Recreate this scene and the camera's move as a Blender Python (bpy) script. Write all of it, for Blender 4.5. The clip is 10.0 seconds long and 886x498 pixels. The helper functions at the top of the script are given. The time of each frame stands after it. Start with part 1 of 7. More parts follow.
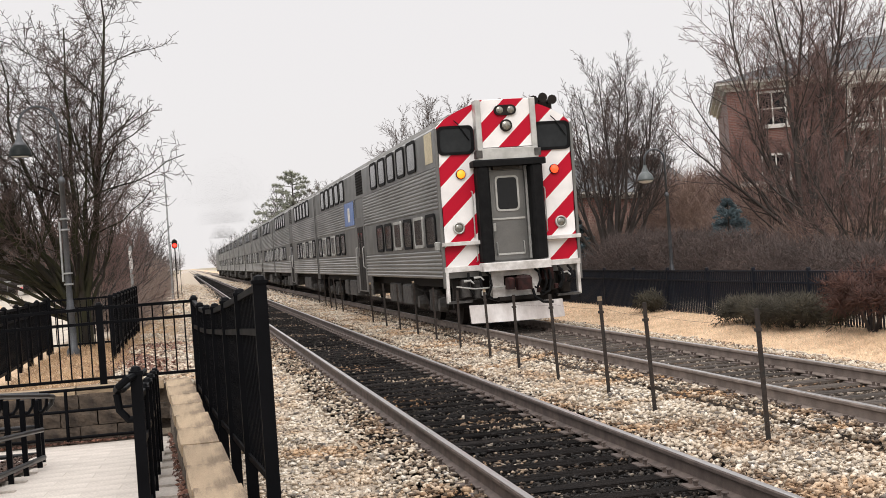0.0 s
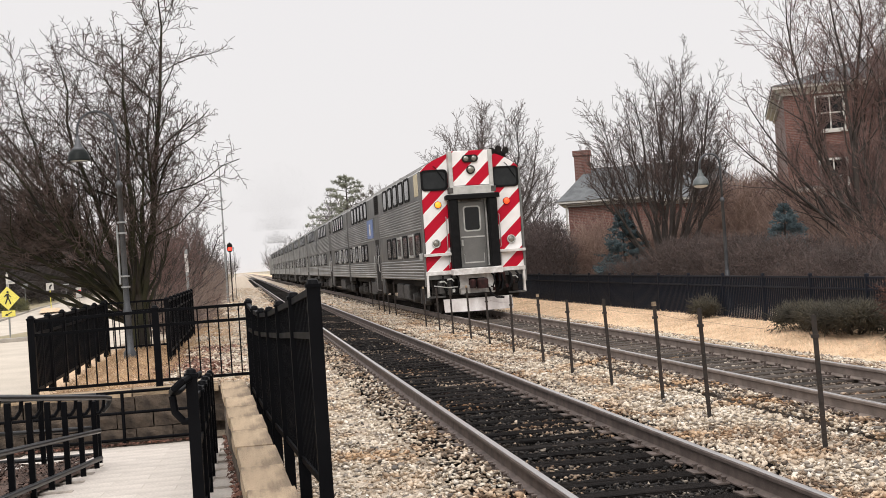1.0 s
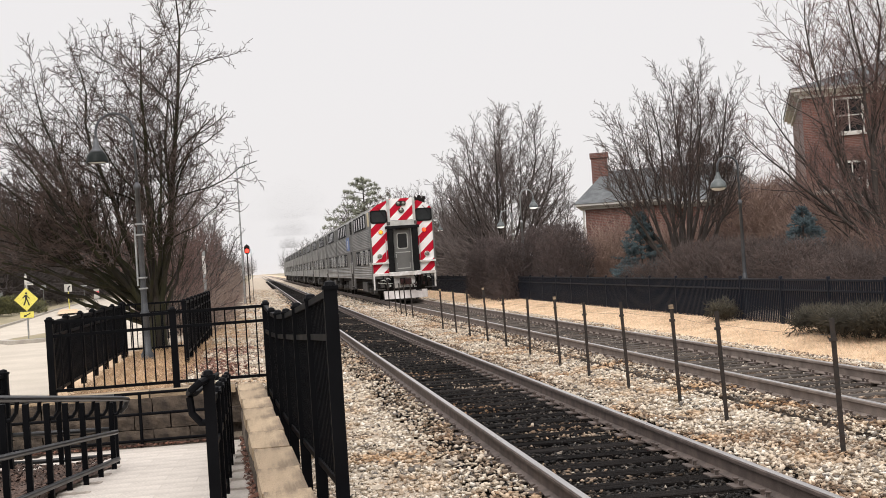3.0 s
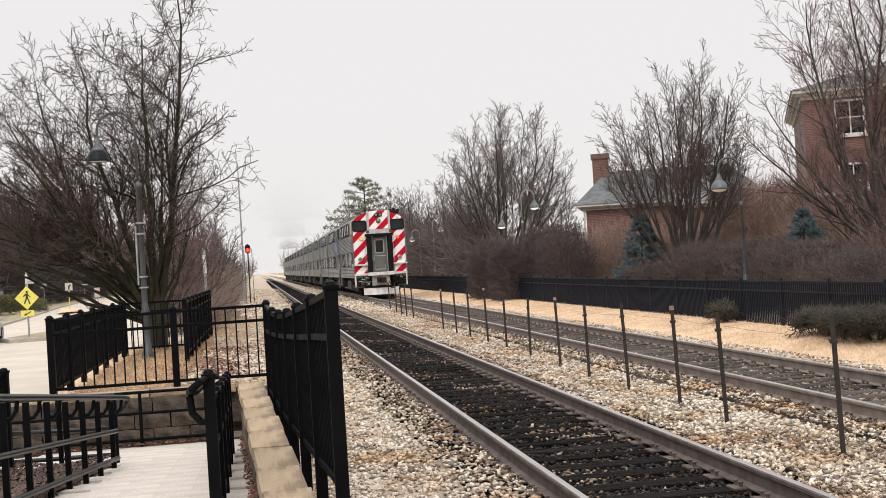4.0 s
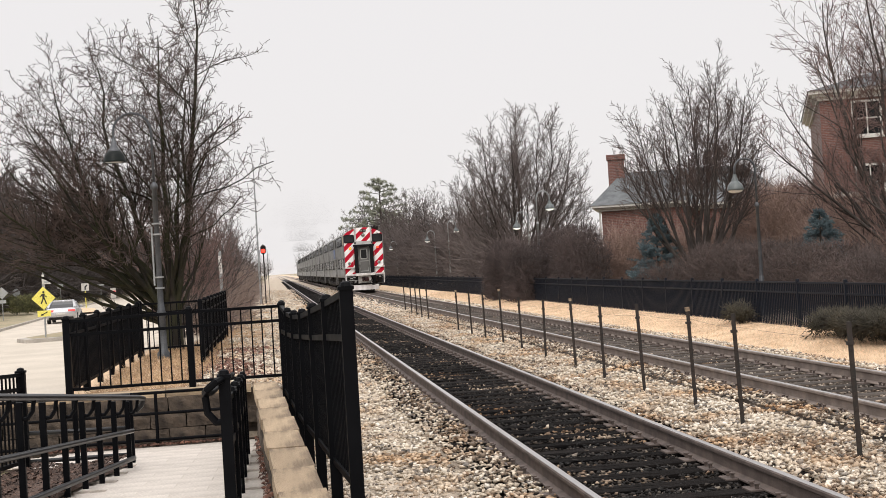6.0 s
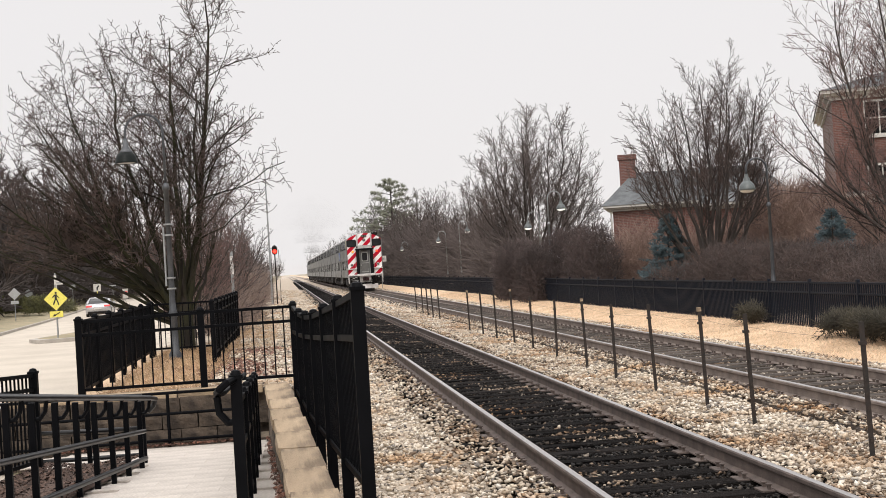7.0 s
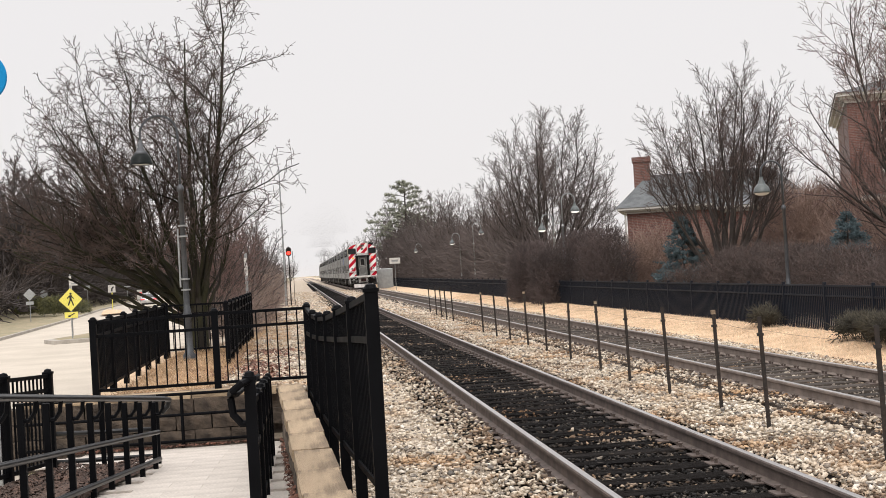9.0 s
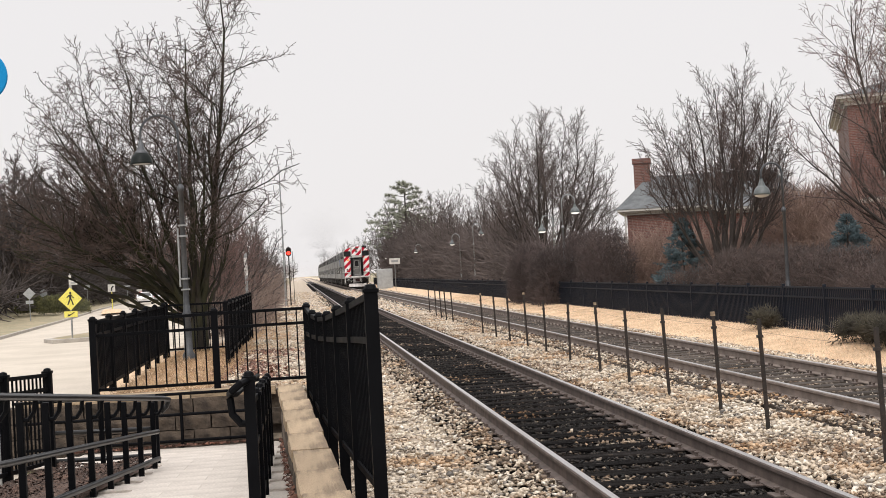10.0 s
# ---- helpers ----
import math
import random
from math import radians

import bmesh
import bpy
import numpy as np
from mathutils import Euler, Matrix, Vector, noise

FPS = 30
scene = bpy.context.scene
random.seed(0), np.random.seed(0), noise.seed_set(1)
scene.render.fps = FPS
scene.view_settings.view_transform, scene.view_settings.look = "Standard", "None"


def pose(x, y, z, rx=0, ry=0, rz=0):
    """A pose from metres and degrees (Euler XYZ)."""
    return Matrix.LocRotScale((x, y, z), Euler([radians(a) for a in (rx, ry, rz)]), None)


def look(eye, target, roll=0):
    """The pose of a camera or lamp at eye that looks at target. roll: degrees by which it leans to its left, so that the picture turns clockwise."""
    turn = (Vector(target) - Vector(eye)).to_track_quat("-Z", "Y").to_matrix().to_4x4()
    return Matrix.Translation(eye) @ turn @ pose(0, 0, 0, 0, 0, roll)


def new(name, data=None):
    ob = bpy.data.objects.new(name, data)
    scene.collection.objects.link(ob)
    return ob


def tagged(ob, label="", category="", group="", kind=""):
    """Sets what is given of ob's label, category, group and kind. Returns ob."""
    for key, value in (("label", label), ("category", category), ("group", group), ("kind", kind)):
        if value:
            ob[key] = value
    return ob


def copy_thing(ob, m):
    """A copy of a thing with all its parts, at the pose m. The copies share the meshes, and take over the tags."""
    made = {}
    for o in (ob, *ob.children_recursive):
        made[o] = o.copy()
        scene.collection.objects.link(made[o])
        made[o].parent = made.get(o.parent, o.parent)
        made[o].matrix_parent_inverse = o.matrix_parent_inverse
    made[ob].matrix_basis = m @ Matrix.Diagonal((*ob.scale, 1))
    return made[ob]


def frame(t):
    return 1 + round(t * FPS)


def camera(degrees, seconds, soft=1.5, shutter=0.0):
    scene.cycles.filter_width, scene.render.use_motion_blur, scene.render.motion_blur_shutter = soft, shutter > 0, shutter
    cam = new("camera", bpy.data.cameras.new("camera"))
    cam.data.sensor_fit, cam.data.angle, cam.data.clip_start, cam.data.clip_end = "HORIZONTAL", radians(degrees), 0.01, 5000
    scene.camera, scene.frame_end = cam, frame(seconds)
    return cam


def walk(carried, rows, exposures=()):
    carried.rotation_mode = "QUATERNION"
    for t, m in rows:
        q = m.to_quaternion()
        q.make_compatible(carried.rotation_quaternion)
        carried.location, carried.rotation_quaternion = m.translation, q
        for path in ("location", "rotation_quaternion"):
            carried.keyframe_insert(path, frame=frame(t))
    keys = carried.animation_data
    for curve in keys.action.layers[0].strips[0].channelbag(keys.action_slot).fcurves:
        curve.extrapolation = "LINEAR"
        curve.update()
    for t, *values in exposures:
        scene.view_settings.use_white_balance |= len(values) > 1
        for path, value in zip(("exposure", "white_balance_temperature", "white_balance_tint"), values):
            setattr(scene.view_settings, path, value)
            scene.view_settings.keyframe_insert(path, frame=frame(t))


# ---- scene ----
CAM_Z = 1.88          # metres over the tops of the sleepers; rail heads at 0.17
cam = camera(38.1, 10.0, soft=0.88)
walk(cam, [
    (0.0, pose(0, 0, CAM_Z, 90 + 0.067, 4.063, -11.379)),
    (0.5, pose(0, 0, CAM_Z, 90 + 0.302, 3.938, -9.939)),
    (1.0, pose(0, 0, CAM_Z, 90 + 0.427, 3.857, -8.995)),
    (1.5, pose(0, 0, CAM_Z, 90 + 0.488, 3.837, -8.493)),
    (2.0, pose(0, 0, CAM_Z, 90 + 0.543, 3.817, -8.302)),
    (2.5, pose(0, 0, CAM_Z, 90 + 0.573, 3.803, -8.247)),
    (4.0, pose(0, 0, CAM_Z, 90 + 0.591, 3.497, -8.215)),
    (4.5, pose(0, 0, CAM_Z, 90 + 0.626, 3.403, -8.122)),
    (5.0, pose(0, 0, CAM_Z, 90 + 0.666, 3.360, -7.959)),
    (5.5, pose(0, 0, CAM_Z, 90 + 0.668, 3.382, -7.758)),
    (7.0, pose(0, 0, CAM_Z, 90 + 0.714, 3.497, -7.035)),
    (7.5, pose(0, 0, CAM_Z, 90 + 0.788, 3.466, -6.784)),
    (8.0, pose(0, 0, CAM_Z, 90 + 0.839, 3.460, -6.598)),
    (8.5, pose(0, 0, CAM_Z, 90 + 0.846, 3.427, -6.481)),
    (9.0, pose(0, 0, CAM_Z, 90 + 0.840, 3.337, -6.421)),
    (9.5, pose(0, 0, CAM_Z, 90 + 0.848, 3.210, -6.430)),
    (10.0, pose(0, 0, CAM_Z, 90 + 0.869, 3.116, -6.427)),
])

# ---- world and light: a white overcast sky ----
world = bpy.data.worlds.new("overcast")
scene.world = world
world.use_nodes = True
wn = world.node_tree
wn.nodes.clear()
w_out = wn.nodes.new("ShaderNodeOutputWorld")
w_bg = wn.nodes.new("ShaderNodeBackground")
w_sky = wn.nodes.new("ShaderNodeTexSky")
w_sky.sky_type = "NISHITA"
w_sky.sun_disc = False
w_sky.sun_elevation, w_sky.sun_rotation = radians(38), radians(200)
w_sky.dust_density, w_sky.air_density = 4.0, 1.0
w_mix = wn.nodes.new("ShaderNodeMix")
w_mix.data_type = "RGBA"
w_mix.inputs["Factor"].default_value = 0.94
w_mix.inputs["B"].default_value = (9.0, 8.72, 8.72, 1)   # the cloud deck
wn.links.new(w_sky.outputs[0], w_mix.inputs["A"])
# an overcast sky is about three times brighter overhead than at the horizon
w_co = wn.nodes.new("ShaderNodeTexCoord")
w_sep = wn.nodes.new("ShaderNodeSeparateXYZ")
w_grad = wn.nodes.new("ShaderNodeMapRange")
w_grad.inputs["From Min"].default_value, w_grad.inputs["From Max"].default_value = 0.24, 1.0
w_grad.inputs["To Min"].default_value, w_grad.inputs["To Max"].default_value = 1.0, 2.7
wn.links.new(w_co.outputs["Generated"], w_sep.inputs[0])
wn.links.new(w_sep.outputs["Z"], w_grad.inputs[0])
w_mul = wn.nodes.new("ShaderNodeVectorMath")
w_mul.operation = "SCALE"
wn.links.new(w_mix.outputs["Result"], w_mul.inputs[0])
wn.links.new(w_grad.outputs[0], w_mul.inputs["Scale"])
wn.links.new(w_mul.outputs[0], w_bg.inputs["Color"])
w_bg.inputs["Strength"].default_value = 0.1
wn.links.new(w_bg.outputs[0], w_out.inputs[0])
sun = new("sun", bpy.data.lights.new("sun", "SUN"))
sun.data.energy, sun.data.angle, sun.data.color = 1.3, radians(30), (1.0, 0.97, 0.93)
sun.matrix_world = look((-10, -30, 40), (0, 10, 0))
scene.view_settings.exposure = 0.0


# ---- mesh and material helpers ----
class Geo:
    """Collects vertices and faces of one mesh."""

    def __init__(self):
        self.v, self.f = [], []

    def add(self, verts, faces):
        n = len(self.v)
        self.v += [tuple(p) for p in verts]
        self.f += [tuple(i + n for i in q) for q in faces]
        return self

    def box(self, x0, x1, y0, y1, z0, z1, c=0.0):
        """A box, with its upright and top edges cut by c."""
        if c <= 0:
            v = [(x, y, z) for z in (z0, z1) for y in (y0, y1) for x in (x0, x1)]
            return self.add(v, [(0, 2, 3, 1), (4, 5, 7, 6), (0, 1, 5, 4), (2, 6, 7, 3), (0, 4, 6, 2), (1, 3, 7, 5)])
        ring = lambda d, z: [(x0 + d, y0 + c, z), (x0 + c, y0 + d, z), (x1 - c, y0 + d, z), (x1 - d, y0 + c, z),
                             (x1 - d, y1 - c, z), (x1 - c, y1 - d, z), (x0 + c, y1 - d, z), (x0 + d, y1 - c, z)]
        v = ring(0, z0) + ring(0, z1 - c) + [(min(max(x, x0 + c), x1 - c), min(max(y, y0 + c), y1 - c), z1) for x, y, z in ring(0, z1)]
        f = [tuple(range(7, -1, -1))]
        for k in (0, 8):
            f += [(k + i, k + (i + 1) % 8, k + 8 + (i + 1) % 8, k + 8 + i) for i in range(8)]
        f.append(tuple(range(16, 24)))
        return self.add(v, f)

    def tube(self, pts, radii, n=8, caps=True):
        pts = [Vector(p) for p in pts]
        if not hasattr(radii, "__len__"):
            radii = [radii] * len(pts)
        v, f = [], []
        side = None
        for i, p in enumerate(pts):
            d = (pts[min(i + 1, len(pts) - 1)] - pts[max(i - 1, 0)]).normalized()
            if side is None:
                side = d.cross(Vector((0, 0, 1)) if abs(d.z) < 0.9 else Vector((1, 0, 0))).normalized()
            side = (side - d * side.dot(d)).normalized()
            up = d.cross(side)
            v += [p + radii[i] * (math.cos(2 * math.pi * (k + 0.5) / n) * side + math.sin(2 * math.pi * (k + 0.5) / n) * up) for k in range(n)]
        for i in range(len(pts) - 1):
            f += [(i * n + k, i * n + (k + 1) % n, (i + 1) * n + (k + 1) % n, (i + 1) * n + k) for k in range(n)]
        if caps:
            f += [tuple(range(n - 1, -1, -1)), tuple(range((len(pts) - 1) * n, len(pts) * n))]
        return self.add(v, f)

    def lathe(self, profile, n=16, at=(0, 0, 0)):
        """Rings (radius, z) turned about an upright axis."""
        v = [(at[0] + r * math.cos(2 * math.pi * k / n), at[1] + r * math.sin(2 * math.pi * k / n), at[2] + z) for r, z in profile for k in range(n)]
        f = [(i * n + k, i * n + (k + 1) % n, (i + 1) * n + (k + 1) % n, (i + 1) * n + k) for i in range(len(profile) - 1) for k in range(n)]
        return self.add(v, f)

    def sweep_y(self, outline, y0, y1):
        """A closed outline of (x, z), swept along y."""
        n = len(outline)
        v = [(x, y0, z) for x, z in outline] + [(x, y1, z) for x, z in outline]
        f = [(i, (i + 1) % n, n + (i + 1) % n, n + i) for i in range(n)]
        return self.add(v, f + [tuple(range(n - 1, -1, -1)), tuple(range(n, 2 * n))])

    def moved(self, m):
        self.v = [tuple(m @ Vector(p)) for p in self.v]
        return self

    def mesh(self, name, smooth=False):
        me = bpy.data.meshes.new(name)
        me.from_pydata(self.v, [], self.f)
        bm = bmesh.new()
        bm.from_mesh(me)
        bmesh.ops.recalc_face_normals(bm, faces=bm.faces)
        bm.to_mesh(me)
        bm.free()
        if smooth:
            me.shade_smooth()
        return me


def part(name, geo, material, parent=None, label="", smooth=False):
    ob = new(name, geo.mesh(name, smooth) if isinstance(geo, Geo) else geo)
    if isinstance(geo, Geo):
        ob.data.materials.append(material)
    if parent:
        ob.parent = parent
    if label:
        ob["label"] = label
    return ob


def thing(name, m, label, category, group=""):
    """An Empty at the thing's base."""
    ob = new(name)
    ob.matrix_basis = m
    return tagged(ob, label, category, group)


def arrays_mesh(name, verts, faces, material):
    """A mesh of many alike small faces, from arrays."""
    me = bpy.data.meshes.new(name)
    k = faces.shape[1]
    me.vertices.add(len(verts))
    me.vertices.foreach_set("co", np.ascontiguousarray(verts, dtype=np.float32).ravel())
    me.loops.add(faces.size)
    me.loops.foreach_set("vertex_index", np.ascontiguousarray(faces, dtype=np.int32).ravel())
    me.polygons.add(len(faces))
    me.polygons.foreach_set("loop_start", np.arange(0, faces.size, k, dtype=np.int32))
    me.update(calc_edges=True)
    me.materials.append(material)
    return me


def mat(name, a, b=None, rough=0.8, metal=0.0, scale=6.0, fine=60.0, bump=0.2, dist=0.01, spread=0.0, island=False, stretch=(1, 1, 1), spec=0.5, c=None, world_space=False, speck=(0.82, 1.15)):
    """Two colours mixed by coarse noise, fine grain on top, relief, and piece-to-piece variation."""
    b = b or tuple(x * 0.75 for x in a)
    m = bpy.data.materials.new(name)
    m.use_nodes = True
    nt = m.node_tree
    N, L = nt.nodes, nt.links
    bsdf = N["Principled BSDF"]
    if world_space:
        co = N.new("ShaderNodeNewGeometry").outputs["Position"]
    else:
        co = N.new("ShaderNodeTexCoord").outputs["Object"]
    mp = N.new("ShaderNodeMapping")
    mp.inputs["Scale"].default_value = stretch
    L.new(co, mp.inputs[0])
    n1 = N.new("ShaderNodeTexNoise")
    n1.inputs["Scale"].default_value, n1.inputs["Detail"].default_value = scale, 5
    n2 = N.new("ShaderNodeTexNoise")
    n2.inputs["Scale"].default_value, n2.inputs["Detail"].default_value = fine, 3
    L.new(mp.outputs[0], n1.inputs[0]), L.new(mp.outputs[0], n2.inputs[0])
    ramp = N.new("ShaderNodeValToRGB")
    ramp.color_ramp.elements[0].position, ramp.color_ramp.elements[1].position = 0.35, 0.65
    ramp.color_ramp.elements[0].color, ramp.color_ramp.elements[1].color = (*a, 1), (*b, 1)
    if c:
        e = ramp.color_ramp.elements.new(0.5)
        e.color = (*c, 1)
    L.new(n1.outputs[0], ramp.inputs[0])
    grain = N.new("ShaderNodeMapRange")
    grain.inputs["From Min"].default_value, grain.inputs["From Max"].default_value = 0.3, 0.7
    grain.inputs["To Min"].default_value, grain.inputs["To Max"].default_value = speck
    L.new(n2.outputs[0], grain.inputs[0])
    value = grain.outputs[0]
    if spread:
        rnd = N.new("ShaderNodeNewGeometry").outputs["Random Per Island"] if island else N.new("ShaderNodeObjectInfo").outputs["Random"]
        mr = N.new("ShaderNodeMapRange")
        mr.inputs["To Min"].default_value, mr.inputs["To Max"].default_value = 1 - spread, 1 + spread
        L.new(rnd, mr.inputs[0])
        mul = N.new("ShaderNodeMath")
        mul.operation = "MULTIPLY"
        L.new(value, mul.inputs[0]), L.new(mr.outputs[0], mul.inputs[1])
        value = mul.outputs[0]
    tint = N.new("ShaderNodeVectorMath")
    tint.operation = "SCALE"
    L.new(ramp.outputs[0], tint.inputs[0]), L.new(value, tint.inputs["Scale"])
    L.new(tint.outputs[0], bsdf.inputs["Base Color"])
    rr = N.new("ShaderNodeMapRange")
    rr.inputs["To Min"].default_value, rr.inputs["To Max"].default_value = max(rough - 0.12, 0.03), min(rough + 0.12, 1)
    L.new(n1.outputs[0], rr.inputs[0]), L.new(rr.outputs[0], bsdf.inputs["Roughness"])
    bsdf.inputs["Metallic"].default_value = metal
    bsdf.inputs["Specular IOR Level"].default_value = spec
    if bump:
        bp = N.new("ShaderNodeBump")
        bp.inputs["Strength"].default_value, bp.inputs["Distance"].default_value = bump, dist
        L.new(n2.outputs[0], bp.inputs["Height"]), L.new(bp.outputs[0], bsdf.inputs["Normal"])
    return m


def glow(name, colour, strength):
    m = bpy.data.materials.new(name)
    m.use_nodes = True
    bsdf = m.node_tree.nodes["Principled BSDF"]
    bsdf.inputs["Base Color"].default_value = (*colour, 1)
    bsdf.inputs["Emission Color"].default_value = (*colour, 1)
    bsdf.inputs["Emission Strength"].default_value = strength
    return m

def stone_mat(name, stops):
    """Broken stone: each piece takes its own colour from the stops, with browner stretches and grain."""
    m = mat(name, (0.5, 0.5, 0.5), (0.4, 0.4, 0.4), rough=0.9, scale=1.3, fine=40, bump=0.3, dist=0.008, world_space=True, spec=0.3)
    N, L = m.node_tree.nodes, m.node_tree.links
    bsdf = N["Principled BSDF"]
    ramp = N.new("ShaderNodeValToRGB")
    el = ramp.color_ramp.elements
    while len(el) < len(stops):
        el.new(0.5)
    for e, (p, c) in zip(el, stops):
        e.position, e.color = p, (*c, 1)
    L.new(N.new("ShaderNodeNewGeometry").outputs["Random Per Island"], ramp.inputs[0])
    patch = N.new("ShaderNodeTexNoise")
    patch.inputs["Scale"].default_value, patch.inputs["Detail"].default_value = 0.9, 4
    L.new(N.new("ShaderNodeNewGeometry").outputs["Position"], patch.inputs[0])
    mr = N.new("ShaderNodeMapRange")
    mr.inputs["From Min"].default_value, mr.inputs["From Max"].default_value = 0.48, 0.66
    L.new(patch.outputs[0], mr.inputs[0])
    brown = N.new("ShaderNodeMix")
    brown.data_type, brown.blend_type = "RGBA", "MULTIPLY"
    brown.inputs["B"].default_value = (0.80, 0.60, 0.43, 1)
    L.new(mr.outputs[0], brown.inputs["Factor"]), L.new(ramp.outputs[0], brown.inputs["A"])
    fine = N.new("ShaderNodeTexNoise")
    fine.inputs["Scale"].default_value, fine.inputs["Detail"].default_value = 55, 3
    L.new(N.new("ShaderNodeNewGeometry").outputs["Position"], fine.inputs[0])
    gr = N.new("ShaderNodeMapRange")
    gr.inputs["From Min"].default_value, gr.inputs["From Max"].default_value = 0.3, 0.7
    gr.inputs["To Min"].default_value, gr.inputs["To Max"].default_value = 0.72, 1.18
    L.new(fine.outputs[0], gr.inputs[0])
    out = N.new("ShaderNodeVectorMath")
    out.operation = "SCALE"
    L.new(brown.outputs["Result"], out.inputs[0]), L.new(gr.outputs[0], out.inputs["Scale"])
    L.new(out.outputs[0], bsdf.inputs["Base Color"])
    return m


# ---- materials ----
M_BLACK = mat("black_powder_coat", (0.0022, 0.0024, 0.0032), (0.004, 0.0043, 0.0055), rough=0.5, spec=0.06, scale=3, fine=150, bump=0.05, dist=0.002)
M_STEEL = mat("stainless_steel", (0.32, 0.32, 0.312), (0.215, 0.215, 0.208), rough=0.38, metal=0.85, scale=0.9, fine=25, bump=0.05, dist=0.003, stretch=(1, 0.3, 1.6), speck=(0.95, 1.05))
M_BAND = mat("brushed_grey_steel", (0.21, 0.21, 0.204), (0.15, 0.15, 0.145), rough=0.42, metal=0.8, scale=1.2, fine=30, bump=0.05, dist=0.002, speck=(0.95, 1.05))
M_ROOF = mat("weathered_roof_steel", (0.42, 0.42, 0.42), (0.30, 0.30, 0.29), rough=0.55, metal=0.5, scale=1.0, fine=20, bump=0.1, speck=(0.95, 1.05))
M_WHITE = mat("dirty_white_paint", (0.72, 0.70, 0.68), (0.42, 0.395, 0.37), rough=0.5, scale=4, fine=40, bump=0.05, speck=(0.95, 1.05))
M_SILVER = mat("aluminium_paint", (0.55, 0.55, 0.53), (0.42, 0.42, 0.4), rough=0.4, metal=0.55, scale=5, fine=50, bump=0.05, speck=(0.95, 1.05))
M_RUBBER = mat("black_rubber", (0.005, 0.005, 0.0055), (0.010, 0.010, 0.0105), rough=0.75, spec=0.12, scale=8, fine=60)
# grimy running gear; also the near-black that stands for shade in recesses
M_UNDER = mat("grimy_gear_and_recess_shade", (0.009, 0.008, 0.0075), (0.022, 0.018, 0.016), rough=0.75, spec=0.15, scale=5, fine=40)
M_GREYGEAR = mat("grey_axle_box", (0.085, 0.08, 0.076), (0.035, 0.033, 0.031), rough=0.6, metal=0.3, scale=8, fine=50)
M_GLASS = mat("dark_window_glass", (0.004, 0.0045, 0.005), (0.007, 0.0075, 0.008), rough=0.1, spec=0.35, scale=3, fine=30, bump=0, speck=(0.95, 1.05))
M_GLASS_CAR = mat("tinted_window", (0.02, 0.019, 0.018), (0.045, 0.042, 0.038), rough=0.16, spec=0.4, scale=0.8, fine=10, bump=0, speck=(0.95, 1.05))
M_RAIL = mat("rusty_rail_web", (0.115, 0.086, 0.073), (0.068, 0.051, 0.044), rough=0.75, scale=6, fine=90, bump=0.2, dist=0.003)
M_HEAD = mat("polished_rail_head", (0.52, 0.50, 0.49), (0.40, 0.385, 0.375), rough=0.32, metal=0.9, scale=3, fine=60, bump=0.03, stretch=(8, 0.4, 1))
M_RAIL_PALE = mat("dusty_rail_web", (0.22, 0.178, 0.152), (0.145, 0.115, 0.098), rough=0.8, scale=5, fine=90, bump=0.2, dist=0.003)
M_TIE = mat("creosote_sleeper", (0.008, 0.0072, 0.007), (0.021, 0.0175, 0.016), rough=0.9, spec=0.05, scale=5, fine=70, bump=1.0, dist=0.02, spread=0.5, stretch=(0.3, 4, 4))
M_TIE_WORN = mat("weathered_sleeper", (0.10, 0.084, 0.072), (0.04, 0.034, 0.03), rough=0.9, spec=0.15, scale=4, fine=70, bump=0.7, dist=0.012, spread=0.45, stretch=(0.35, 3, 3))
M_BALLAST = mat("ballast_bed", (0.50, 0.42, 0.325), (0.27, 0.22, 0.168), rough=0.95, scale=3.2, fine=22, bump=1.0, dist=0.04, c=(0.40, 0.33, 0.255), world_space=True)
M_STONE = stone_mat("limestone_ballast", ((0.0, (0.10, 0.092, 0.085)), (0.10, (0.25, 0.22, 0.19)), (0.28, (0.46, 0.385, 0.30)), (0.58, (0.60, 0.51, 0.40)), (0.85, (0.70, 0.62, 0.51)), (1.0, (0.75, 0.70, 0.62))))
M_DARKSTONE = stone_mat("oily_ballast", ((0.0, (0.006, 0.0055, 0.0055)), (0.5, (0.016, 0.014, 0.013)), (0.8, (0.04, 0.033, 0.028)), (0.93, (0.09, 0.075, 0.062)), (1.0, (0.34, 0.29, 0.235))))
M_GRASSBED = mat("dry_grass_ground", (0.70, 0.51, 0.335), (0.50, 0.35, 0.22), rough=0.95, scale=2.0, fine=40, bump=0.8, dist=0.03, c=(0.63, 0.455, 0.295), world_space=True)
M_STRAW = mat("straw_blades", (0.82, 0.60, 0.405), (0.58, 0.40, 0.25), rough=0.9, scale=0.9, fine=12, bump=0, spread=0.35, island=True, world_space=True)
M_LITTER = mat("leaf_litter", (0.50, 0.33, 0.18), (0.26, 0.16, 0.09), rough=0.95, scale=2.5, fine=14, bump=0, spread=0.45, island=True, world_space=True)
M_PIPE = mat("glossy_black_pipe", (0.004, 0.0042, 0.005), (0.008, 0.0083, 0.0095), rough=0.36, spec=0.45, scale=3, fine=120, bump=0.06, dist=0.002)
M_LAWN = mat("winter_lawn", (0.20, 0.18, 0.105), (0.32, 0.26, 0.165), rough=0.95, scale=1.2, fine=30, bump=0.5, dist=0.03, world_space=True)
M_ROAD = mat("pale_concrete_road", (0.50, 0.445, 0.37), (0.42, 0.37, 0.305), rough=0.9, scale=0.5, fine=25, bump=0.15, dist=0.004, world_space=True)
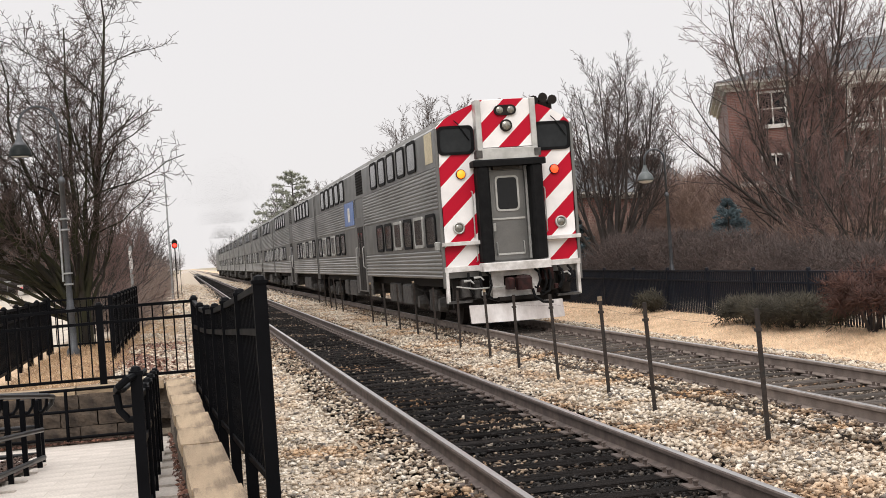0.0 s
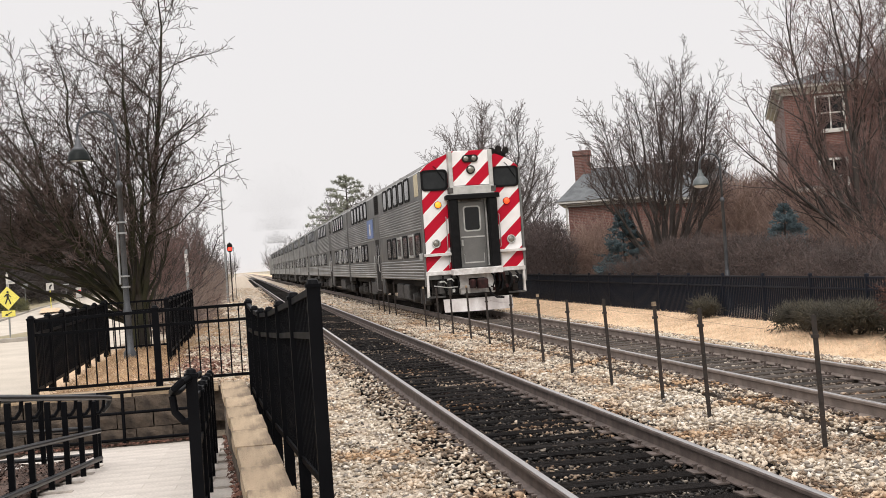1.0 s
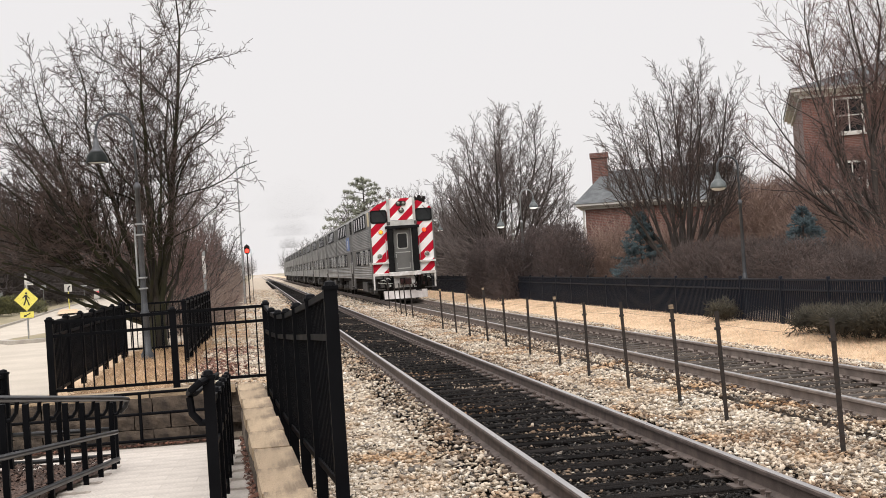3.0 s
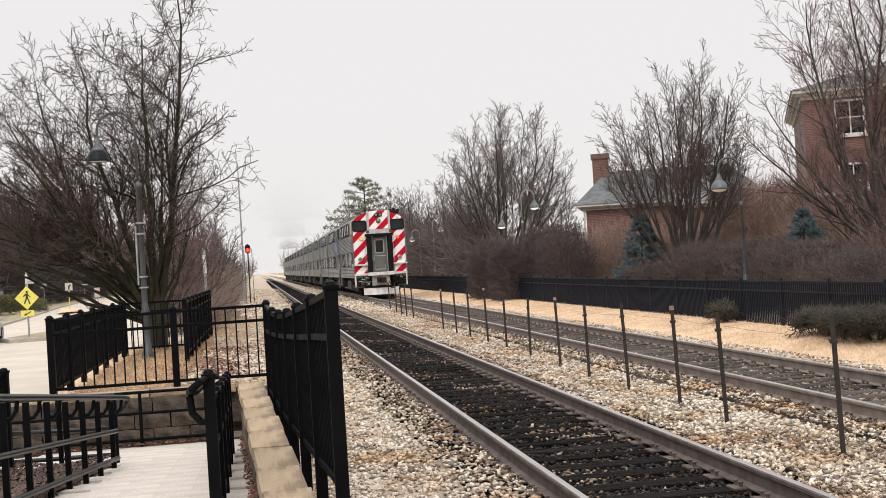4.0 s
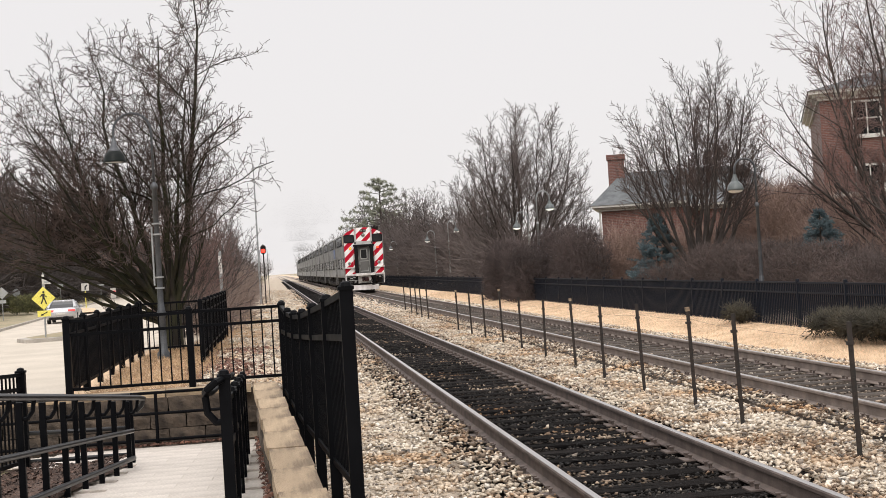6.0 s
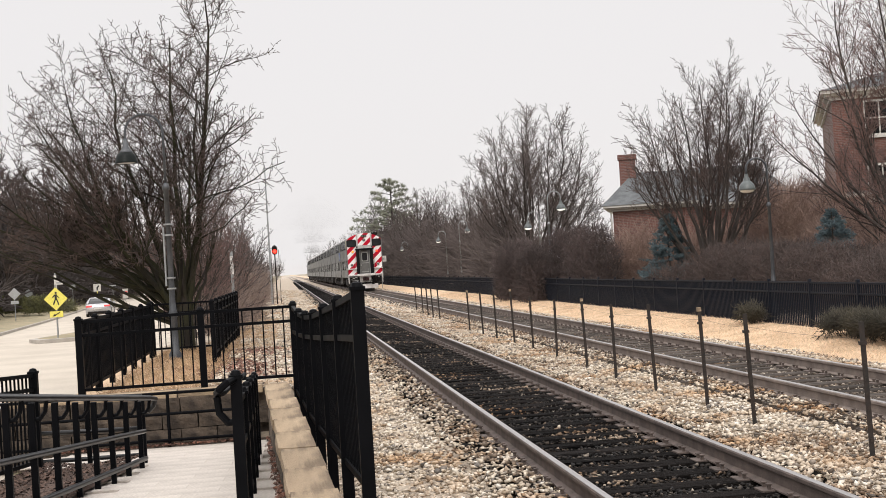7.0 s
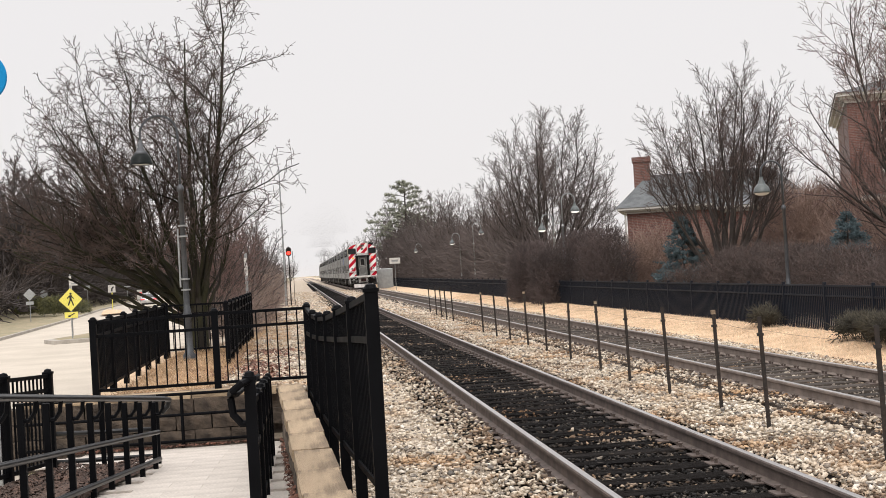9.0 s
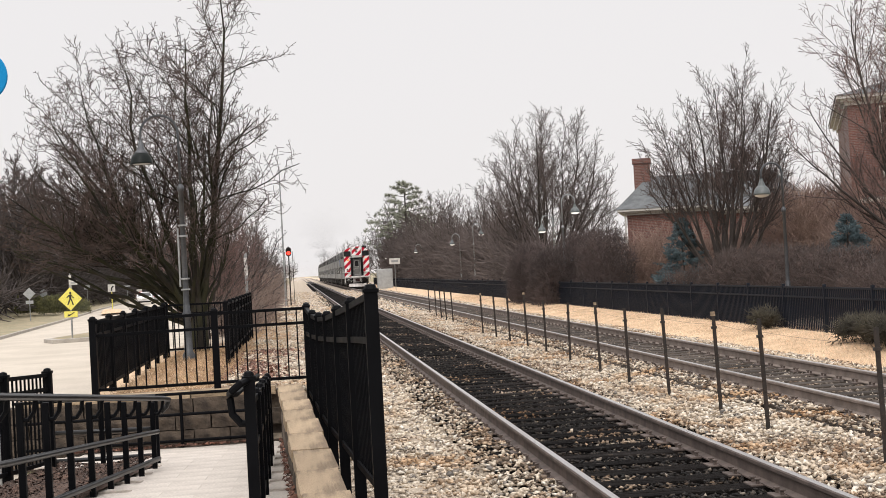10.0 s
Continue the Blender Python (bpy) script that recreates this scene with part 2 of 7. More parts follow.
M_KERB = mat("kerb_concrete", (0.40, 0.365, 0.32), (0.30, 0.275, 0.24), rough=0.9, scale=2, fine=40, bump=0.3, dist=0.004, world_space=True)
M_PAVE = mat("pale_paving", (0.56, 0.51, 0.455), (0.45, 0.405, 0.36), rough=0.85, scale=1.6, fine=45, bump=0.15, dist=0.003, spread=0.03)
M_BLOCK = mat("split_face_block", (0.115, 0.087, 0.064), (0.045, 0.035, 0.028), rough=0.95, scale=6, fine=28, bump=0.9, dist=0.02, spread=0.2)
M_CAP = mat("sandstone_cap", (0.43, 0.32, 0.21), (0.20, 0.148, 0.10), rough=0.9, scale=2.2, fine=34, bump=0.8, dist=0.010, c=(0.37, 0.28, 0.185), spread=0.14, stretch=(5.0, 0.6, 3.0))
M_MULCH = mat("brown_mulch", (0.105, 0.062, 0.045), (0.045, 0.028, 0.021), rough=0.95, scale=8, fine=60, bump=0.8, dist=0.02, spread=0.5, island=True, world_space=True)
M_LEAF = mat("fallen_leaves", (0.19, 0.085, 0.055), (0.09, 0.045, 0.032), rough=0.9, scale=4, fine=30, bump=0, spread=0.6, island=True, world_space=True)
M_BARK = mat("grey_brown_bark", (0.06, 0.048, 0.042), (0.035, 0.028, 0.025), rough=0.95, scale=4, fine=40, bump=0.6, dist=0.01, stretch=(1, 1, 0.3))
M_MOSS = mat("mossy_bark", (0.032, 0.026, 0.022), (0.017, 0.0145, 0.0125), rough=0.95, scale=3, fine=30, bump=0.8, dist=0.02, c=(0.028, 0.028, 0.014), stretch=(1, 1, 0.3), spec=0.2)
M_TWIG = mat("brown_twigs", (0.085, 0.056, 0.047), (0.056, 0.038, 0.033), rough=0.95, scale=0.8, fine=6, bump=0, spread=0.25, island=True, world_space=True)
M_REDTWIG = mat("reddish_twigs", (0.25, 0.17, 0.135), (0.17, 0.11, 0.09), rough=0.95, scale=0.8, fine=6, bump=0, spread=0.25, island=True, world_space=True)
M_ROSETWIG = mat("rose_brown_twigs", (0.175, 0.108, 0.094), (0.115, 0.072, 0.064), rough=0.95, scale=0.8, fine=6, bump=0, spread=0.25, island=True, world_space=True)
M_STRIPTWIG = mat("pale_brown_twigs", (0.23, 0.17, 0.14), (0.15, 0.11, 0.092), rough=0.95, scale=0.8, fine=6, bump=0, spread=0.3, island=True, world_space=True)
# grey-brown twigs, paler than M_TWIG: distance haze is put into the colour
M_HAZETWIG = mat("haze_grey_twigs", (0.135, 0.108, 0.10), (0.09, 0.072, 0.067), rough=0.95, scale=0.5, fine=5, bump=0, spread=0.25, island=True, world_space=True)
M_DARKTWIG = mat("dark_woodland_twigs", (0.088, 0.072, 0.068), (0.055, 0.046, 0.045), rough=0.95, scale=0.5, fine=5, bump=0, spread=0.25, island=True, world_space=True)
M_HEDGE = mat("hedge_stems", (0.092, 0.066, 0.058), (0.055, 0.041, 0.037), rough=0.95, scale=0.7, fine=6, bump=0, spread=0.35, island=True, world_space=True)
M_SPRUCE = mat("blue_spruce_needles", (0.115, 0.16, 0.175), (0.05, 0.075, 0.085), rough=0.9, scale=1.5, fine=8, bump=0, spread=0.3, island=True, world_space=True)
M_JUNIPER = mat("juniper_needles", (0.062, 0.053, 0.035), (0.028, 0.025, 0.018), rough=0.95, scale=1.5, fine=8, bump=0, spread=0.35, island=True, world_space=True)
M_RUSTLEAF = mat("rust_brown_foliage", (0.085, 0.038, 0.028), (0.038, 0.02, 0.016), rough=0.95, scale=1.5, fine=8, bump=0, spread=0.4, island=True, world_space=True)
# needles lightened in base colour to stand for haze over the distance
M_PINE = mat("haze_pale_pine_needles", (0.27, 0.28, 0.21), (0.18, 0.19, 0.145), rough=0.95, scale=1, fine=8, bump=0, spread=0.3, island=True, world_space=True)
M_SHINGLE = mat("grey_roof_shingle", (0.115, 0.122, 0.126), (0.08, 0.086, 0.09), rough=0.9, scale=3, fine=20, bump=0.4)
M_TRIM = mat("white_trim", (0.58, 0.56, 0.52), (0.48, 0.46, 0.43), rough=0.6, scale=2, fine=20, bump=0.05)
M_TPOST = mat("rusty_steel_post", (0.016, 0.0145, 0.013), (0.04, 0.027, 0.021), rough=0.75, metal=0.2, scale=9, fine=60, bump=0.2, dist=0.003)
M_LAMPPOLE = mat("grey_lamp_paint", (0.085, 0.09, 0.098), (0.05, 0.054, 0.06), rough=0.45, metal=0.3, scale=4, fine=40, bump=0.05)
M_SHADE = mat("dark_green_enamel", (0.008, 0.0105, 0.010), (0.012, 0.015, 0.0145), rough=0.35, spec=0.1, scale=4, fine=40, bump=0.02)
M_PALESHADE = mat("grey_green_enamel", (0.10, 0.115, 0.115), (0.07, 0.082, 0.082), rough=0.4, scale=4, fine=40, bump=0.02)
M_LENS = mat("frosted_lamp_glass", (0.8, 0.8, 0.76), (0.7, 0.7, 0.68), rough=0.25, scale=4, fine=40, bump=0)
M_HEADLENS = mat("sealed_beam_glass", (0.30, 0.29, 0.25), (0.16, 0.155, 0.14), rough=0.12, metal=0.5, scale=14, fine=60, bump=0)
M_LIT = glow("lit_lamp_glass", (1.0, 0.97, 0.9), 1.1)
M_SMOKE = mat("exhaust_smoke", (0.11, 0.095, 0.088), (0.08, 0.07, 0.066), rough=1.0, scale=0.2, fine=2, bump=0, spec=0.0)
M_MIST = mat("drifting_mist", (0.80, 0.76, 0.755), (0.74, 0.70, 0.695), rough=1.0, scale=0.2, fine=2, bump=0, spec=0.0)
M_HEDGE_DARK = mat("dense_hedge_stems", (0.088, 0.064, 0.059), (0.054, 0.04, 0.037), rough=0.95, scale=0.7, fine=6, bump=0, spread=0.35, island=True, world_space=True)
M_STAINEDSTONE = stone_mat("rust_stained_ballast", ((0.0, (0.085, 0.068, 0.055)), (0.3, (0.18, 0.135, 0.10)), (0.65, (0.30, 0.22, 0.155)), (0.9, (0.46, 0.36, 0.265)), (1.0, (0.58, 0.5, 0.41))))
M_BROWNSTONE = stone_mat("brown_track_fines", ((0.0, (0.05, 0.043, 0.038)), (0.45, (0.15, 0.125, 0.105)), (0.8, (0.29, 0.245, 0.20)), (1.0, (0.5, 0.44, 0.37))))
M_GALV = mat("galvanised_steel", (0.34, 0.35, 0.35), (0.25, 0.26, 0.26), rough=0.5, metal=0.5, scale=6, fine=40, bump=0.05)
M_FARFENCE = mat("faded_fence_paint", (0.009, 0.011, 0.017), (0.015, 0.0175, 0.024), rough=0.5, spec=0.12, scale=2, fine=60, bump=0.05, dist=0.002)
M_OLIVE = mat("olive_evergreen_leaves", (0.16, 0.15, 0.055), (0.07, 0.075, 0.04), rough=0.9, scale=1.5, fine=8, bump=0, spread=0.35, island=True, world_space=True)
M_YELLOW = mat("fluorescent_yellow_sign", (0.74, 0.66, 0.13), (0.66, 0.58, 0.10), rough=0.5, scale=3, fine=30, bump=0)
M_SIGNGREY = mat("sign_back_aluminium", (0.42, 0.43, 0.43), (0.34, 0.35, 0.35), rough=0.5, metal=0.3, scale=3, fine=30, bump=0)
M_SIGNBLACK = mat("sign_black", (0.012, 0.012, 0.012), rough=0.5, scale=3, fine=30, bump=0)
M_CARPAINT = mat("silver_car_paint", (0.5, 0.5, 0.51), (0.44, 0.44, 0.45), rough=0.28, metal=0.5, scale=1, fine=30, bump=0)
M_WHITEPAINT = mat("white_car_paint", (0.75, 0.75, 0.75), (0.7, 0.7, 0.7), rough=0.3, scale=1, fine=30, bump=0)
M_TYRE = mat("tyre_rubber", (0.02, 0.02, 0.02), rough=0.85, scale=10, fine=60)
M_RED_GLOW = glow("red_signal_lens", (1.0, 0.035, 0.02), 4.0)
M_AMBER_GLOW = glow("amber_marker_lens", (1.0, 0.17, 0.012), 3.0)
M_REDLENS = glow("red_marker_lens", (1.0, 0.06, 0.015), 2.0)
M_TAIL = glow("tail_lamp_and_stripe_glow", (0.75, 0.07, 0.07), 0.35)
M_SIGNBLUE = mat("blue_sign_enamel", (0.0, 0.22, 0.50), (0.0, 0.20, 0.47), rough=0.4, spec=0.2, scale=2, fine=20, bump=0, speck=(0.98, 1.02))
M_CREAM = mat("cream_blind", (0.55, 0.48, 0.33), (0.46, 0.40, 0.27), rough=0.6, scale=3, fine=30, bump=0)
M_BLUE = mat("blue_panel", (0.12, 0.19, 0.40), (0.10, 0.16, 0.34), rough=0.45, scale=3, fine=30, bump=0)


def stripes():
    """Red and white diagonal paint on the end of the train."""
    m = mat("red_white_warning_paint", (0.86, 0.84, 0.83), (0.76, 0.74, 0.73), rough=0.42, scale=2.5, fine=40, bump=0.02, spec=0.22, speck=(0.97, 1.02))
    N, L = m.node_tree.nodes, m.node_tree.links
    bsdf = N["Principled BSDF"]
    white = bsdf.inputs["Base Color"].links[0].from_socket
    sep = N.new("ShaderNodeSeparateXYZ")
    L.new(N.new("ShaderNodeTexCoord").outputs["Object"], sep.inputs[0])

    def op(kind, a, b):
        n = N.new("ShaderNodeMath")
        n.operation = kind
        for i, x in enumerate((a, b)):
            if isinstance(x, (int, float)):
                n.inputs[i].default_value = x
            else:
                L.new(x, n.inputs[i])
        return n.outputs[0]
    u = op("SUBTRACT", sep.outputs["Z"], op("MULTIPLY", sep.outputs["X"], 0.95))
    red = op("LESS_THAN", op("FRACT", op("SUBTRACT", op("DIVIDE", u, 0.856), 0.179), 0), 0.49)
    mix = N.new("ShaderNodeMix")
    mix.data_type = "RGBA"
    L.new(red, mix.inputs["Factor"]), L.new(white, mix.inputs["A"])
    mix.inputs["B"].default_value = (0.44, 0.001, 0.02, 1)
    L.new(mix.outputs["Result"], bsdf.inputs["Base Color"])
    return m


M_STRIPE = stripes()


# ---- ground ----
def smooth(a, b, x):
    t = np.clip((x - a) / (b - a), 0, 1)
    return t * t * (3 - 2 * t)


def ground_height(x, y):
    """Height of the land over the sleepers' tops."""
    x, y = np.asarray(x, float), np.asarray(y, float)
    z = np.full(np.broadcast(x, y).shape, -0.07)
    z = z - 0.08 * smooth(8.6, 9.4, x) + 0.17 * smooth(9.5, 11.3, x) + 0.06 * smooth(12, 16, x)
    raised = (1 - smooth(-0.1, 0.9, x)) * smooth(16.7, 16.9, y)
    z = z + 0.50 * raised * (1 - smooth(26, 48, y)) + 0.12 * raised * smooth(26, 48, y)
    low = (1 - smooth(-0.08, -0.02, x)) * (1 - smooth(16.7, 16.9, y))
    z = z - 0.35 * low
    road = 1 - smooth(-3.6, -2.9, x)
    z = np.where(x < -2.9, z * (1 - road) + road * -0.42, z)
    z = z + 1.1 * (1 - smooth(-60, -22, x))
    return z


def build_ground():
    xs = np.unique(np.concatenate([np.array([-3000, -1200, -500, -200, -120, -80]), np.arange(-60, -4, 2.0), np.arange(-4, 12, 0.25), np.arange(12, 60, 2.0), np.array([80, 120, 200, 500, 1200, 3000])]))
    ys = np.unique(np.concatenate([np.array([-3000, -500, -100, -30]), np.arange(-10, 60, 0.5), np.arange(60, 200, 5.0), np.array([250, 320, 420, 600, 900, 1500, 3000])]))
    X, Y = np.meshgrid(xs, ys)
    V = np.stack([X, Y, ground_height(X, Y)], -1).reshape(-1, 3)
    nx, ny = len(xs), len(ys)
    i = (np.arange(ny - 1)[:, None] * nx + np.arange(nx - 1)[None]).ravel()
    me = arrays_mesh("ground", V, np.stack([i, i + 1, i + nx + 1, i + nx], 1), M_BALLAST)
    me.materials.append(M_GRASSBED)
    me.materials.append(M_LAWN)
    cx = (V[i, 0] + V[i + 1, 0]) / 2
    cy = (V[i, 1] + V[i + nx, 1]) / 2
    k = np.where((cx > 9.3) & (cx < 13), 1, np.where((cx > 13) | (cx < -3), 2, 0))
    k = np.where((cx < -1.2) & (cx > -3) & (cy > 17) & (cy < 28), 1, k)
    me.polygons.foreach_set("material_index", k.astype(np.int32))
    me.shade_smooth()
    tagged(new("ground", me), "ballast, dry grass and winter lawn beside the tracks", "ground", kind="structure")


build_ground()

# ---- tracks ----
GAUGE = 1.505
TRACKS = {"near": 2.175, "far": 6.125}     # centre line of the first rail of each track
TIE = 0.53


def build_rails():
    prof = [(-0.07, 0.0), (0.07, 0.0), (0.07, 0.012), (0.012, 0.03), (0.009, 0.115), (0.036, 0.13), (0.036, 0.154), (0.028, 0.163), (-0.028, 0.163), (-0.036, 0.154), (-0.036, 0.13), (-0.009, 0.115), (-0.012, 0.03), (-0.07, 0.012)]
    head = [(-0.029, 0.160), (0.029, 0.160), (0.026, 0.166), (0.018, 0.168), (-0.018, 0.168), (-0.026, 0.166)]
    for x in TRACKS.values():
        for dx in (0, GAUGE):
            rail = thing("rail", pose(x + dx, 0, 0.004), "worn steel rail with a polished head spiked to sleepers", "rail", "rails of the two tracks")
            part("rail_web", Geo().sweep_y(prof, -15, 900), M_RAIL if x < 4 else M_RAIL_PALE, rail, "rust-brown web and foot" if x < 4 else "pale dusty web and foot")
            part("rail_head", Geo().sweep_y(head, -15, 900), M_HEAD, rail, "polished running surface")


build_rails()


M_CABGLASS = mat("cab_glass", (0.012, 0.014, 0.015), (0.02, 0.022, 0.023), rough=0.08, spec=0.25, scale=2.5, fine=10, bump=0, speck=(0.95, 1.05))
M_COUPLER = mat("red_brown_casting", (0.04, 0.013, 0.0115), (0.018, 0.009, 0.0085), rough=0.7, spec=0.2, scale=7, fine=40, bump=0.2, dist=0.004)
M_PLOUGH = mat("stained_white_plate", (0.62, 0.59, 0.57), (0.40, 0.36, 0.34), rough=0.6, scale=3, fine=30, bump=0.1, dist=0.004, stretch=(1, 1, 0.5), speck=(0.95, 1.05))


# ---- the train: stainless double-deck cars ----
CAR_L = 25.9
RAILZ = 0.17
FLOOR = 1.10          # lower edge of the side


def arch(half, eave, top, n=10):
    """Roof line from one eave to the other."""
    out = []
    for k in range(n + 1):
        a = math.pi * k / n
        c, s = math.cos(a), math.sin(a)
        out.append((half * (abs(c) ** 1.3) * (1 if c > 0 else -1), eave + (top - eave) * s ** 1.3))
    return out


def rounded_rect(w, h, r, n=4):
    pts = []
    for cx, cz, a0 in ((w / 2 - r, h / 2 - r, 0), (-w / 2 + r, h / 2 - r, 90), (-w / 2 + r, -h / 2 + r, 180), (w / 2 - r, -h / 2 + r, 270)):
        for k in range(n + 1):
            a = radians(a0 + 90 * k / n)
            pts.append((cx + r * math.cos(a), cz + r * math.sin(a)))
    return pts


def frame_ring(geo, outer, inner, d0, d1, axis):
    """A frame between two outlines of equal count, from depth d0 to d1; axis x: (y, z) outline, axis y: (x, z) outline."""
    n = len(outer)
    put = (lambda u, w, d: (d, u, w)) if axis == "x" else (lambda u, w, d: (u, d, w))
    v = [put(u, w, d) for d in (d0, d1) for loop in (outer, inner) for u, w in loop]
    f = []
    for k in range(n):
        j = (k + 1) % n
        f += [(k, j, n + j, n + k), (2 * n + k, 2 * n + j, 3 * n + j, 3 * n + k), (k, j, 2 * n + j, 2 * n + k), (n + k, n + j, 3 * n + j, 3 * n + k)]
    return geo.add(v, f)


def slab_outline(geo, outline, d0, d1, axis):
    put = (lambda u, w, d: (d, u, w)) if axis == "x" else (lambda u, w, d: (u, d, w))
    n = len(outline)
    v = [put(u, w, d) for d in (d0, d1) for u, w in outline]
    return geo.add(v, [tuple(range(n)), tuple(range(2 * n - 1, n - 1, -1))] + [(i, (i + 1) % n, n + (i + 1) % n, n + i) for i in range(n)])


def car_body(name, m, label, cab):
    car = thing(name, m, label, "train car", "cars of the train")
    half = 1.5
    # shell with a roof
    shell = [(half, FLOOR), (half, 4.25)] + arch(half, 4.25, 4.85)[1:-1] + [(-half, 4.25), (-half, FLOOR)]
    part("shell", Geo().sweep_y([(x * 0.985, z) for x, z in shell], 0.12, CAR_L - 0.12), M_BAND, car)
    rl = arch(half, 4.27, 4.875)
    roof = part("roof", Geo().sweep_y(rl + [(-1.3, 4.2), (1.3, 4.2)], 0.1, CAR_L - 0.1), M_ROOF, car, "dull ribbed metal roof")
    for k in range(1, len(rl) - 1):
        part("rib", Geo().box(rl[k][0] - 0.02, rl[k][0] + 0.02, 0.1, CAR_L - 0.1, rl[k][1] - 0.02, rl[k][1] + 0.025), M_ROOF, roof)
    # fluted side panels
    for side in (-1, 1):
        for z0, z1 in ((FLOOR, 1.72), (2.60, 3.50)):
            for y0, y1 in ((0.0, CAR_L / 2 - 1.25), (CAR_L / 2 + 0.75, CAR_L)):
                g = Geo()
                n = round((z1 - z0) / 0.085)
                outline = [(side * 1.46, z0)]
                for k in range(n):
                    za = z0 + (z1 - z0) * k / n
                    st = (z1 - z0) / n
                    outline += [(side * 1.495, za), (side * 1.518, za + st * 0.25), (side * 1.518, za + st * 0.6), (side * 1.495, za + st * 0.85)]
                outline.append((side * 1.46, z1))
                g.sweep_y(outline, y0, y1)
                part("fluted_panel", g, M_STEEL, car, "corrugated stainless side panel")
        for z0, z1 in ((1.72, 2.60), (3.50, 4.3)):
            part("window_band", Geo().box(side * 1.45 if side > 0 else -1.502, 1.502 if side > 0 else -1.45, 0, CAR_L, z0, z1), M_BAND, car)
    # windows, doors and vents on both sides
    lower = [1.15 + 1.5 * k for k in range(6)]
    upper = [3.0 + 1.55 * k for k in range(5)]
    lower += [CAR_L - y for y in lower]
    upper += [CAR_L - y for y in upper]
    gasket = Geo()
    pane = Geo()
    frame_ring(gasket, rounded_rect(1.16, 0.74, 0.15), rounded_rect(1.02, 0.60, 0.12), -0.03, 0.03, "x")
    slab_outline(pane, rounded_rect(1.04, 0.62, 0.12), -0.02, 0.012, "x")
    gm, pm = gasket.mesh("gasket"), pane.mesh("pane")
    gm.materials.append(M_RUBBER), pm.materials.append(M_GLASS_CAR)
    bright = Geo()
    frame_ring(bright, rounded_rect(1.12, 0.72, 0.06), rounded_rect(1.0, 0.58, 0.05), -0.03, 0.035, "x")
    bm_ = bright.mesh("bright_frame")
    bm_.materials.append(M_SILVER)
    for side in (-1, 1):
        for row, ys in ((2.16, lower), (3.94, upper)):
            for i, y in enumerate(ys):
                w = new("window")
                w.parent = car
                w.matrix_basis = pose(side * 1.503, y, row)
                odd = row < 3 and i % 6 in (1, 3)
                part("window_frame", bm_ if odd else gm, None, w)
                part("pane", pm, None, w)
        mid = CAR_L / 2 - 0.25
        door = new("side_door")
        door.parent = car
        door.matrix_basis = pose(side * 1.5, mid, 0)
        part("door_pocket", Geo().box(-0.012, 0.012, -1.0, 1.0, 0.62, 2.9), M_BAND, door)
        # leaves stand flush; the dark of the doorway is put into their colour
        for dy in (-0.33, 0.33):
            leaf = part("door_leaf", Geo().box(-0.02, 0.022, dy - 0.31, dy + 0.31, 0.66, 2.62, 0.01), M_UNDER, door, "flush door leaf, near-black for the doorway's shade")
            part("pane", slab_outline(Geo(), [(dy + u, 2.05 + w) for u, w in rounded_rect(0.34, 0.75, 0.06)], -0.03, 0.03, "x"), M_GLASS, leaf)
        for dy in (-0.78, 0.78):
            part("handrail", Geo().tube([(side * 0.03, dy, 1.35), (side * 0.08, dy, 1.4), (side * 0.08, dy, 1.95), (side * 0.03, dy, 2.0)], 0.016, 6), M_SILVER, door)
        for y0, y1 in ((mid - 1.9, mid - 1.0), (mid + 1.0, mid + 1.6)):
            part("skirt", Geo().box(side * 1.49 - 0.02, side * 1.49 + 0.02, y0, y1, 0.55, FLOOR), M_GREYGEAR, car)
        vent = new("louvre_vent")
        vent.parent = car
        vent.matrix_basis = pose(side * 1.503, CAR_L / 2 - 0.6, 3.95)
        part("vent_frame", Geo().box(-0.01, 0.012, -0.7, 0.7, -0.36, 0.36), M_UNDER, vent)
        for k in range(8):
            part("slat", Geo().box(-0.01, 0.03, -0.66, 0.66, -0.33 + k * 0.085, -0.29 + k * 0.085), M_BAND, vent)
        # seam between panels
        for y in (0.03, CAR_L - 0.03):
            part("corner_post", Geo().box(side * 1.5 - 0.03, side * 1.5 + 0.03, y - 0.05, y + 0.05, 0.9, 4.3), M_BAND, car)
    # underframe and trucks
    part("underframe", Geo().box(-1.2, 1.2, 0.6, CAR_L - 0.6, 0.88, 1.12), M_UNDER, car)
    for y0, y1, x1 in ((5.0, 6.3, 1.38), (7.2, 8.9, 1.3), (15.6, 17.4, 1.36), (18.4, 19.3, 1.3)):
        part("equipment_box", Geo().box(-x1, x1, y0, y1, 0.42, 0.92, 0.04), M_GREYGEAR, car)
    for yc in (3.2, CAR_L - 3.2):
        truck = new("truck")
        truck.parent = car
        truck.matrix_basis = pose(0, yc, 0)
        for side in (-1, 1):
            part("side_frame", slab_outline(Geo(), [(-1.75, 0.5), (-1.2, 0.72), (-0.5, 0.48), (0.5, 0.48), (1.2, 0.72), (1.75, 0.5), (1.6, 0.36), (1.1, 0.55), (0.5, 0.33), (-0.5, 0.33), (-1.1, 0.55), (-1.6, 0.36)], side * 1.0, side * 1.16, "x"), M_UNDER, truck)
            for y in (-1.3, 1.3):
                wheel = part("wheel", Geo().tube([(side * 0.70, y, 0.46), (side * 0.83, y, 0.46)], 0.46, 20), M_UNDER, truck)
                part("axle_box", Geo().tube([(side * 1.1, y, 0.48), (side * 1.3, y, 0.48)], [0.19, 0.15], 10), M_GREYGEAR, wheel)
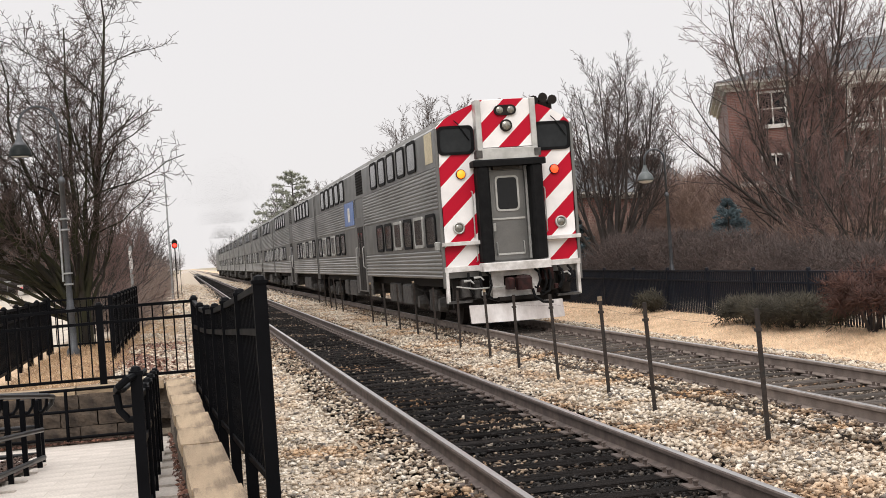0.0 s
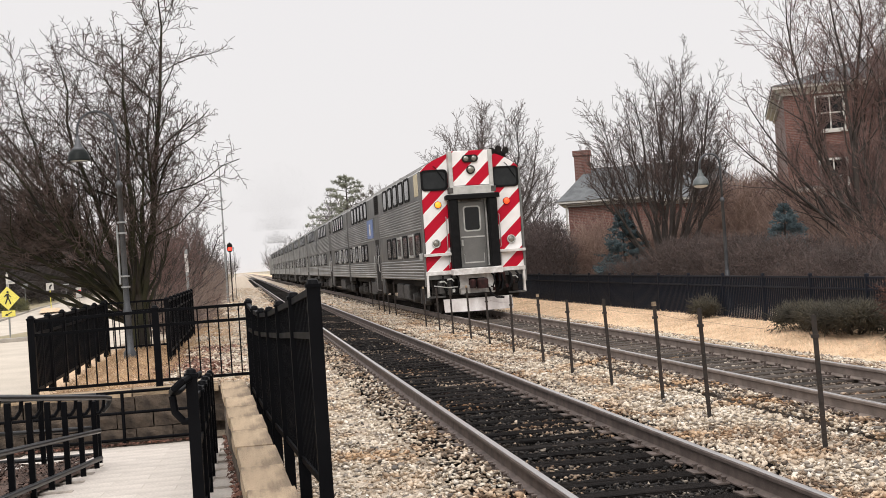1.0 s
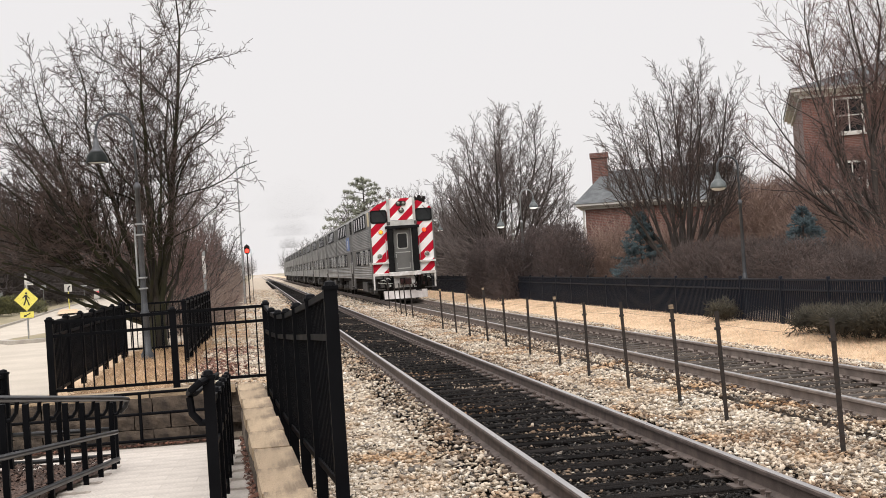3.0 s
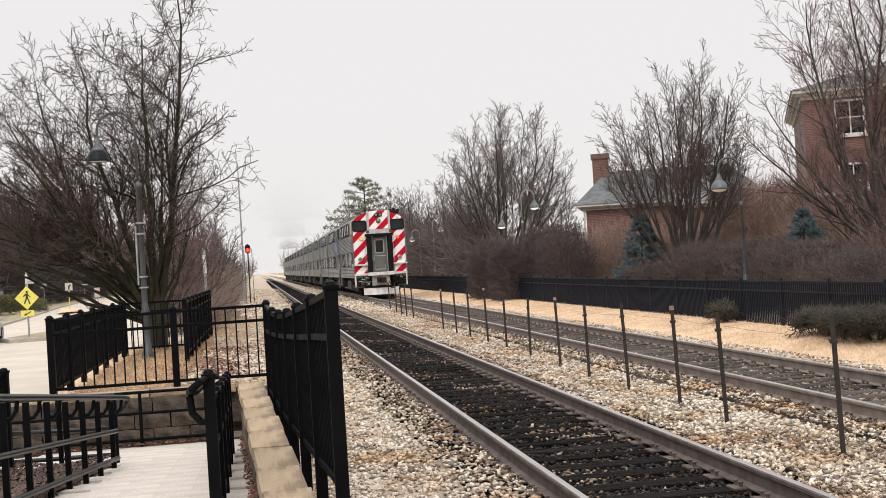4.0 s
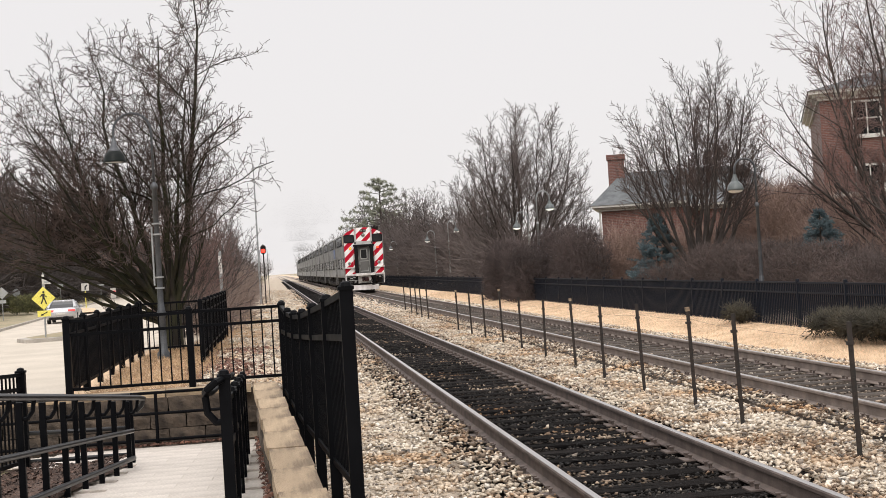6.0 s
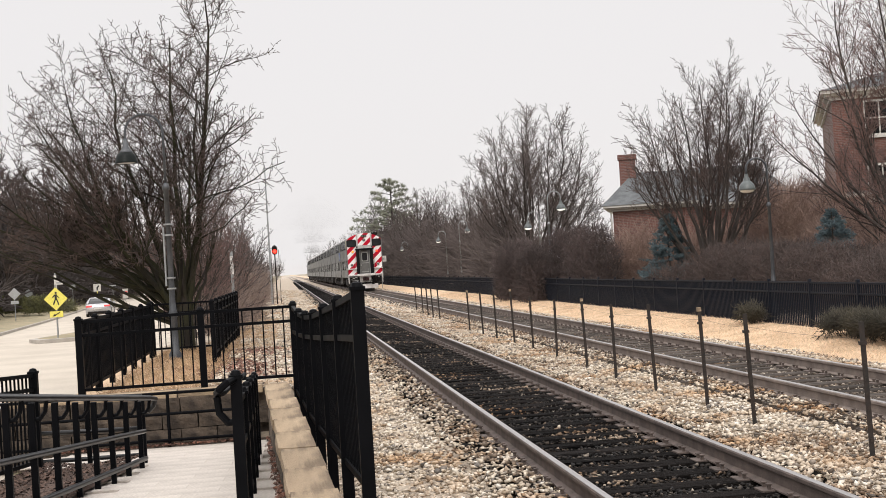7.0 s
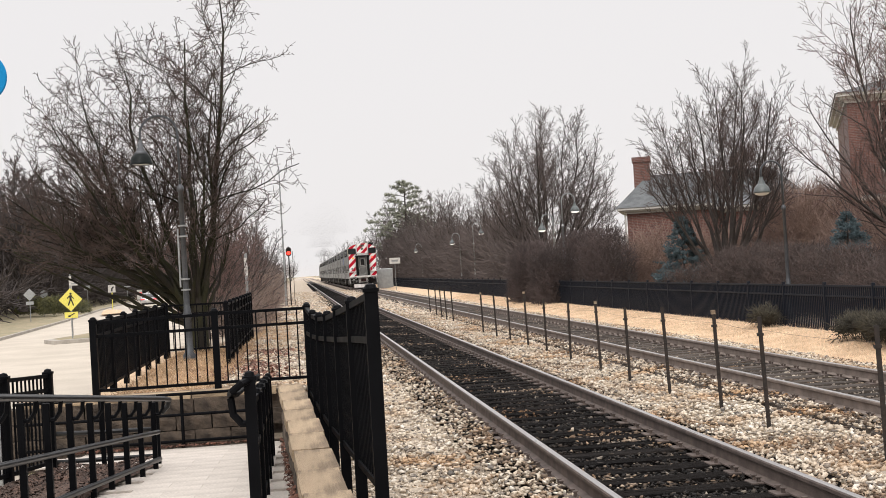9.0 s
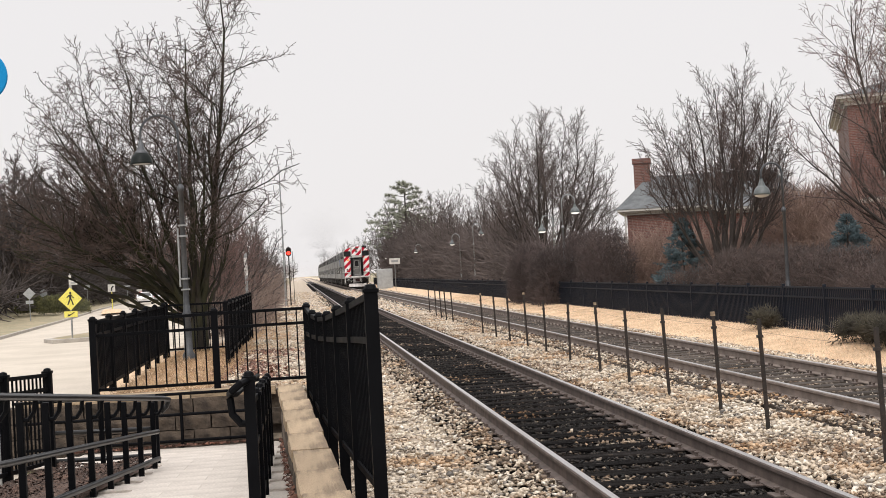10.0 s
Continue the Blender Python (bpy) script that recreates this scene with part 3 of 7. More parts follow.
            for y in (-0.25, 0.25):
                part("spring", Geo().tube([(side * 1.1, y, 0.3), (side * 1.1, y, 0.8)], 0.11, 8), M_GREYGEAR, truck)
        part("axle", Geo().tube([(-0.8, -1.3, 0.46), (0.8, -1.3, 0.46)], 0.09, 8), M_UNDER, truck)
        part("axle", Geo().tube([(-0.8, 1.3, 0.46), (0.8, 1.3, 0.46)], 0.09, 8), M_UNDER, truck)
    if cab:
        cab_end(car)
    else:
        end = Geo()
        slab_outline(end, shell, 0.0, 0.14, "y")
        part("end_wall", end, M_BAND, car)
        part("diaphragm", Geo().box(-0.7, 0.7, -0.2, 0.0, 1.2, 3.4), M_RUBBER, car)
    return car


def cab_end(car):
    half = 1.5
    # outer end skin: two side sheets and the top, around the door recess
    for s in (-1, 1):
        o = [(s * half, 1.33), (s * half, 4.25)] + [(s * abs(x), z) for x, z in arch(half, 4.25, 4.90, 24)[1:12] if abs(x) > 0.62] + [(s * 0.62, 4.80), (s * 0.62, 1.33)]
        sheet = part("end_sheet", slab_outline(Geo(), o, 0.0, 0.12, "y"), M_STRIPE, car, "red and white diagonally striped end sheet")
        # cab window with a thick dark gasket
        win = new("cab_window")
        win.parent = car
        win.matrix_basis = pose(s * 1.07, 0, 4.03)
        part("gasket", frame_ring(Geo(), rounded_rect(0.80, 0.62, 0.12), rounded_rect(0.68, 0.50, 0.10), -0.035, 0.02, "y"), M_RUBBER, win)
        part("pane", slab_outline(Geo(), rounded_rect(0.7, 0.52, 0.1), -0.015, 0.01, "y"), M_CABGLASS, win, "dark cab windscreen")
        part("wiper", Geo().tube([(-0.02, -0.06, 0.42), (0.06, -0.07, 0.34), (0.30, -0.06, -0.02)], 0.012, 5), M_RUBBER, win)
        # marker lamp and lower headlight
        lamp = new("marker_lamp")
        lamp.parent = car
        lamp.matrix_basis = pose(s * 1.06 + (0.05 if s < 0 else 0), 0, 3.30) @ pose(0, 0, 0, 90)
        part("housing", Geo().lathe([(0.0, -0.02), (0.105, -0.02), (0.105, 0.05), (0.09, 0.06)], 16), M_UNDER, lamp)
        part("lens", Geo().lathe([(0.09, 0.055), (0.065, 0.085), (0.0, 0.095)], 16), M_AMBER_GLOW if s < 0 else M_REDLENS, lamp, "glowing amber lens" if s < 0 else "glowing red lens", True)
        low = new("headlight")
        low.parent = car
        low.matrix_basis = pose(s * 1.13, 0, 2.16) @ pose(0, 0, 0, 90)
        part("bezel", Geo().lathe([(0.0, -0.02), (0.13, -0.02), (0.13, 0.05), (0.10, 0.06), (0.095, 0.02)], 18), M_SILVER, low, "", True)
        part("lens", Geo().lathe([(0.098, 0.03), (0.06, 0.055), (0.0, 0.06)], 18), M_HEADLENS, low, "clear headlight lens", True)
        # step bar, grab irons, corner plate
        part("step_bar", Geo().box(s * 1.06 - 0.46, s * 1.06 + 0.46, -0.16, 0.0, 1.79, 1.87, 0.01), M_WHITE, car)
        for x in (s * 0.80,):
            part("grab_iron", Geo().tube([(x, 0, 1.95), (x, -0.09, 1.98), (x, -0.09, 2.9), (x, 0, 2.93)], 0.014, 6), M_SILVER, car)
        part("grab_iron", Geo().tube([(s * 0.78, 0, 1.42), (s * 0.78, -0.09, 1.45), (s * 0.78, -0.09, 1.76), (s * 0.78, 0, 1.78)], 0.014, 6), M_SILVER, car)
        part("sill_plate", Geo().box(min(s * 0.66, s * 1.5), max(s * 0.66, s * 1.5), -0.05, 0.12, 1.23, 1.345, 0.01), M_WHITE, car)
        part("step_hanger", Geo().box(s * 1.45 - 0.035, s * 1.45 + 0.035, -0.04, 0.10, 0.58, 1.24, 0.01), M_WHITE, car)
        part("step_tread", Geo().box(min(s * 0.95, s * 1.46), max(s * 0.95, s * 1.46), -0.04, 0.25, 0.56, 0.61), M_GREYGEAR, car)
        # buffers of black rubber beside the door
        part("diaphragm_post", Geo().box(s * 0.585 - 0.135, s * 0.585 + 0.135, -0.34, 0.05, 1.40, 3.44, 0.05), M_RUBBER, car, "black rubber diaphragm post")
        # silver uprights beside the upper panel
        part("upright", Geo().box(s * 0.60 - 0.06, s * 0.60 + 0.06, -0.28, 0.05, 3.72, 4.84, 0.01), M_SILVER, car)
        part("hose", Geo().tube([(s * 0.75, -0.08, 1.2), (s * 0.77, -0.18, 0.95), (s * 0.72, -0.2, 0.7), (s * 0.55, -0.2, 0.62)], 0.03, 6), M_RUBBER, car)
        part("hose", Geo().tube([(s * 1.0, -0.05, 1.2), (s * 1.03, -0.14, 0.9), (s * 0.92, -0.16, 0.72)], 0.028, 6), M_RUBBER, car)
    part("hood", Geo().box(-0.80, 0.80, -0.36, 0.05, 3.42, 3.56, 0.03), M_RUBBER, car, "black rubber hood over the end door")
    part("upper_panel", Geo().box(-0.56, 0.56, -0.22, 0.1, 3.82, 4.84, 0.01), M_STRIPE, car, "striped headlight panel")
    part("crossbar", Geo().box(-0.66, 0.66, -0.30, 0.05, 3.56, 3.80, 0.015), M_SILVER, car, "scuffed aluminium crossbar")
    for x in (-0.64, 0.64):
        part("bracket", Geo().box(x - 0.07, x + 0.07, -0.33, -0.1, 3.60, 3.76, 0.01), M_GREYGEAR, car)
    head = new("twin_headlight")
    head.parent = car
    head.matrix_basis = pose(0, -0.22, 4.60)
    part("housing", slab_outline(Geo(), rounded_rect(0.48, 0.22, 0.105, 6), -0.05, 0.02, "y"), M_UNDER, head)
    for x in (-0.12, 0.12):
        part("lens", Geo().lathe([(0.085, 0.0), (0.05, 0.02), (0, 0.025)], 14).moved(pose(x, -0.045, 0) @ pose(0, 0, 0, 90)), M_HEADLENS, head, "clear sealed-beam lens", True)
    one = new("oscillating_light")
    one.parent = car
    one.matrix_basis = pose(0.0, -0.22, 4.27) @ pose(0, 0, 0, 90)
    part("housing", Geo().lathe([(0, -0.01), (0.13, -0.01), (0.13, 0.06), (0.10, 0.07)], 18), M_UNDER, one)
    part("lens", Geo().lathe([(0.10, 0.06), (0.05, 0.085), (0, 0.09)], 18), M_HEADLENS, one, "clear lamp lens", True)
    # end door in the recess, whose shade is coloured into a near-black back sheet
    recess = part("door_recess", Geo().box(-0.62, 0.62, 0.14, 0.18, 1.3, 3.8), M_UNDER, car, "near-black sheet standing for the end door recess's shade")
    door = new("end_door")
    door.parent = car
    door.matrix_basis = pose(0, 0.10, 1.42)
    leaf = part("door_leaf", Geo().box(-0.40, 0.40, -0.03, 0.03, 0.0, 1.92, 0.01), M_BAND, door, "grey steel end door")
    part("window_frame", frame_ring(Geo(), [(u, w + 1.42) for u, w in rounded_rect(0.52, 0.76, 0.09)], [(u, w + 1.42) for u, w in rounded_rect(0.44, 0.68, 0.07)], -0.06, 0.0, "y"), M_SILVER, leaf)
    part("pane", slab_outline(Geo(), [(u, w + 1.42) for u, w in rounded_rect(0.45, 0.69, 0.07)], -0.045, -0.032, "y"), M_GLASS, leaf, "dark door glass")
    part("rail_bar", Geo().box(-0.36, 0.36, -0.06, -0.03, 0.86, 0.90), M_SILVER, leaf)
    part("rail_bar", Geo().box(-0.30, 0.30, -0.06, -0.03, 0.10, 0.14), M_SILVER, leaf)
    for x in (-0.30, 0.30):
        part("grab_iron", Geo().tube([(x, -0.03, 0.1), (x, -0.08, 0.12), (x, -0.08, 0.36), (x, -0.03, 0.38)], 0.013, 6), M_SILVER, leaf)
    part("kick_plate", Geo().box(-0.34, 0.34, -0.04, -0.03, 0.16, 0.82), M_BAND, leaf)
    part("door_handle", Geo().box(-0.37, -0.30, -0.08, -0.03, 0.62, 0.80, 0.01), M_SILVER, leaf)
    for x in (-0.45, 0.45):
        part("door_post", Geo().box(x - 0.04, x + 0.04, -0.06, 0.04, 0.0, 2.0), M_SILVER, door)
    part("dome_lamp", Geo().box(-0.3, 0.3, -0.10, 0.05, 1.94, 2.02, 0.01), M_GREYGEAR, door)
    # buffer beam, coupler, pilot
    part("end_sill", Geo().box(-0.74, 0.74, -0.42, 0.2, 1.20, 1.38, 0.02), M_WHITE, car, "dirty white end sill")
    part("coupler_pocket", frame_ring(Geo(), [(-0.52, 0.62), (0.52, 0.62), (0.52, 1.2), (-0.52, 1.2)], [(-0.26, 0.84), (0.26, 0.84), (0.26, 1.08), (-0.26, 1.08)], -0.14, 0.1, "y"), M_WHITE, car, "dirty white coupler pocket")
    # added near-black sheet: the shade under the sill is put into its colour
    part("bulkhead", Geo().box(-1.3, 1.3, 0.22, 0.34, 0.45, 1.22), M_UNDER, car, "near-black sheet standing for the shade behind the coupler")
    for x, z, w in ((-1.05, 0.9, 0.2), (-0.8, 0.86, 0.14), (0.85, 0.92, 0.17), (1.15, 0.86, 0.2)):
        part("brake_gear", Geo().box(x - w / 2, x + w / 2, -0.02, 0.3, z - 0.22, z + 0.16, 0.03), M_GREYGEAR if x < 0 else M_UNDER, car)
    cp = new("coupler")
    cp.parent = car
    cp.matrix_basis = pose(0, -0.1, 0.93)
    part("shank", Geo().box(-0.10, 0.10, -0.25, 0.5, -0.11, 0.10, 0.02), M_UNDER, cp)
    part("knuckle", Geo().box(-0.06, 0.24, -0.55, -0.22, -0.16, 0.14, 0.05), M_COUPLER, cp, "rust-dark coupler knuckle")
    part("guard_arm", Geo().box(-0.26, -0.12, -0.48, -0.1, -0.14, 0.12, 0.04), M_COUPLER, cp)
    part("uncoupling_lever", Geo().tube([(-1.3, -0.15, 0.92), (-0.9, -0.2, 0.85), (-0.2, -0.25, 0.86), (0.1, -0.3, 0.82)], 0.017, 6), M_SILVER, car)
    part("air_hose", Geo().tube([(0.32, -0.2, 0.85), (0.35, -0.35, 0.6), (0.5, -0.42, 0.48), (0.72, -0.42, 0.46)], 0.03, 6), M_RUBBER, car)
    # air and signal hoses, cable heads and cut-out cocks under the sill
    for x, drop, reach in ((-0.62, 0.50, 0.20), (0.44, 0.42, 0.26), (0.60, 0.52, 0.18), (0.98, 0.46, 0.2), (1.2, 0.34, 0.14)):
        h_ = part("air_hose", Geo().tube([(x, -0.05, 1.2), (x + 0.03, -0.05 - reach, 1.12), (x + 0.05, -0.1 - reach, 1.2 - drop * 0.6), (x - 0.02, -0.06 - reach, 1.2 - drop), (x - 0.10, -reach, 1.24 - drop)], 0.028, 7), M_RUBBER, car, "", True)
        part("hose_coupling", Geo().box(x - 0.15, x - 0.07, -reach - 0.05, -reach + 0.05, 1.2 - drop, 1.30 - drop, 0.012), M_COUPLER if x > 0.5 else M_SILVER, h_, "cast hose coupling")
    for x, z in ((-1.12, 1.02), (-0.9, 1.08), (1.02, 1.06)):
        part("cut_out_cock", Geo().tube([(x, -0.12, z), (x + 0.14, -0.14, z + 0.01), (x + 0.2, -0.18, z - 0.06)], [0.03, 0.024, 0.014], 7), M_SILVER, car)
    part("junction_box", Geo().box(0.62, 0.86, -0.12, 0.12, 0.94, 1.2, 0.02), M_COUPLER, car, "red-brown junction box")
    part("lower_tray", Geo().box(-0.42, 0.35, -0.34, 0.0, 0.56, 0.64), M_UNDER, car)
    n = 12
    g = Geo()
    pts = []
    for k in range(n + 1):
        x = -1.03 + 2.06 * k / n
        pts.append((x, -0.28 + 0.22 * (x / 1.03) ** 2))
    for lo, hi, off in ((0.12, 0.50, 0.0),):
        v = [(x, y - 0.12, lo) for x, y in pts] + [(x, y, hi) for x, y in pts] + [(x, y + 0.04, hi) for x, y in pts] + [(x, y - 0.08, lo) for x, y in pts]
        m_ = n + 1
        f = []
        for a in range(4):
            b = (a + 1) % 4
            f += [(a * m_ + k, a * m_ + k + 1, b * m_ + k + 1, b * m_ + k) for k in range(n)]
        g.add(v, f)
    part("snow_plough", g, M_PLOUGH, car, "white pilot plate over the rails")
    # horn cluster, aerials and trim on the roof
    horn = new("horn")
    horn.parent = car
    horn.matrix_basis = pose(0.92, 0.35, 4.70) @ Matrix.Scale(1.05, 4)
    for k, x in enumerate((-0.2, 0.0, 0.2)):
        part("trumpet", Geo().tube([(x, 0.3, 0.1 + 0.05 * (k % 2)), (x, -0.25, 0.1 + 0.05 * (k % 2)), (x, -0.35, 0.1 + 0.05 * (k % 2))], [0.03, 0.05, 0.10], 10), M_UNDER, horn)
    part("bracket", Geo().box(-0.28, 0.28, 0.0, 0.08, -0.06, 0.12), M_UNDER, horn)
    part("side_blind", Geo().box(-1.515, -1.49, 0.45, 1.25, 3.62, 4.28, 0.005), M_CREAM, car, "cream blind in the cab side window")
    part("mirror", Geo().box(-1.60, -1.50, 0.2, 0.42, 1.72, 1.90, 0.02), M_SILVER, car)
    panel = part("blue_panel", Geo().box(-1.530, -1.515, 13.9, 16.2, 2.72, 3.48), M_BLUE, car, "blue service panel")
    part("emblem", Geo().box(-1.536, -1.531, 14.8, 15.3, 2.85, 3.3), M_WHITE, panel, "pale emblem")


def locomotive(m):
    loco = thing("locomotive", m, "grey diesel locomotive at the far head of the train", "locomotive", "")
    part("hull", Geo().sweep_y([(1.5, 1.1), (1.5, 3.9), (1.1, 4.6), (-1.1, 4.6), (-1.5, 3.9), (-1.5, 1.1)], 0.2, 17.5), M_BAND, loco)
    part("frame_rail", Geo().box(-1.45, 1.45, 0.0, 17.8, 0.85, 1.12), M_UNDER, loco)
    part("fuel_tank", Geo().box(-1.3, 1.3, 6.5, 11.0, 0.3, 0.88, 0.1), M_UNDER, loco)
    for y in (3.2, 14.4):
        part("truck", Geo().box(-1.2, 1.2, y - 1.8, y + 1.8, 0.1, 0.85, 0.08), M_UNDER, loco)
    part("exhaust_stack", Geo().box(-0.4, 0.4, 7.6, 8.6, 4.6, 4.85, 0.03), M_UNDER, loco)
    return loco


TRAIN_X = TRACKS["far"] + GAUGE / 2
END_Y = [(0.0, 26.7), (0.5, 31.9), (1.0, 37.4), (1.5, 43.0), (2.0, 48.7), (2.5, 54.5), (4.5, 78.6), (5.5, 91.2), (7.5, 117.0), (9.0, 138.0), (10.0, 151.5)]
train = [car_body("cab_car", pose(TRAIN_X, END_Y[0][1], RAILZ), "stainless double-deck cab car with striped end", True)]
coach = car_body("coach", pose(TRAIN_X, END_Y[0][1] + 26.25, RAILZ), "stainless double-deck railway coach with fluted sides", False)
train.append(coach)
for k in range(2, 7):
    train.append(copy_thing(coach, pose(TRAIN_X, END_Y[0][1] + 26.25 * k, RAILZ)))
train.append(locomotive(pose(TRAIN_X, END_Y[0][1] + 26.25 * 7, RAILZ)))


# ---- fences and walls beside the walkway ----
PICKET = Geo().box(-0.009, 0.009, -0.009, 0.009, 0, 1).mesh("picket")
PICKET.materials.append(M_BLACK)


def bar(geo, a, b, w, h=None):
    """A square bar from a to b, w wide and h high."""
    a, b = Vector(a), Vector(b)
    h = h or w
    d = (b - a).normalized()
    s = d.cross(Vector((0, 0, 1))).normalized() * w / 2
    u = s.cross(d).normalized() * h / 2
    v = [p + i * s + j * u for p in (a, b) for i, j in ((-1, -1), (1, -1), (1, 1), (-1, 1))]
    return geo.add(v, [(3, 2, 1, 0), (4, 5, 6, 7)] + [(i, (i + 1) % 4, 4 + (i + 1) % 4, 4 + i) for i in range(4)])


def post_geo(h, w):
    g = Geo().box(-w / 2, w / 2, -w / 2, w / 2, 0, h - 0.03)
    c = w / 2 + 0.008
    g.box(-c, c, -c, c, h - 0.035, h - 0.012)
    return g.lathe([(w * 0.5, -0.012), (w * 0.38, 0.012), (0.001, 0.022)], 10, (0, 0, h))


def picket_fence(label, posts, pitch=0.115, width=0.075, skip=(), rail=0.038):
    """posts: (x, y, foot, bottom rail, second rail, top). Spans between two posts get three rails and pickets."""
    x, y, z = posts[0][:3]
    fence = thing("picket_fence", pose(x, y, z), label, "fence", "black picket fences")
    o = Vector((x, y, z))
    for p in posts:
        ob = part("post", post_geo(p[5] - p[2] + 0.3, width), M_BLACK, fence)
        ob.location = Vector((p[0], p[1], p[2] - 0.3)) - o
    for i, (a, b) in enumerate(zip(posts, posts[1:])):
        if i in skip:
            continue
        for k, drop in ((3, 0), (4, 0), (5, 0.055)):
            g = bar(Geo(), Vector((a[0], a[1], a[k] - drop)) - o, Vector((b[0], b[1], b[k] - drop)) - o, rail)
            part("rail", g, M_BLACK, fence)
        n = max(2, round((Vector(b[:2]) - Vector(a[:2])).length / pitch))
        for j in range(1, n):
            f = j / n
            lo, hi = a[3] * (1 - f) + b[3] * f, (a[5] * (1 - f) + b[5] * f) - 0.055
            ob = new("picket", PICKET)
            ob.parent = fence
            ob.matrix_basis = Matrix.LocRotScale(Vector((a[0] * (1 - f) + b[0] * f, a[1] * (1 - f) + b[1] * f, lo)) - o, None, (1, 1, hi - lo))
    return fence


# the fence on the track side of the stone wall: it climbs with the ramp towards the near post
picket_fence("black steel picket fence climbing beside a stone wall", [
    (0.07, 16.25, 0.30, 0.42, 1.16, 1.52), (0.13, 14.85, 0.24, 0.415, 1.18, 1.47), (0.185, 13.5, 0.2, 0.41, 1.22, 1.475), (0.245, 12.25, 0.15, 0.42, 1.27, 1.52),
    (0.31, 11.0, 0.08, 0.445, 1.32, 1.60), (0.375, 9.55, 0.0, 0.48, 1.39, 1.69), (0.445, 8.12, -0.05, 0.52, 1.45, 1.79)], 0.10, 0.085, rail=0.045)
# round the tree: front, street side, back, track side
picket_fence("black steel picket fence on the retaining wall before the tree", [
    (-2.64, 16.76, 0.75, 0.57, 1.262, 1.49), (-1.105, 16.74, 0.75, 0.575, 1.275, 1.515), (0.075, 16.72, 0.75, 0.575, 1.28, 1.52)], 0.125, 0.085)
picket_fence("black steel picket fence between the street and the tree", [
    (-2.64, 16.8 + 1.42 * k, 0.45, 0.56, 1.265, 1.49) for k in range(7)], 0.11, 0.08)
picket_fence("black steel picket fence behind the tree", [(-2.62, 25.6, 0.45, 0.58, 1.27, 1.5), (-1.32, 25.6, 0.45, 0.58, 1.27, 1.5)], 0.12, 0.08)
picket_fence("black steel picket fence along the track side bed", [(-1.28, 22.4 + 1.4 * k, 0.45, 0.6, 1.29, 1.52) for k in range(9)], 0.115, 0.08)
picket_fence("black steel picket fence panel beside the mulch bed", [
    (-2.62, 13.6, -0.03, 0.12, 0.86, 1.06), (-2.78, 12.35, 0.04, 0.19, 0.92, 1.12), (-2.95, 11.0, 0.12, 0.27, 1.0, 1.2), (-3.1, 9.6, 0.2, 0.34, 1.07, 1.27)], 0.11, 0.085)


def ramp_z(y):
    return -0.2 + 0.055 * (16.7 - y)


def pipe_rail(label, posts, reach, ends=True):
    """Square posts with a round top pipe on curved brackets, and two lower pipes. posts: (x, y, foot, top)."""
    x, y, z = posts[0][:3]
    o = Vector((x, y, z))
    rail = thing("pipe_handrail", pose(x, y, z), label, "handrail", "black handrails")
    for p in posts:
        b = Vector(p[:3]) - o
        h = p[3] - p[2]
        ob = part("post", Geo().box(-0.025, 0.025, -0.025, 0.025, -0.1, h - 0.03, 0.004), M_BLACK, rail)
        ob.location = b
        g = Geo().tube([(0.0, 0, h - 0.16), (reach * 0.55, 0, h - 0.155), (reach * 0.9, 0, h - 0.10), (reach, 0, h - 0.02)], 0.017, 6)
        ob2 = part("bracket", g, M_BLACK, rail, "curved bracket")
        ob2.location = b
    top = [Vector((p[0] + reach, p[1], p[3])) - o for p in posts]
    if ends:
        d = (top[0] - top[1]).normalized()
        top = [top[0] + d * 0.30 + Vector((-reach * 0.8, 0, -0.14)), top[0] + d * 0.34 + Vector((-reach * 0.3, 0, -0.08)), top[0] + d * 0.30 + Vector((0, 0, -0.01))] + top
    part("top_pipe", Geo().tube(top, 0.028, 10), M_PIPE, rail, "", True)
    for f in (0.53, 0.14):
        part("lower_pipe", Geo().tube([Vector((p[0] + (0.045 if reach else 0.0), p[1], p[2] + (p[3] - p[2]) * f)) - o for p in posts], 0.025, 8), M_PIPE, rail, "", True)
    return rail


pipe_rail("black pipe handrail with curved brackets along the mulch bed", [(-1.58 - 0.062 * k, 13.6 - 0.6 * k, ramp_z(13.6 - 0.6 * k), 0.69 + 0.062 * k) for k in range(11)], 0.11)
pipe_rail("black pipe handrail behind the mulch bed", [(-1.62, 14.25, -0.08, 0.66), (-2.2, 14.25, -0.08, 0.68), (-2.75, 14.25, -0.08, 0.70)], 0.0, False)


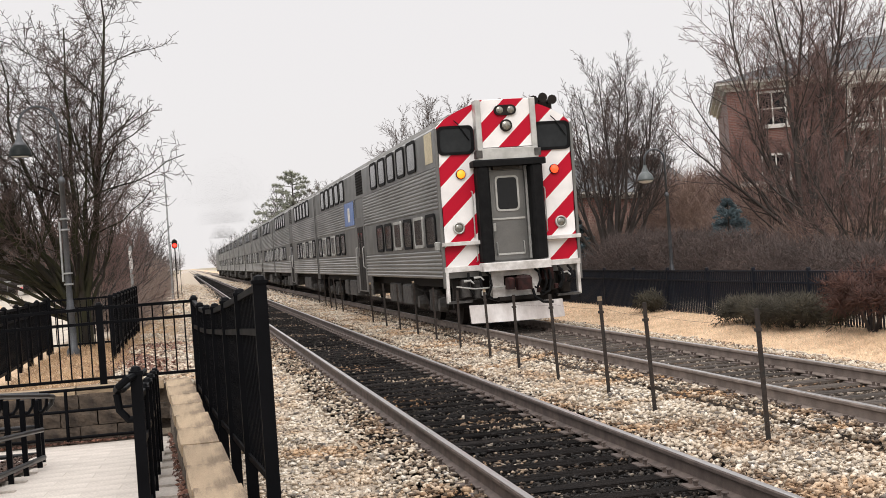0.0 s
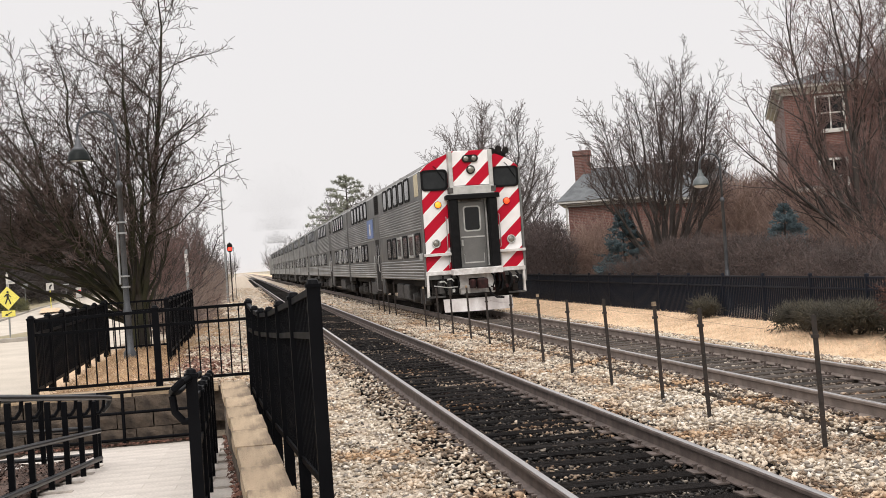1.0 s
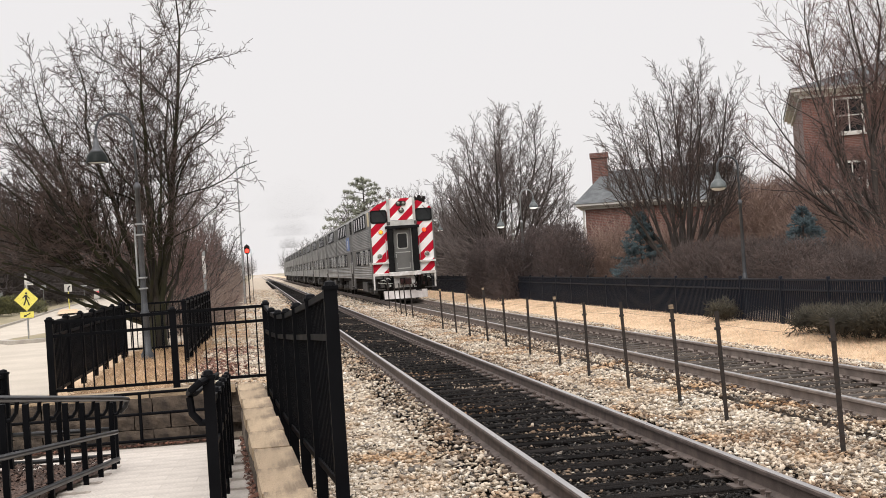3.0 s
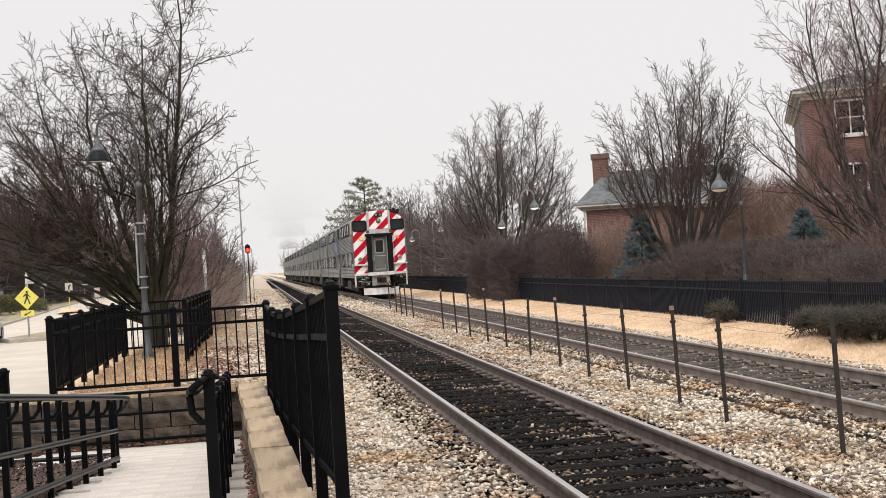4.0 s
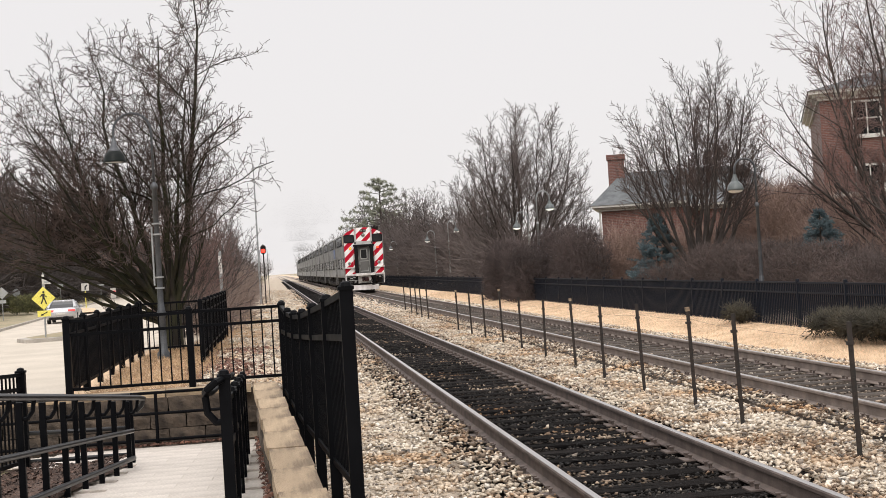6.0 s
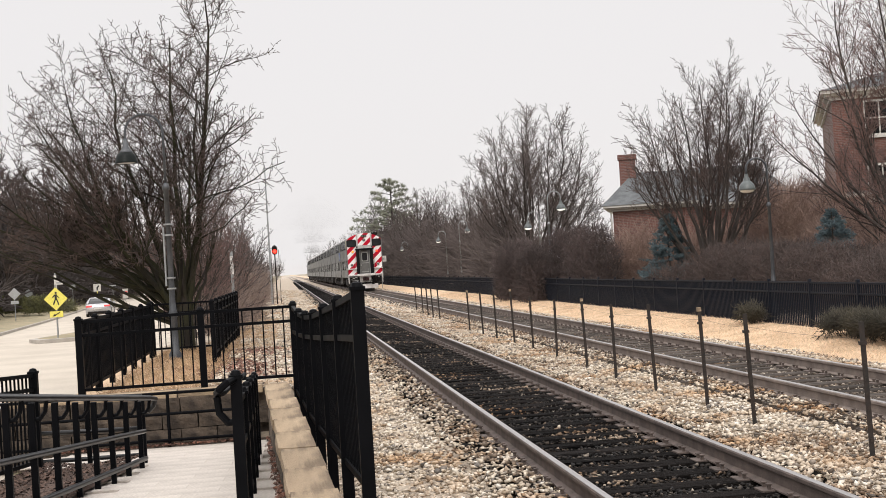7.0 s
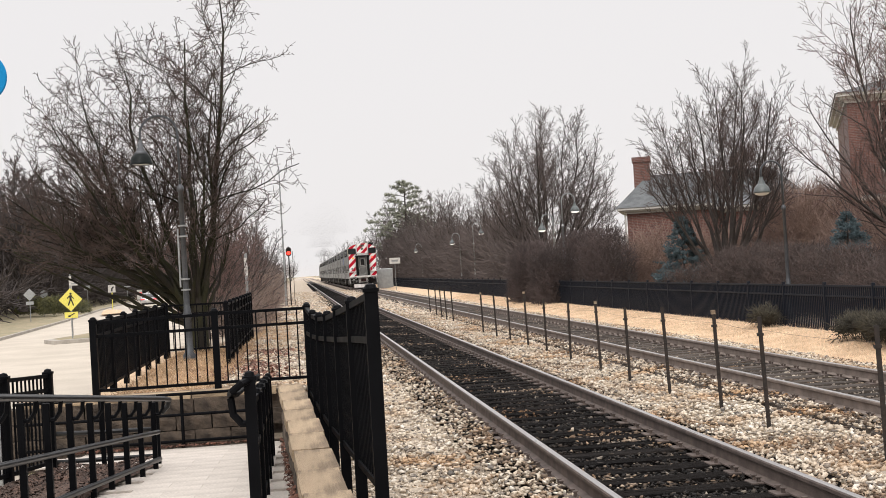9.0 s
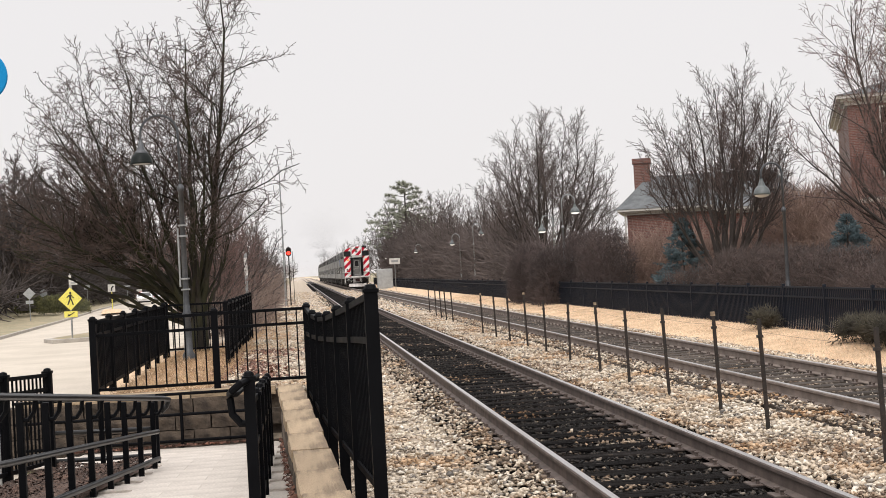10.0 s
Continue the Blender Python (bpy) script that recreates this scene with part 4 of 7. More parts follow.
def mid_rail():
    """Handrail of close bars between the walk and the stone wall, sloping with the ramp."""
    a, b = Vector((-0.335, 7.95, 0.28)), Vector((-0.40, 14.2, -0.06))
    rail = thing("barred_handrail", pose(*a), "black barred handrail with a rounded top pipe down the ramp", "handrail", "black handrails")
    n = 5
    for k in range(n + 1):
        p = a.lerp(b, k / n) - a
        h = 1.02 if k == 0 else 0.88
        part("post", post_geo(h + 0.1, 0.07), M_BLACK, rail).location = p + Vector((0, 0, -0.1))
    for h in (0.84, 0.55, 0.1):
        part("rail", bar(Geo(), Vector((0, 0, h)), b - a + Vector((0, 0, h)), 0.04), M_BLACK, rail)
    m = 52
    for k in range(1, m):
        ob = new("picket", PICKET)
        ob.parent = rail
        ob.matrix_basis = Matrix.LocRotScale(a.lerp(b, k / m) - a + Vector((0, 0, 0.1)), None, (1, 1, 0.74))
    pipe = [Vector((-0.10, 0.3, 0.88)), Vector((-0.12, 0.02, 0.90)), Vector((-0.10, -0.09, 0.93)), Vector((-0.05, -0.1, 0.97)), Vector((0.0, 0.0, 0.985))]
    part("top_pipe", Geo().tube([(b - a) + Vector((-0.1, 0, 0.88))] + pipe, 0.024, 8), M_BLACK, rail)
    part("bracket", Geo().tube([(0, 0, 0.72), (-0.06, 0, 0.72), (-0.11, 0, 0.78), (-0.12, 0, 0.88)], 0.024, 8), M_BLACK, rail)


mid_rail()

wall_rail = thing("wall_handrail", pose(-3.0, 16.4, -0.2), "black pipe rail in front of the block retaining wall", "handrail", "black handrails")
for z in (0.69, 0.43, 0.10):
    part("pipe", Geo().tube([(-0.6, 0, z), (2.55, 0, z)], 0.02, 8), M_BLACK, wall_rail)
for x in (-0.5, 0.45, 1.45, 2.45):
    part("post", Geo().tube([(x, 0, -0.03), (x, 0, 0.69)], 0.022, 8), M_BLACK, wall_rail)


# ---- retaining walls of split-face block with sandstone caps ----
def rough_block(lx, ly, lz, seed, amount=0.012):
    """A block with a lumpy outer face towards -x."""
    rng = np.random.default_rng(seed)
    bm = bmesh.new()
    bmesh.ops.create_cube(bm, size=1)
    bmesh.ops.subdivide_edges(bm, edges=bm.edges[:], cuts=2, use_grid_fill=True)
    for v in bm.verts:
        inner = abs(v.co.y) < 0.4 and abs(v.co.z) < 0.4
        v.co = Vector((v.co.x * lx, v.co.y * ly, v.co.z * lz)) + Vector(rng.uniform(-1, 1, 3)) * amount * (0.5 if not inner else 1.0) + Vector((-0.012 if inner and v.co.x < 0 else 0, 0, 0))
    me = bpy.data.meshes.new("block")
    bm.to_mesh(me)
    bm.free()
    return me


BLOCKS = []
for s in range(6):
    BLOCKS.append(rough_block(0.24, 0.435, 0.19, s))
    BLOCKS[-1].materials.append(M_BLOCK)
CAPS = []
for s in range(5):
    CAPS.append(rough_block(0.30, 1.06, 0.10, 40 + s, 0.004))
    CAPS[-1].materials.append(M_CAP)

walls = thing("retaining_wall", pose(0, 0, 0), "split-face block retaining wall below the fence", "wall")
walls["kind"] = "structure"
core = part("wall_core", Geo().box(-3.6, -0.1, 16.68, 16.86, -0.6, 0.44), M_BLOCK, walls)
for c in range(4):
    for k in range(8):
        ob = new("block", BLOCKS[(c * 3 + k) % 6])
        ob.parent = walls
        ob.matrix_basis = pose(-0.52 - 0.45 * k - (0.22 if c % 2 else 0), 16.66, -0.28 + 0.2 * c, 0, 0, 90)
for k in range(3):
    ob = new("cap_stone", CAPS[k])
    ob.parent = walls
    ob.matrix_basis = pose(-0.9 - 1.08 * k, 16.70, 0.45, 0, 0, 90)
side_wall = thing("low_stone_wall", pose(0, 0, 0), "low wall with weathered sandstone caps beside the ramp", "wall")
side_wall["kind"] = "structure"
d0, d1 = Vector((-0.18, 16.75)), Vector((0.155, 6.2))
turn = math.degrees(math.atan2(d1.x - d0.x, -(d1.y - d0.y)))
part("wall_core", Geo().box(-0.10, 0.10, -10.6, 0.0, -0.7, 0.39).moved(pose(d0.x, d0.y, 0, 0, 0, turn)), M_BLOCK, side_wall)
for c in range(4):
    for k in range(23):
        p = d0.lerp(d1, (k + 0.5 + (0.25 if c % 2 else 0)) / 23.6)
        ob = new("block", BLOCKS[(c * 5 + k * 2) % 6])
        ob.parent = side_wall
        ob.matrix_basis = pose(p.x - 0.01, p.y, 0.34 - 0.2 * c, 0, 0, turn)
rngc = random.Random(4)
for k in range(10):
    p = d0.lerp(d1, (k + 0.5) / 9.9)
    ob = new("cap_stone", CAPS[k % 5])
    ob.parent = side_wall
    ob.matrix_basis = pose(p.x + rngc.uniform(-0.012, 0.012), p.y, 0.445 + rngc.uniform(-0.008, 0.008), rngc.uniform(-0.25, 0.25), rngc.uniform(-0.4, 0.4), turn)

# ---- paved ramp, mulch bed ----
pavement = thing("pavement", pose(0, 0, 0), "pale concrete paving slabs on the sloping walk", "pavement")
pavement["kind"] = "structure"
bed = Geo().add([(-3.0, 16.5, -0.215), (-0.3, 16.5, -0.215), (-0.05, 6.0, ramp_z(6) - 0.015), (-2.2, 6.0, ramp_z(6) - 0.015),
                 (-3.0, 16.5, -0.5), (-0.3, 16.5, -0.5), (-0.05, 6.0, -0.5), (-2.2, 6.0, -0.5)], [(0, 1, 2, 3), (7, 6, 5, 4), (0, 4, 5, 1), (1, 5, 6, 2), (2, 6, 7, 3), (3, 7, 4, 0)])
part("paving_bed", bed, M_PAVE, pavement)
SLAB = Geo().box(-0.2992, 0.2992, -0.1992, 0.1992, -0.02, 0.0, 0.001).mesh("paving_slab")
SLAB.materials.append(M_PAVE)
slope = -math.degrees(math.atan(0.055))
for r in range(27):
    y = 16.2 - 0.4 * r
    for k in range(6):
        x = -0.65 - 0.6 * k + (0.3 if r % 2 else 0)
        left = -2.95 if y > 14.35 else -1.72 - 0.05 * (13.6 - y)
        if x > left + 0.1 and x < -0.3:
            ob = new("paving_slab", SLAB)
            ob.parent = pavement
            ob.matrix_basis = pose(x, y, ramp_z(y), slope)
mulch = Geo()
mulch.add([(-2.62, 14.3, -0.06), (-1.62, 14.1, -0.05), (-2.1, 8.0, 0.33), (-3.3, 8.0, 0.33), (-2.1, 12.2, 0.10)], [(0, 1, 4), (1, 2, 4), (2, 3, 4), (3, 0, 4)])
tagged(part("mulch_bed", mulch, M_MULCH), "bare bed of dark shredded bark mulch", "mulch bed", kind="structure")


def sticks(p0, p1, r0, r1, material, name):
    """Three-sided tapered sticks, all at once; those that taper to less than half end in a point."""
    d = p1 - p0
    d = d / np.maximum(np.linalg.norm(d, axis=1, keepdims=True), 1e-6)
    ref = np.where(np.abs(d[:, 2:3]) > 0.9, np.array([[1.0, 0, 0]]), np.array([[0, 0, 1.0]]))
    s = np.cross(d, ref)
    s /= np.linalg.norm(s, axis=1, keepdims=True)
    u = np.cross(d, s)
    r0, r1 = np.broadcast_to(r0, len(p0)), np.broadcast_to(r1, len(p0))
    point = r1 < 0.5 * r0
    offs = [math.cos(2 * math.pi * k / 3) * s + math.sin(2 * math.pi * k / 3) * u for k in range(3)]
    V, F, base = [], [], 0
    n = int((~point).sum())
    if n:
        q = ~point
        v = np.stack([p0[q] + o[q] * r0[q][:, None] for o in offs] + [p1[q] + o[q] * r1[q][:, None] for o in offs], 1)
        b = np.arange(n)[:, None] * 6
        for k in range(3):
            m = (k + 1) % 3
            F += [b + np.array([[k, m, 3 + m]]), b + np.array([[k, 3 + m, 3 + k]])]
        V.append(v.reshape(-1, 3))
        base = n * 6
    n = int(point.sum())
    if n:
        v = np.stack([p0[point] + o[point] * r0[point][:, None] for o in offs] + [p1[point]], 1)
        b = base + np.arange(n)[:, None] * 4
        F += [b + np.array([[k, (k + 1) % 3, 3]]) for k in range(3)]
        V.append(v.reshape(-1, 3))
    return arrays_mesh(name, np.concatenate(V), np.concatenate(F), material)


def chips(n, spread, sizes, material, name, seed):
    """Flat curled flakes lying about; spread(rng, n) gives their places."""
    rng = np.random.default_rng(seed)
    P = spread(rng, n)
    a, t = rng.uniform(0, 6.28, n), rng.uniform(-0.5, 0.5, (n, 2))
    L, Wd = rng.uniform(*sizes, n), rng.uniform(*sizes, n) * 0.6
    ex = np.stack([np.cos(a), np.sin(a), t[:, 0]], 1) * L[:, None] / 2
    ey = np.stack([-np.sin(a), np.cos(a), t[:, 1]], 1) * Wd[:, None] / 2
    up = np.array([[0, 0, 1.0]]) * (L[:, None] * 0.25)
    V = np.stack([P - ex, P - ey + up, P + ex, P + ey + up], 1)
    V[:, :, 2] += 0.012
    b = np.arange(n)[:, None] * 4
    return arrays_mesh(name, V.reshape(-1, 3), np.concatenate([b + np.array([[0, 1, 3]]), b + np.array([[1, 2, 3]])], 0), material)


def in_bed(rng, n):
    y = rng.uniform(8.5, 14.2, n)
    x = rng.uniform(-2.65, -1.70, n) - 0.06 * (13.6 - y)
    return np.stack([x, y, ramp_z(y) + 0.05 * np.sin((x + 2.2) * 3) ** 2 + 0.02], 1)


tagged(new("mulch_chips", chips(5000, in_bed, (0.03, 0.09), M_MULCH, "mulch_chips", 3)), "loose bark chips on the planting bed", "mulch", kind="stuff")


def by_wall(rng, n):
    k = rng.uniform(0, 1, n) < 0.6
    x = np.where(k, rng.uniform(-2.9, -0.45, n), rng.uniform(-0.36, -0.2, n))
    y = np.where(k, 16.48 - np.abs(rng.normal(0, 0.09, n)), rng.uniform(9, 16.4, n))
    x = np.where(k, x, x + (16.7 - y) * 0.028)
    return np.stack([x, y, ramp_z(y) + 0.01], 1)


tagged(new("fallen_leaves", chips(1500, by_wall, (0.03, 0.08), M_LEAF, "fallen_leaves", 5)), "brown dead leaves drifted against the wall", "leaves", kind="stuff")


def litter_patch(rng, n):
    x = rng.normal(-0.75, 0.3, n)
    y = rng.uniform(18.5, 26, n)
    return np.stack([x, y, ground_height(x, y)], 1)


tagged(new("fallen_leaves", chips(2200, litter_patch, (0.04, 0.10), M_LEAF, "fallen_leaves", 6)), "brown dead leaves on the gravel by the fence", "leaves", kind="stuff")


# ---- lamps ----
def gooseneck_lamp(m, height, side, label, shade_mat, shaft=0.055, r=0.28, glass=None, paint=None):
    """A column on a fluted base, a hooked arm towards side, and a bell shade."""
    lamp = thing("street_lamp", m, label, "street lamp", "gooseneck lamps")
    part("base", Geo().lathe([(0.12, -0.1), (0.12, 0.08), (0.08, 0.14), (0.068, 0.75), (0.085, 0.78), (0.085, 0.84), (0.065, 0.9), (0.06, 1.0), (shaft, 1.05)], 12), M_LAMPPOLE, lamp, "", True)
    j = height * 0.685
    part("shaft", Geo().lathe([(shaft * 1.25, 1.0), (shaft, j), (shaft * 1.5, j + 0.01), (shaft * 1.5, j + 0.08), (0.03, j + 0.14)], 12), paint or M_LAMPPOLE, lamp, "", True)
    zc = height - r
    pts = [(0, 0, j), (0, 0, zc)] + [(side * (r - r * math.cos(a)), 0, zc + r * math.sin(a)) for a in [math.pi * k / 10 for k in range(1, 11)]] + [(side * 2 * r, 0, zc - 0.14)]
    part("arm", Geo().tube(pts, 0.024 if r > 0.33 else 0.03, 8), paint or M_LAMPPOLE, lamp, "hooked arm", True)
    sx = side * 2 * r
    zt = zc - 0.12
    if glass:
        bell = [(r_ * 0.85, z_ * 0.85) for r_, z_ in [(0.05, 0.0), (0.06, -0.10), (0.10, -0.14), (0.10, -0.2), (0.14, -0.24), (0.22, -0.33), (0.255, -0.45), (0.26, -0.50), (0.245, -0.50), (0.235, -0.45), (0.2, -0.33), (0.1, -0.25)]]
    else:
        bell = [(0.125, -0.235), (0.165, -0.275), (0.19, -0.33), (0.205, -0.41), (0.212, -0.43), (0.205, -0.44), (0.195, -0.42), (0.17, -0.32), (0.1, -0.26)]
        part("fitter", Geo().lathe([(0.034, 0.03), (0.036, -0.04), (0.055, -0.06), (0.055, -0.12), (0.075, -0.14), (0.075, -0.17), (0.11, -0.20), (0.135, -0.235), (0.12, -0.25)], 18, (sx, 0, zt)), M_LAMPPOLE, lamp, "grey lamp fitter", True)
    shade = part("shade", Geo().lathe(bell, 24, (sx, 0, zt)), shade_mat, lamp, "bell-shaped lamp shade", True)
    part("lens", Geo().lathe([(0.2, -0.41), (0.17, -0.46), (0.09, -0.49), (0.001, -0.5)] if glass else [(0.192, -0.42), (0.15, -0.435), (0.001, -0.44)], 16, (sx, 0, zt)), glass or M_LENS, shade, "frosted glass bowl", True)
    return lamp


near_lamp = gooseneck_lamp(pose(-2.11, 24.4, 0.45), 4.58, -1, "grey gooseneck lamp with dark bell shade beside the tree", M_SHADE, 0.045, 0.345)
part("conduit", Geo().tube([(-0.09, 0, 1.35), (-0.09, 0, 2.45)], 0.02, 6), M_GALV, near_lamp)
for z in (1.3, 1.5, 2.3, 2.5):
    part("band", Geo().lathe([(0.06, z - 0.015), (0.085, z - 0.015), (0.085, z + 0.015), (0.06, z + 0.015)], 12), M_GALV, near_lamp)
gooseneck_lamp(pose(12.67, 32.3, 0.05), 4.12, -1, "grey gooseneck lamp rising from the hedge", M_PALESHADE, 0.04, 0.28, M_LENS)
for x, y, h, s in ((12.3, 58.6, 4.95, 1), (13.55, 67, 4.35, -1), (13.3, 96.5, 5.1, 1), (13.2, 104, 4.6, -1), (13.4, 139, 4.6, -1), (13.4, 172, 4.5, 1), (13.4, 186, 4.6, -1), (13.4, 205, 4.8, 1)):
    gooseneck_lamp(pose(x, y, 0.05), h, s, "gooseneck lamp along the platform path with lit white glass", M_PALESHADE, 0.05, 0.31, M_LIT, M_GALV)

# ---- steel posts between the tracks ----
STAKES = [(4.88, 10.45, 1.20), (4.78, 12.95, 1.2), (4.96, 15.0, 1.2), (4.9, 16.95, 1.2), (4.88, 19.0, 1.15), (5.03, 21.5, 1.18), (5.02, 23.9, 1.12), (5.09, 26.6, 1.12), (5.09, 28.8, 1.25), (5.11, 31.4, 1.15),
          (5.02, 33.0, 1.15), (5.0, 35.3, 1.15), (5.31, 44.8, 1.2), (5.17, 45.6, 1.2), (5.31, 48.5, 1.2), (5.4, 51.2, 1.2), (5.53, 54.9, 1.2)]
rs = random.Random(9)
for i, (x, y, h) in enumerate(STAKES):
    pale = i in (2, 5, 8, 11)
    st = thing("fence_stake", pose(x, y, -0.1, rs.uniform(-1.5, 1.5), rs.uniform(-2.2, 0.6), rs.uniform(-15, 15)), "rusty steel fence stake with a pale painted tip" if pale else "rusty steel T-section fence stake in the ballast", "stake", "stakes between the tracks")
    g = Geo().box(-0.022, 0.022, -0.004, 0.004, -0.3, h + 0.08).box(-0.004, 0.004, 0.004, 0.03, -0.3, h + 0.08)
    part("shaft", g, M_TPOST, st)
    for k in range(7):
        part("stud", Geo().box(-0.008, 0.008, -0.012, -0.003, 0.25 + k * 0.13, 0.28 + k * 0.13), M_TPOST, st)
    part("wire_clip", Geo().box(-0.03, 0.03, -0.014, 0.034, h - 0.12, h - 0.09), M_TPOST, st)
    if pale:
        part("tip", Geo().box(-0.024, 0.024, -0.007, 0.032, h + 0.035, h + 0.085), M_CAP, st, "pale painted tip")
wire = Geo()
for a, b in zip(STAKES[:11], STAKES[1:12]):
    pts = []
    for k in range(6):
        f = k / 5
        pts.append((a[0] * (1 - f) + b[0] * f + 0.02, a[1] * (1 - f) + b[1] * f, (a[2] * (1 - f) + b[2] * f) - 0.17 - 0.02 * math.sin(math.pi * f)))
    wire.tube(pts, 0.0016, 3)
tagged(part("fence_wire", wire, M_TPOST), "thin slack wire strung along the steel stakes", "wire", kind="stuff")


# ---- the fence on the far side of the tracks ----
def far_fence():
    fx, y0, top = 11.45, 17.5, 1.06
    fence = thing("long_picket_fence", pose(fx, y0, -0.12), "dark steel picket fence behind the far track", "fence", "")
    me = Geo().box(-0.035, 0.035, -0.035, 0.035, -0.2, top + 0.14, 0.006).mesh("post")
    me.materials.append(M_FARFENCE)
    n = 76
    for k in range(n):
        ob = new("post", me)
        ob.parent = fence
        ob.location = (0, 2.4 * k, 0)
    for z in (0.14, top - 0.16, top + 0.06):
        part("rail", Geo().box(-0.02, 0.02, 0, 2.4 * (n - 1), z - 0.02, z + 0.02), M_FARFENCE, fence)
    pk = Geo().box(-0.014, 0.014, -0.012, 0.012, 0.06, top + 0.06).mesh("picket")
    pk.materials.append(M_FARFENCE)
    for k in range(300):
        ob = new("picket", pk)
        ob.parent = fence
        ob.location = (0, 0.1 * (k + 0.5), 0)
    rest = Geo()
    for k in range(300, int(2.4 * (n - 1) / 0.1)):
        y = 0.1 * (k + 0.5)
        rest.box(-0.014, 0.014, y - 0.012, y + 0.012, 0.06, top + 0.06)
    tagged(part("picket", rest, M_FARFENCE, fence), kind="stuff")


far_fence()


# ---- plants ----
def boughs(rng, trunk_h, tips, thick, bend=0.10, crotch=0.55, joints=10):
    """Main limbs that leave the trunk and sweep to their tips: points (limb, joint, xyz) and radii (limb, joint)."""
    T = np.array(tips, float)
    n = len(T)
    S = np.stack([rng.normal(0, 0.05, n), rng.normal(0, 0.05, n), trunk_h * (1 - crotch * rng.uniform(0, 1, n))], 1)
    D = T - S
    steep = np.clip(D[:, 2:3] / np.linalg.norm(D, axis=1, keepdims=True), 0, 1)
    q = bend * (2.2 * steep - 1.0)
    mid = S + D * np.concatenate([0.5 + q, 0.5 + q, 0.5 - q], 1)
    f = np.linspace(0, 1, joints + 1)[None, :, None]
    P = S[:, None] * (1 - f) ** 2 + mid[:, None] * 2 * f * (1 - f) + T[:, None] * f ** 2
    L = np.linalg.norm(D, axis=1)
    kink = np.cumsum(rng.normal(0, 0.010, P.shape), axis=1) * L[:, None, None]
    P = P + kink * np.sin(np.pi * np.clip(f * 0.9, 0, 1)) ** 0.5
    R = thick * (0.35 + 0.65 * L / L.max())[:, None] * rng.uniform(0.75, 1.2, n)[:, None] * np.linspace(1, 0.14, joints + 1)[None]
    return P, R


def ramify(rng, P, R, pitch, reach, angle, segs, wobble, rise, lo=0.2, ratio=0.5, least=0.005):
    """Side shoots along every branch: how close, how long, at what angle, how crooked and how upturned."""
    n, k = P.shape[0], P.shape[1] - 1
    plen = np.linalg.norm(np.diff(P, axis=1), axis=2).sum(1)
    cnt = np.maximum(1, np.round(plen * (1 - lo) / pitch * rng.uniform(0.75, 1.25, n))).astype(int)
    par = np.repeat(np.arange(n), cnt)
    N = len(par)
    j = np.arange(N) - (np.cumsum(cnt) - cnt)[par]
    f = lo + (0.99 - lo) * (j + rng.uniform(0, 1, N)) / cnt[par]
    i = np.minimum((f * k).astype(int), k - 1)
    g = (f * k - i)[:, None]
    at = P[par, i] * (1 - g) + P[par, i + 1] * g
    unit = lambda a: a / np.maximum(np.linalg.norm(a, axis=1, keepdims=True), 1e-6)
    way = unit(P[par, i + 1] - P[par, i])
    side = unit(np.cross(way, rng.normal(0, 1, (N, 3))))
    a = rng.uniform(*angle, N)[:, None]
    d = way * np.cos(a) + side * np.sin(a)
    L = np.maximum(plen[par] * rng.uniform(*reach, N) * (1.12 - 0.62 * f), 0.05)[:, None]
    r = np.maximum((R[par, i] * (1 - g[:, 0]) + R[par, i + 1] * g[:, 0]) * ratio, least)
    pts = [at]
    for q in range(segs):
        d = unit(d + rng.normal(0, wobble, (N, 3)) + np.array([[0, 0, rise]]))
        at = at + d * L / segs
        pts.append(at)
    return np.stack(pts, 1), np.maximum(r[:, None] * np.linspace(1, 0.4, segs + 1)[None], least * 0.8)


def tubes(P, R, sides):
    """Round limbs: vertices and four-cornered faces."""
    n, k = P.shape[:2]
    d = np.gradient(P, axis=1)
    d /= np.linalg.norm(d, axis=2, keepdims=True)
    ref = np.eye(3)[np.argmin(np.abs(d.mean(1)), axis=1)][:, None]
    s = np.cross(d, ref)
    s /= np.linalg.norm(s, axis=2, keepdims=True)
    u = np.cross(d, s)
    a = 2 * np.pi * np.arange(sides) / sides
    V = P[:, :, None] + R[:, :, None, None] * (np.cos(a)[None, None, :, None] * s[:, :, None] + np.sin(a)[None, None, :, None] * u[:, :, None])
    base = (np.arange(n)[:, None, None] * k + np.arange(k - 1)[None, :, None]) * sides
    m, m1 = np.arange(sides)[None, None], (np.arange(sides)[None, None] + 1) % sides
    F = np.stack([base + m, base + m1, base + sides + m1, base + sides + m], -1)
    return V.reshape(-1, 3), F.reshape(-1, 4)


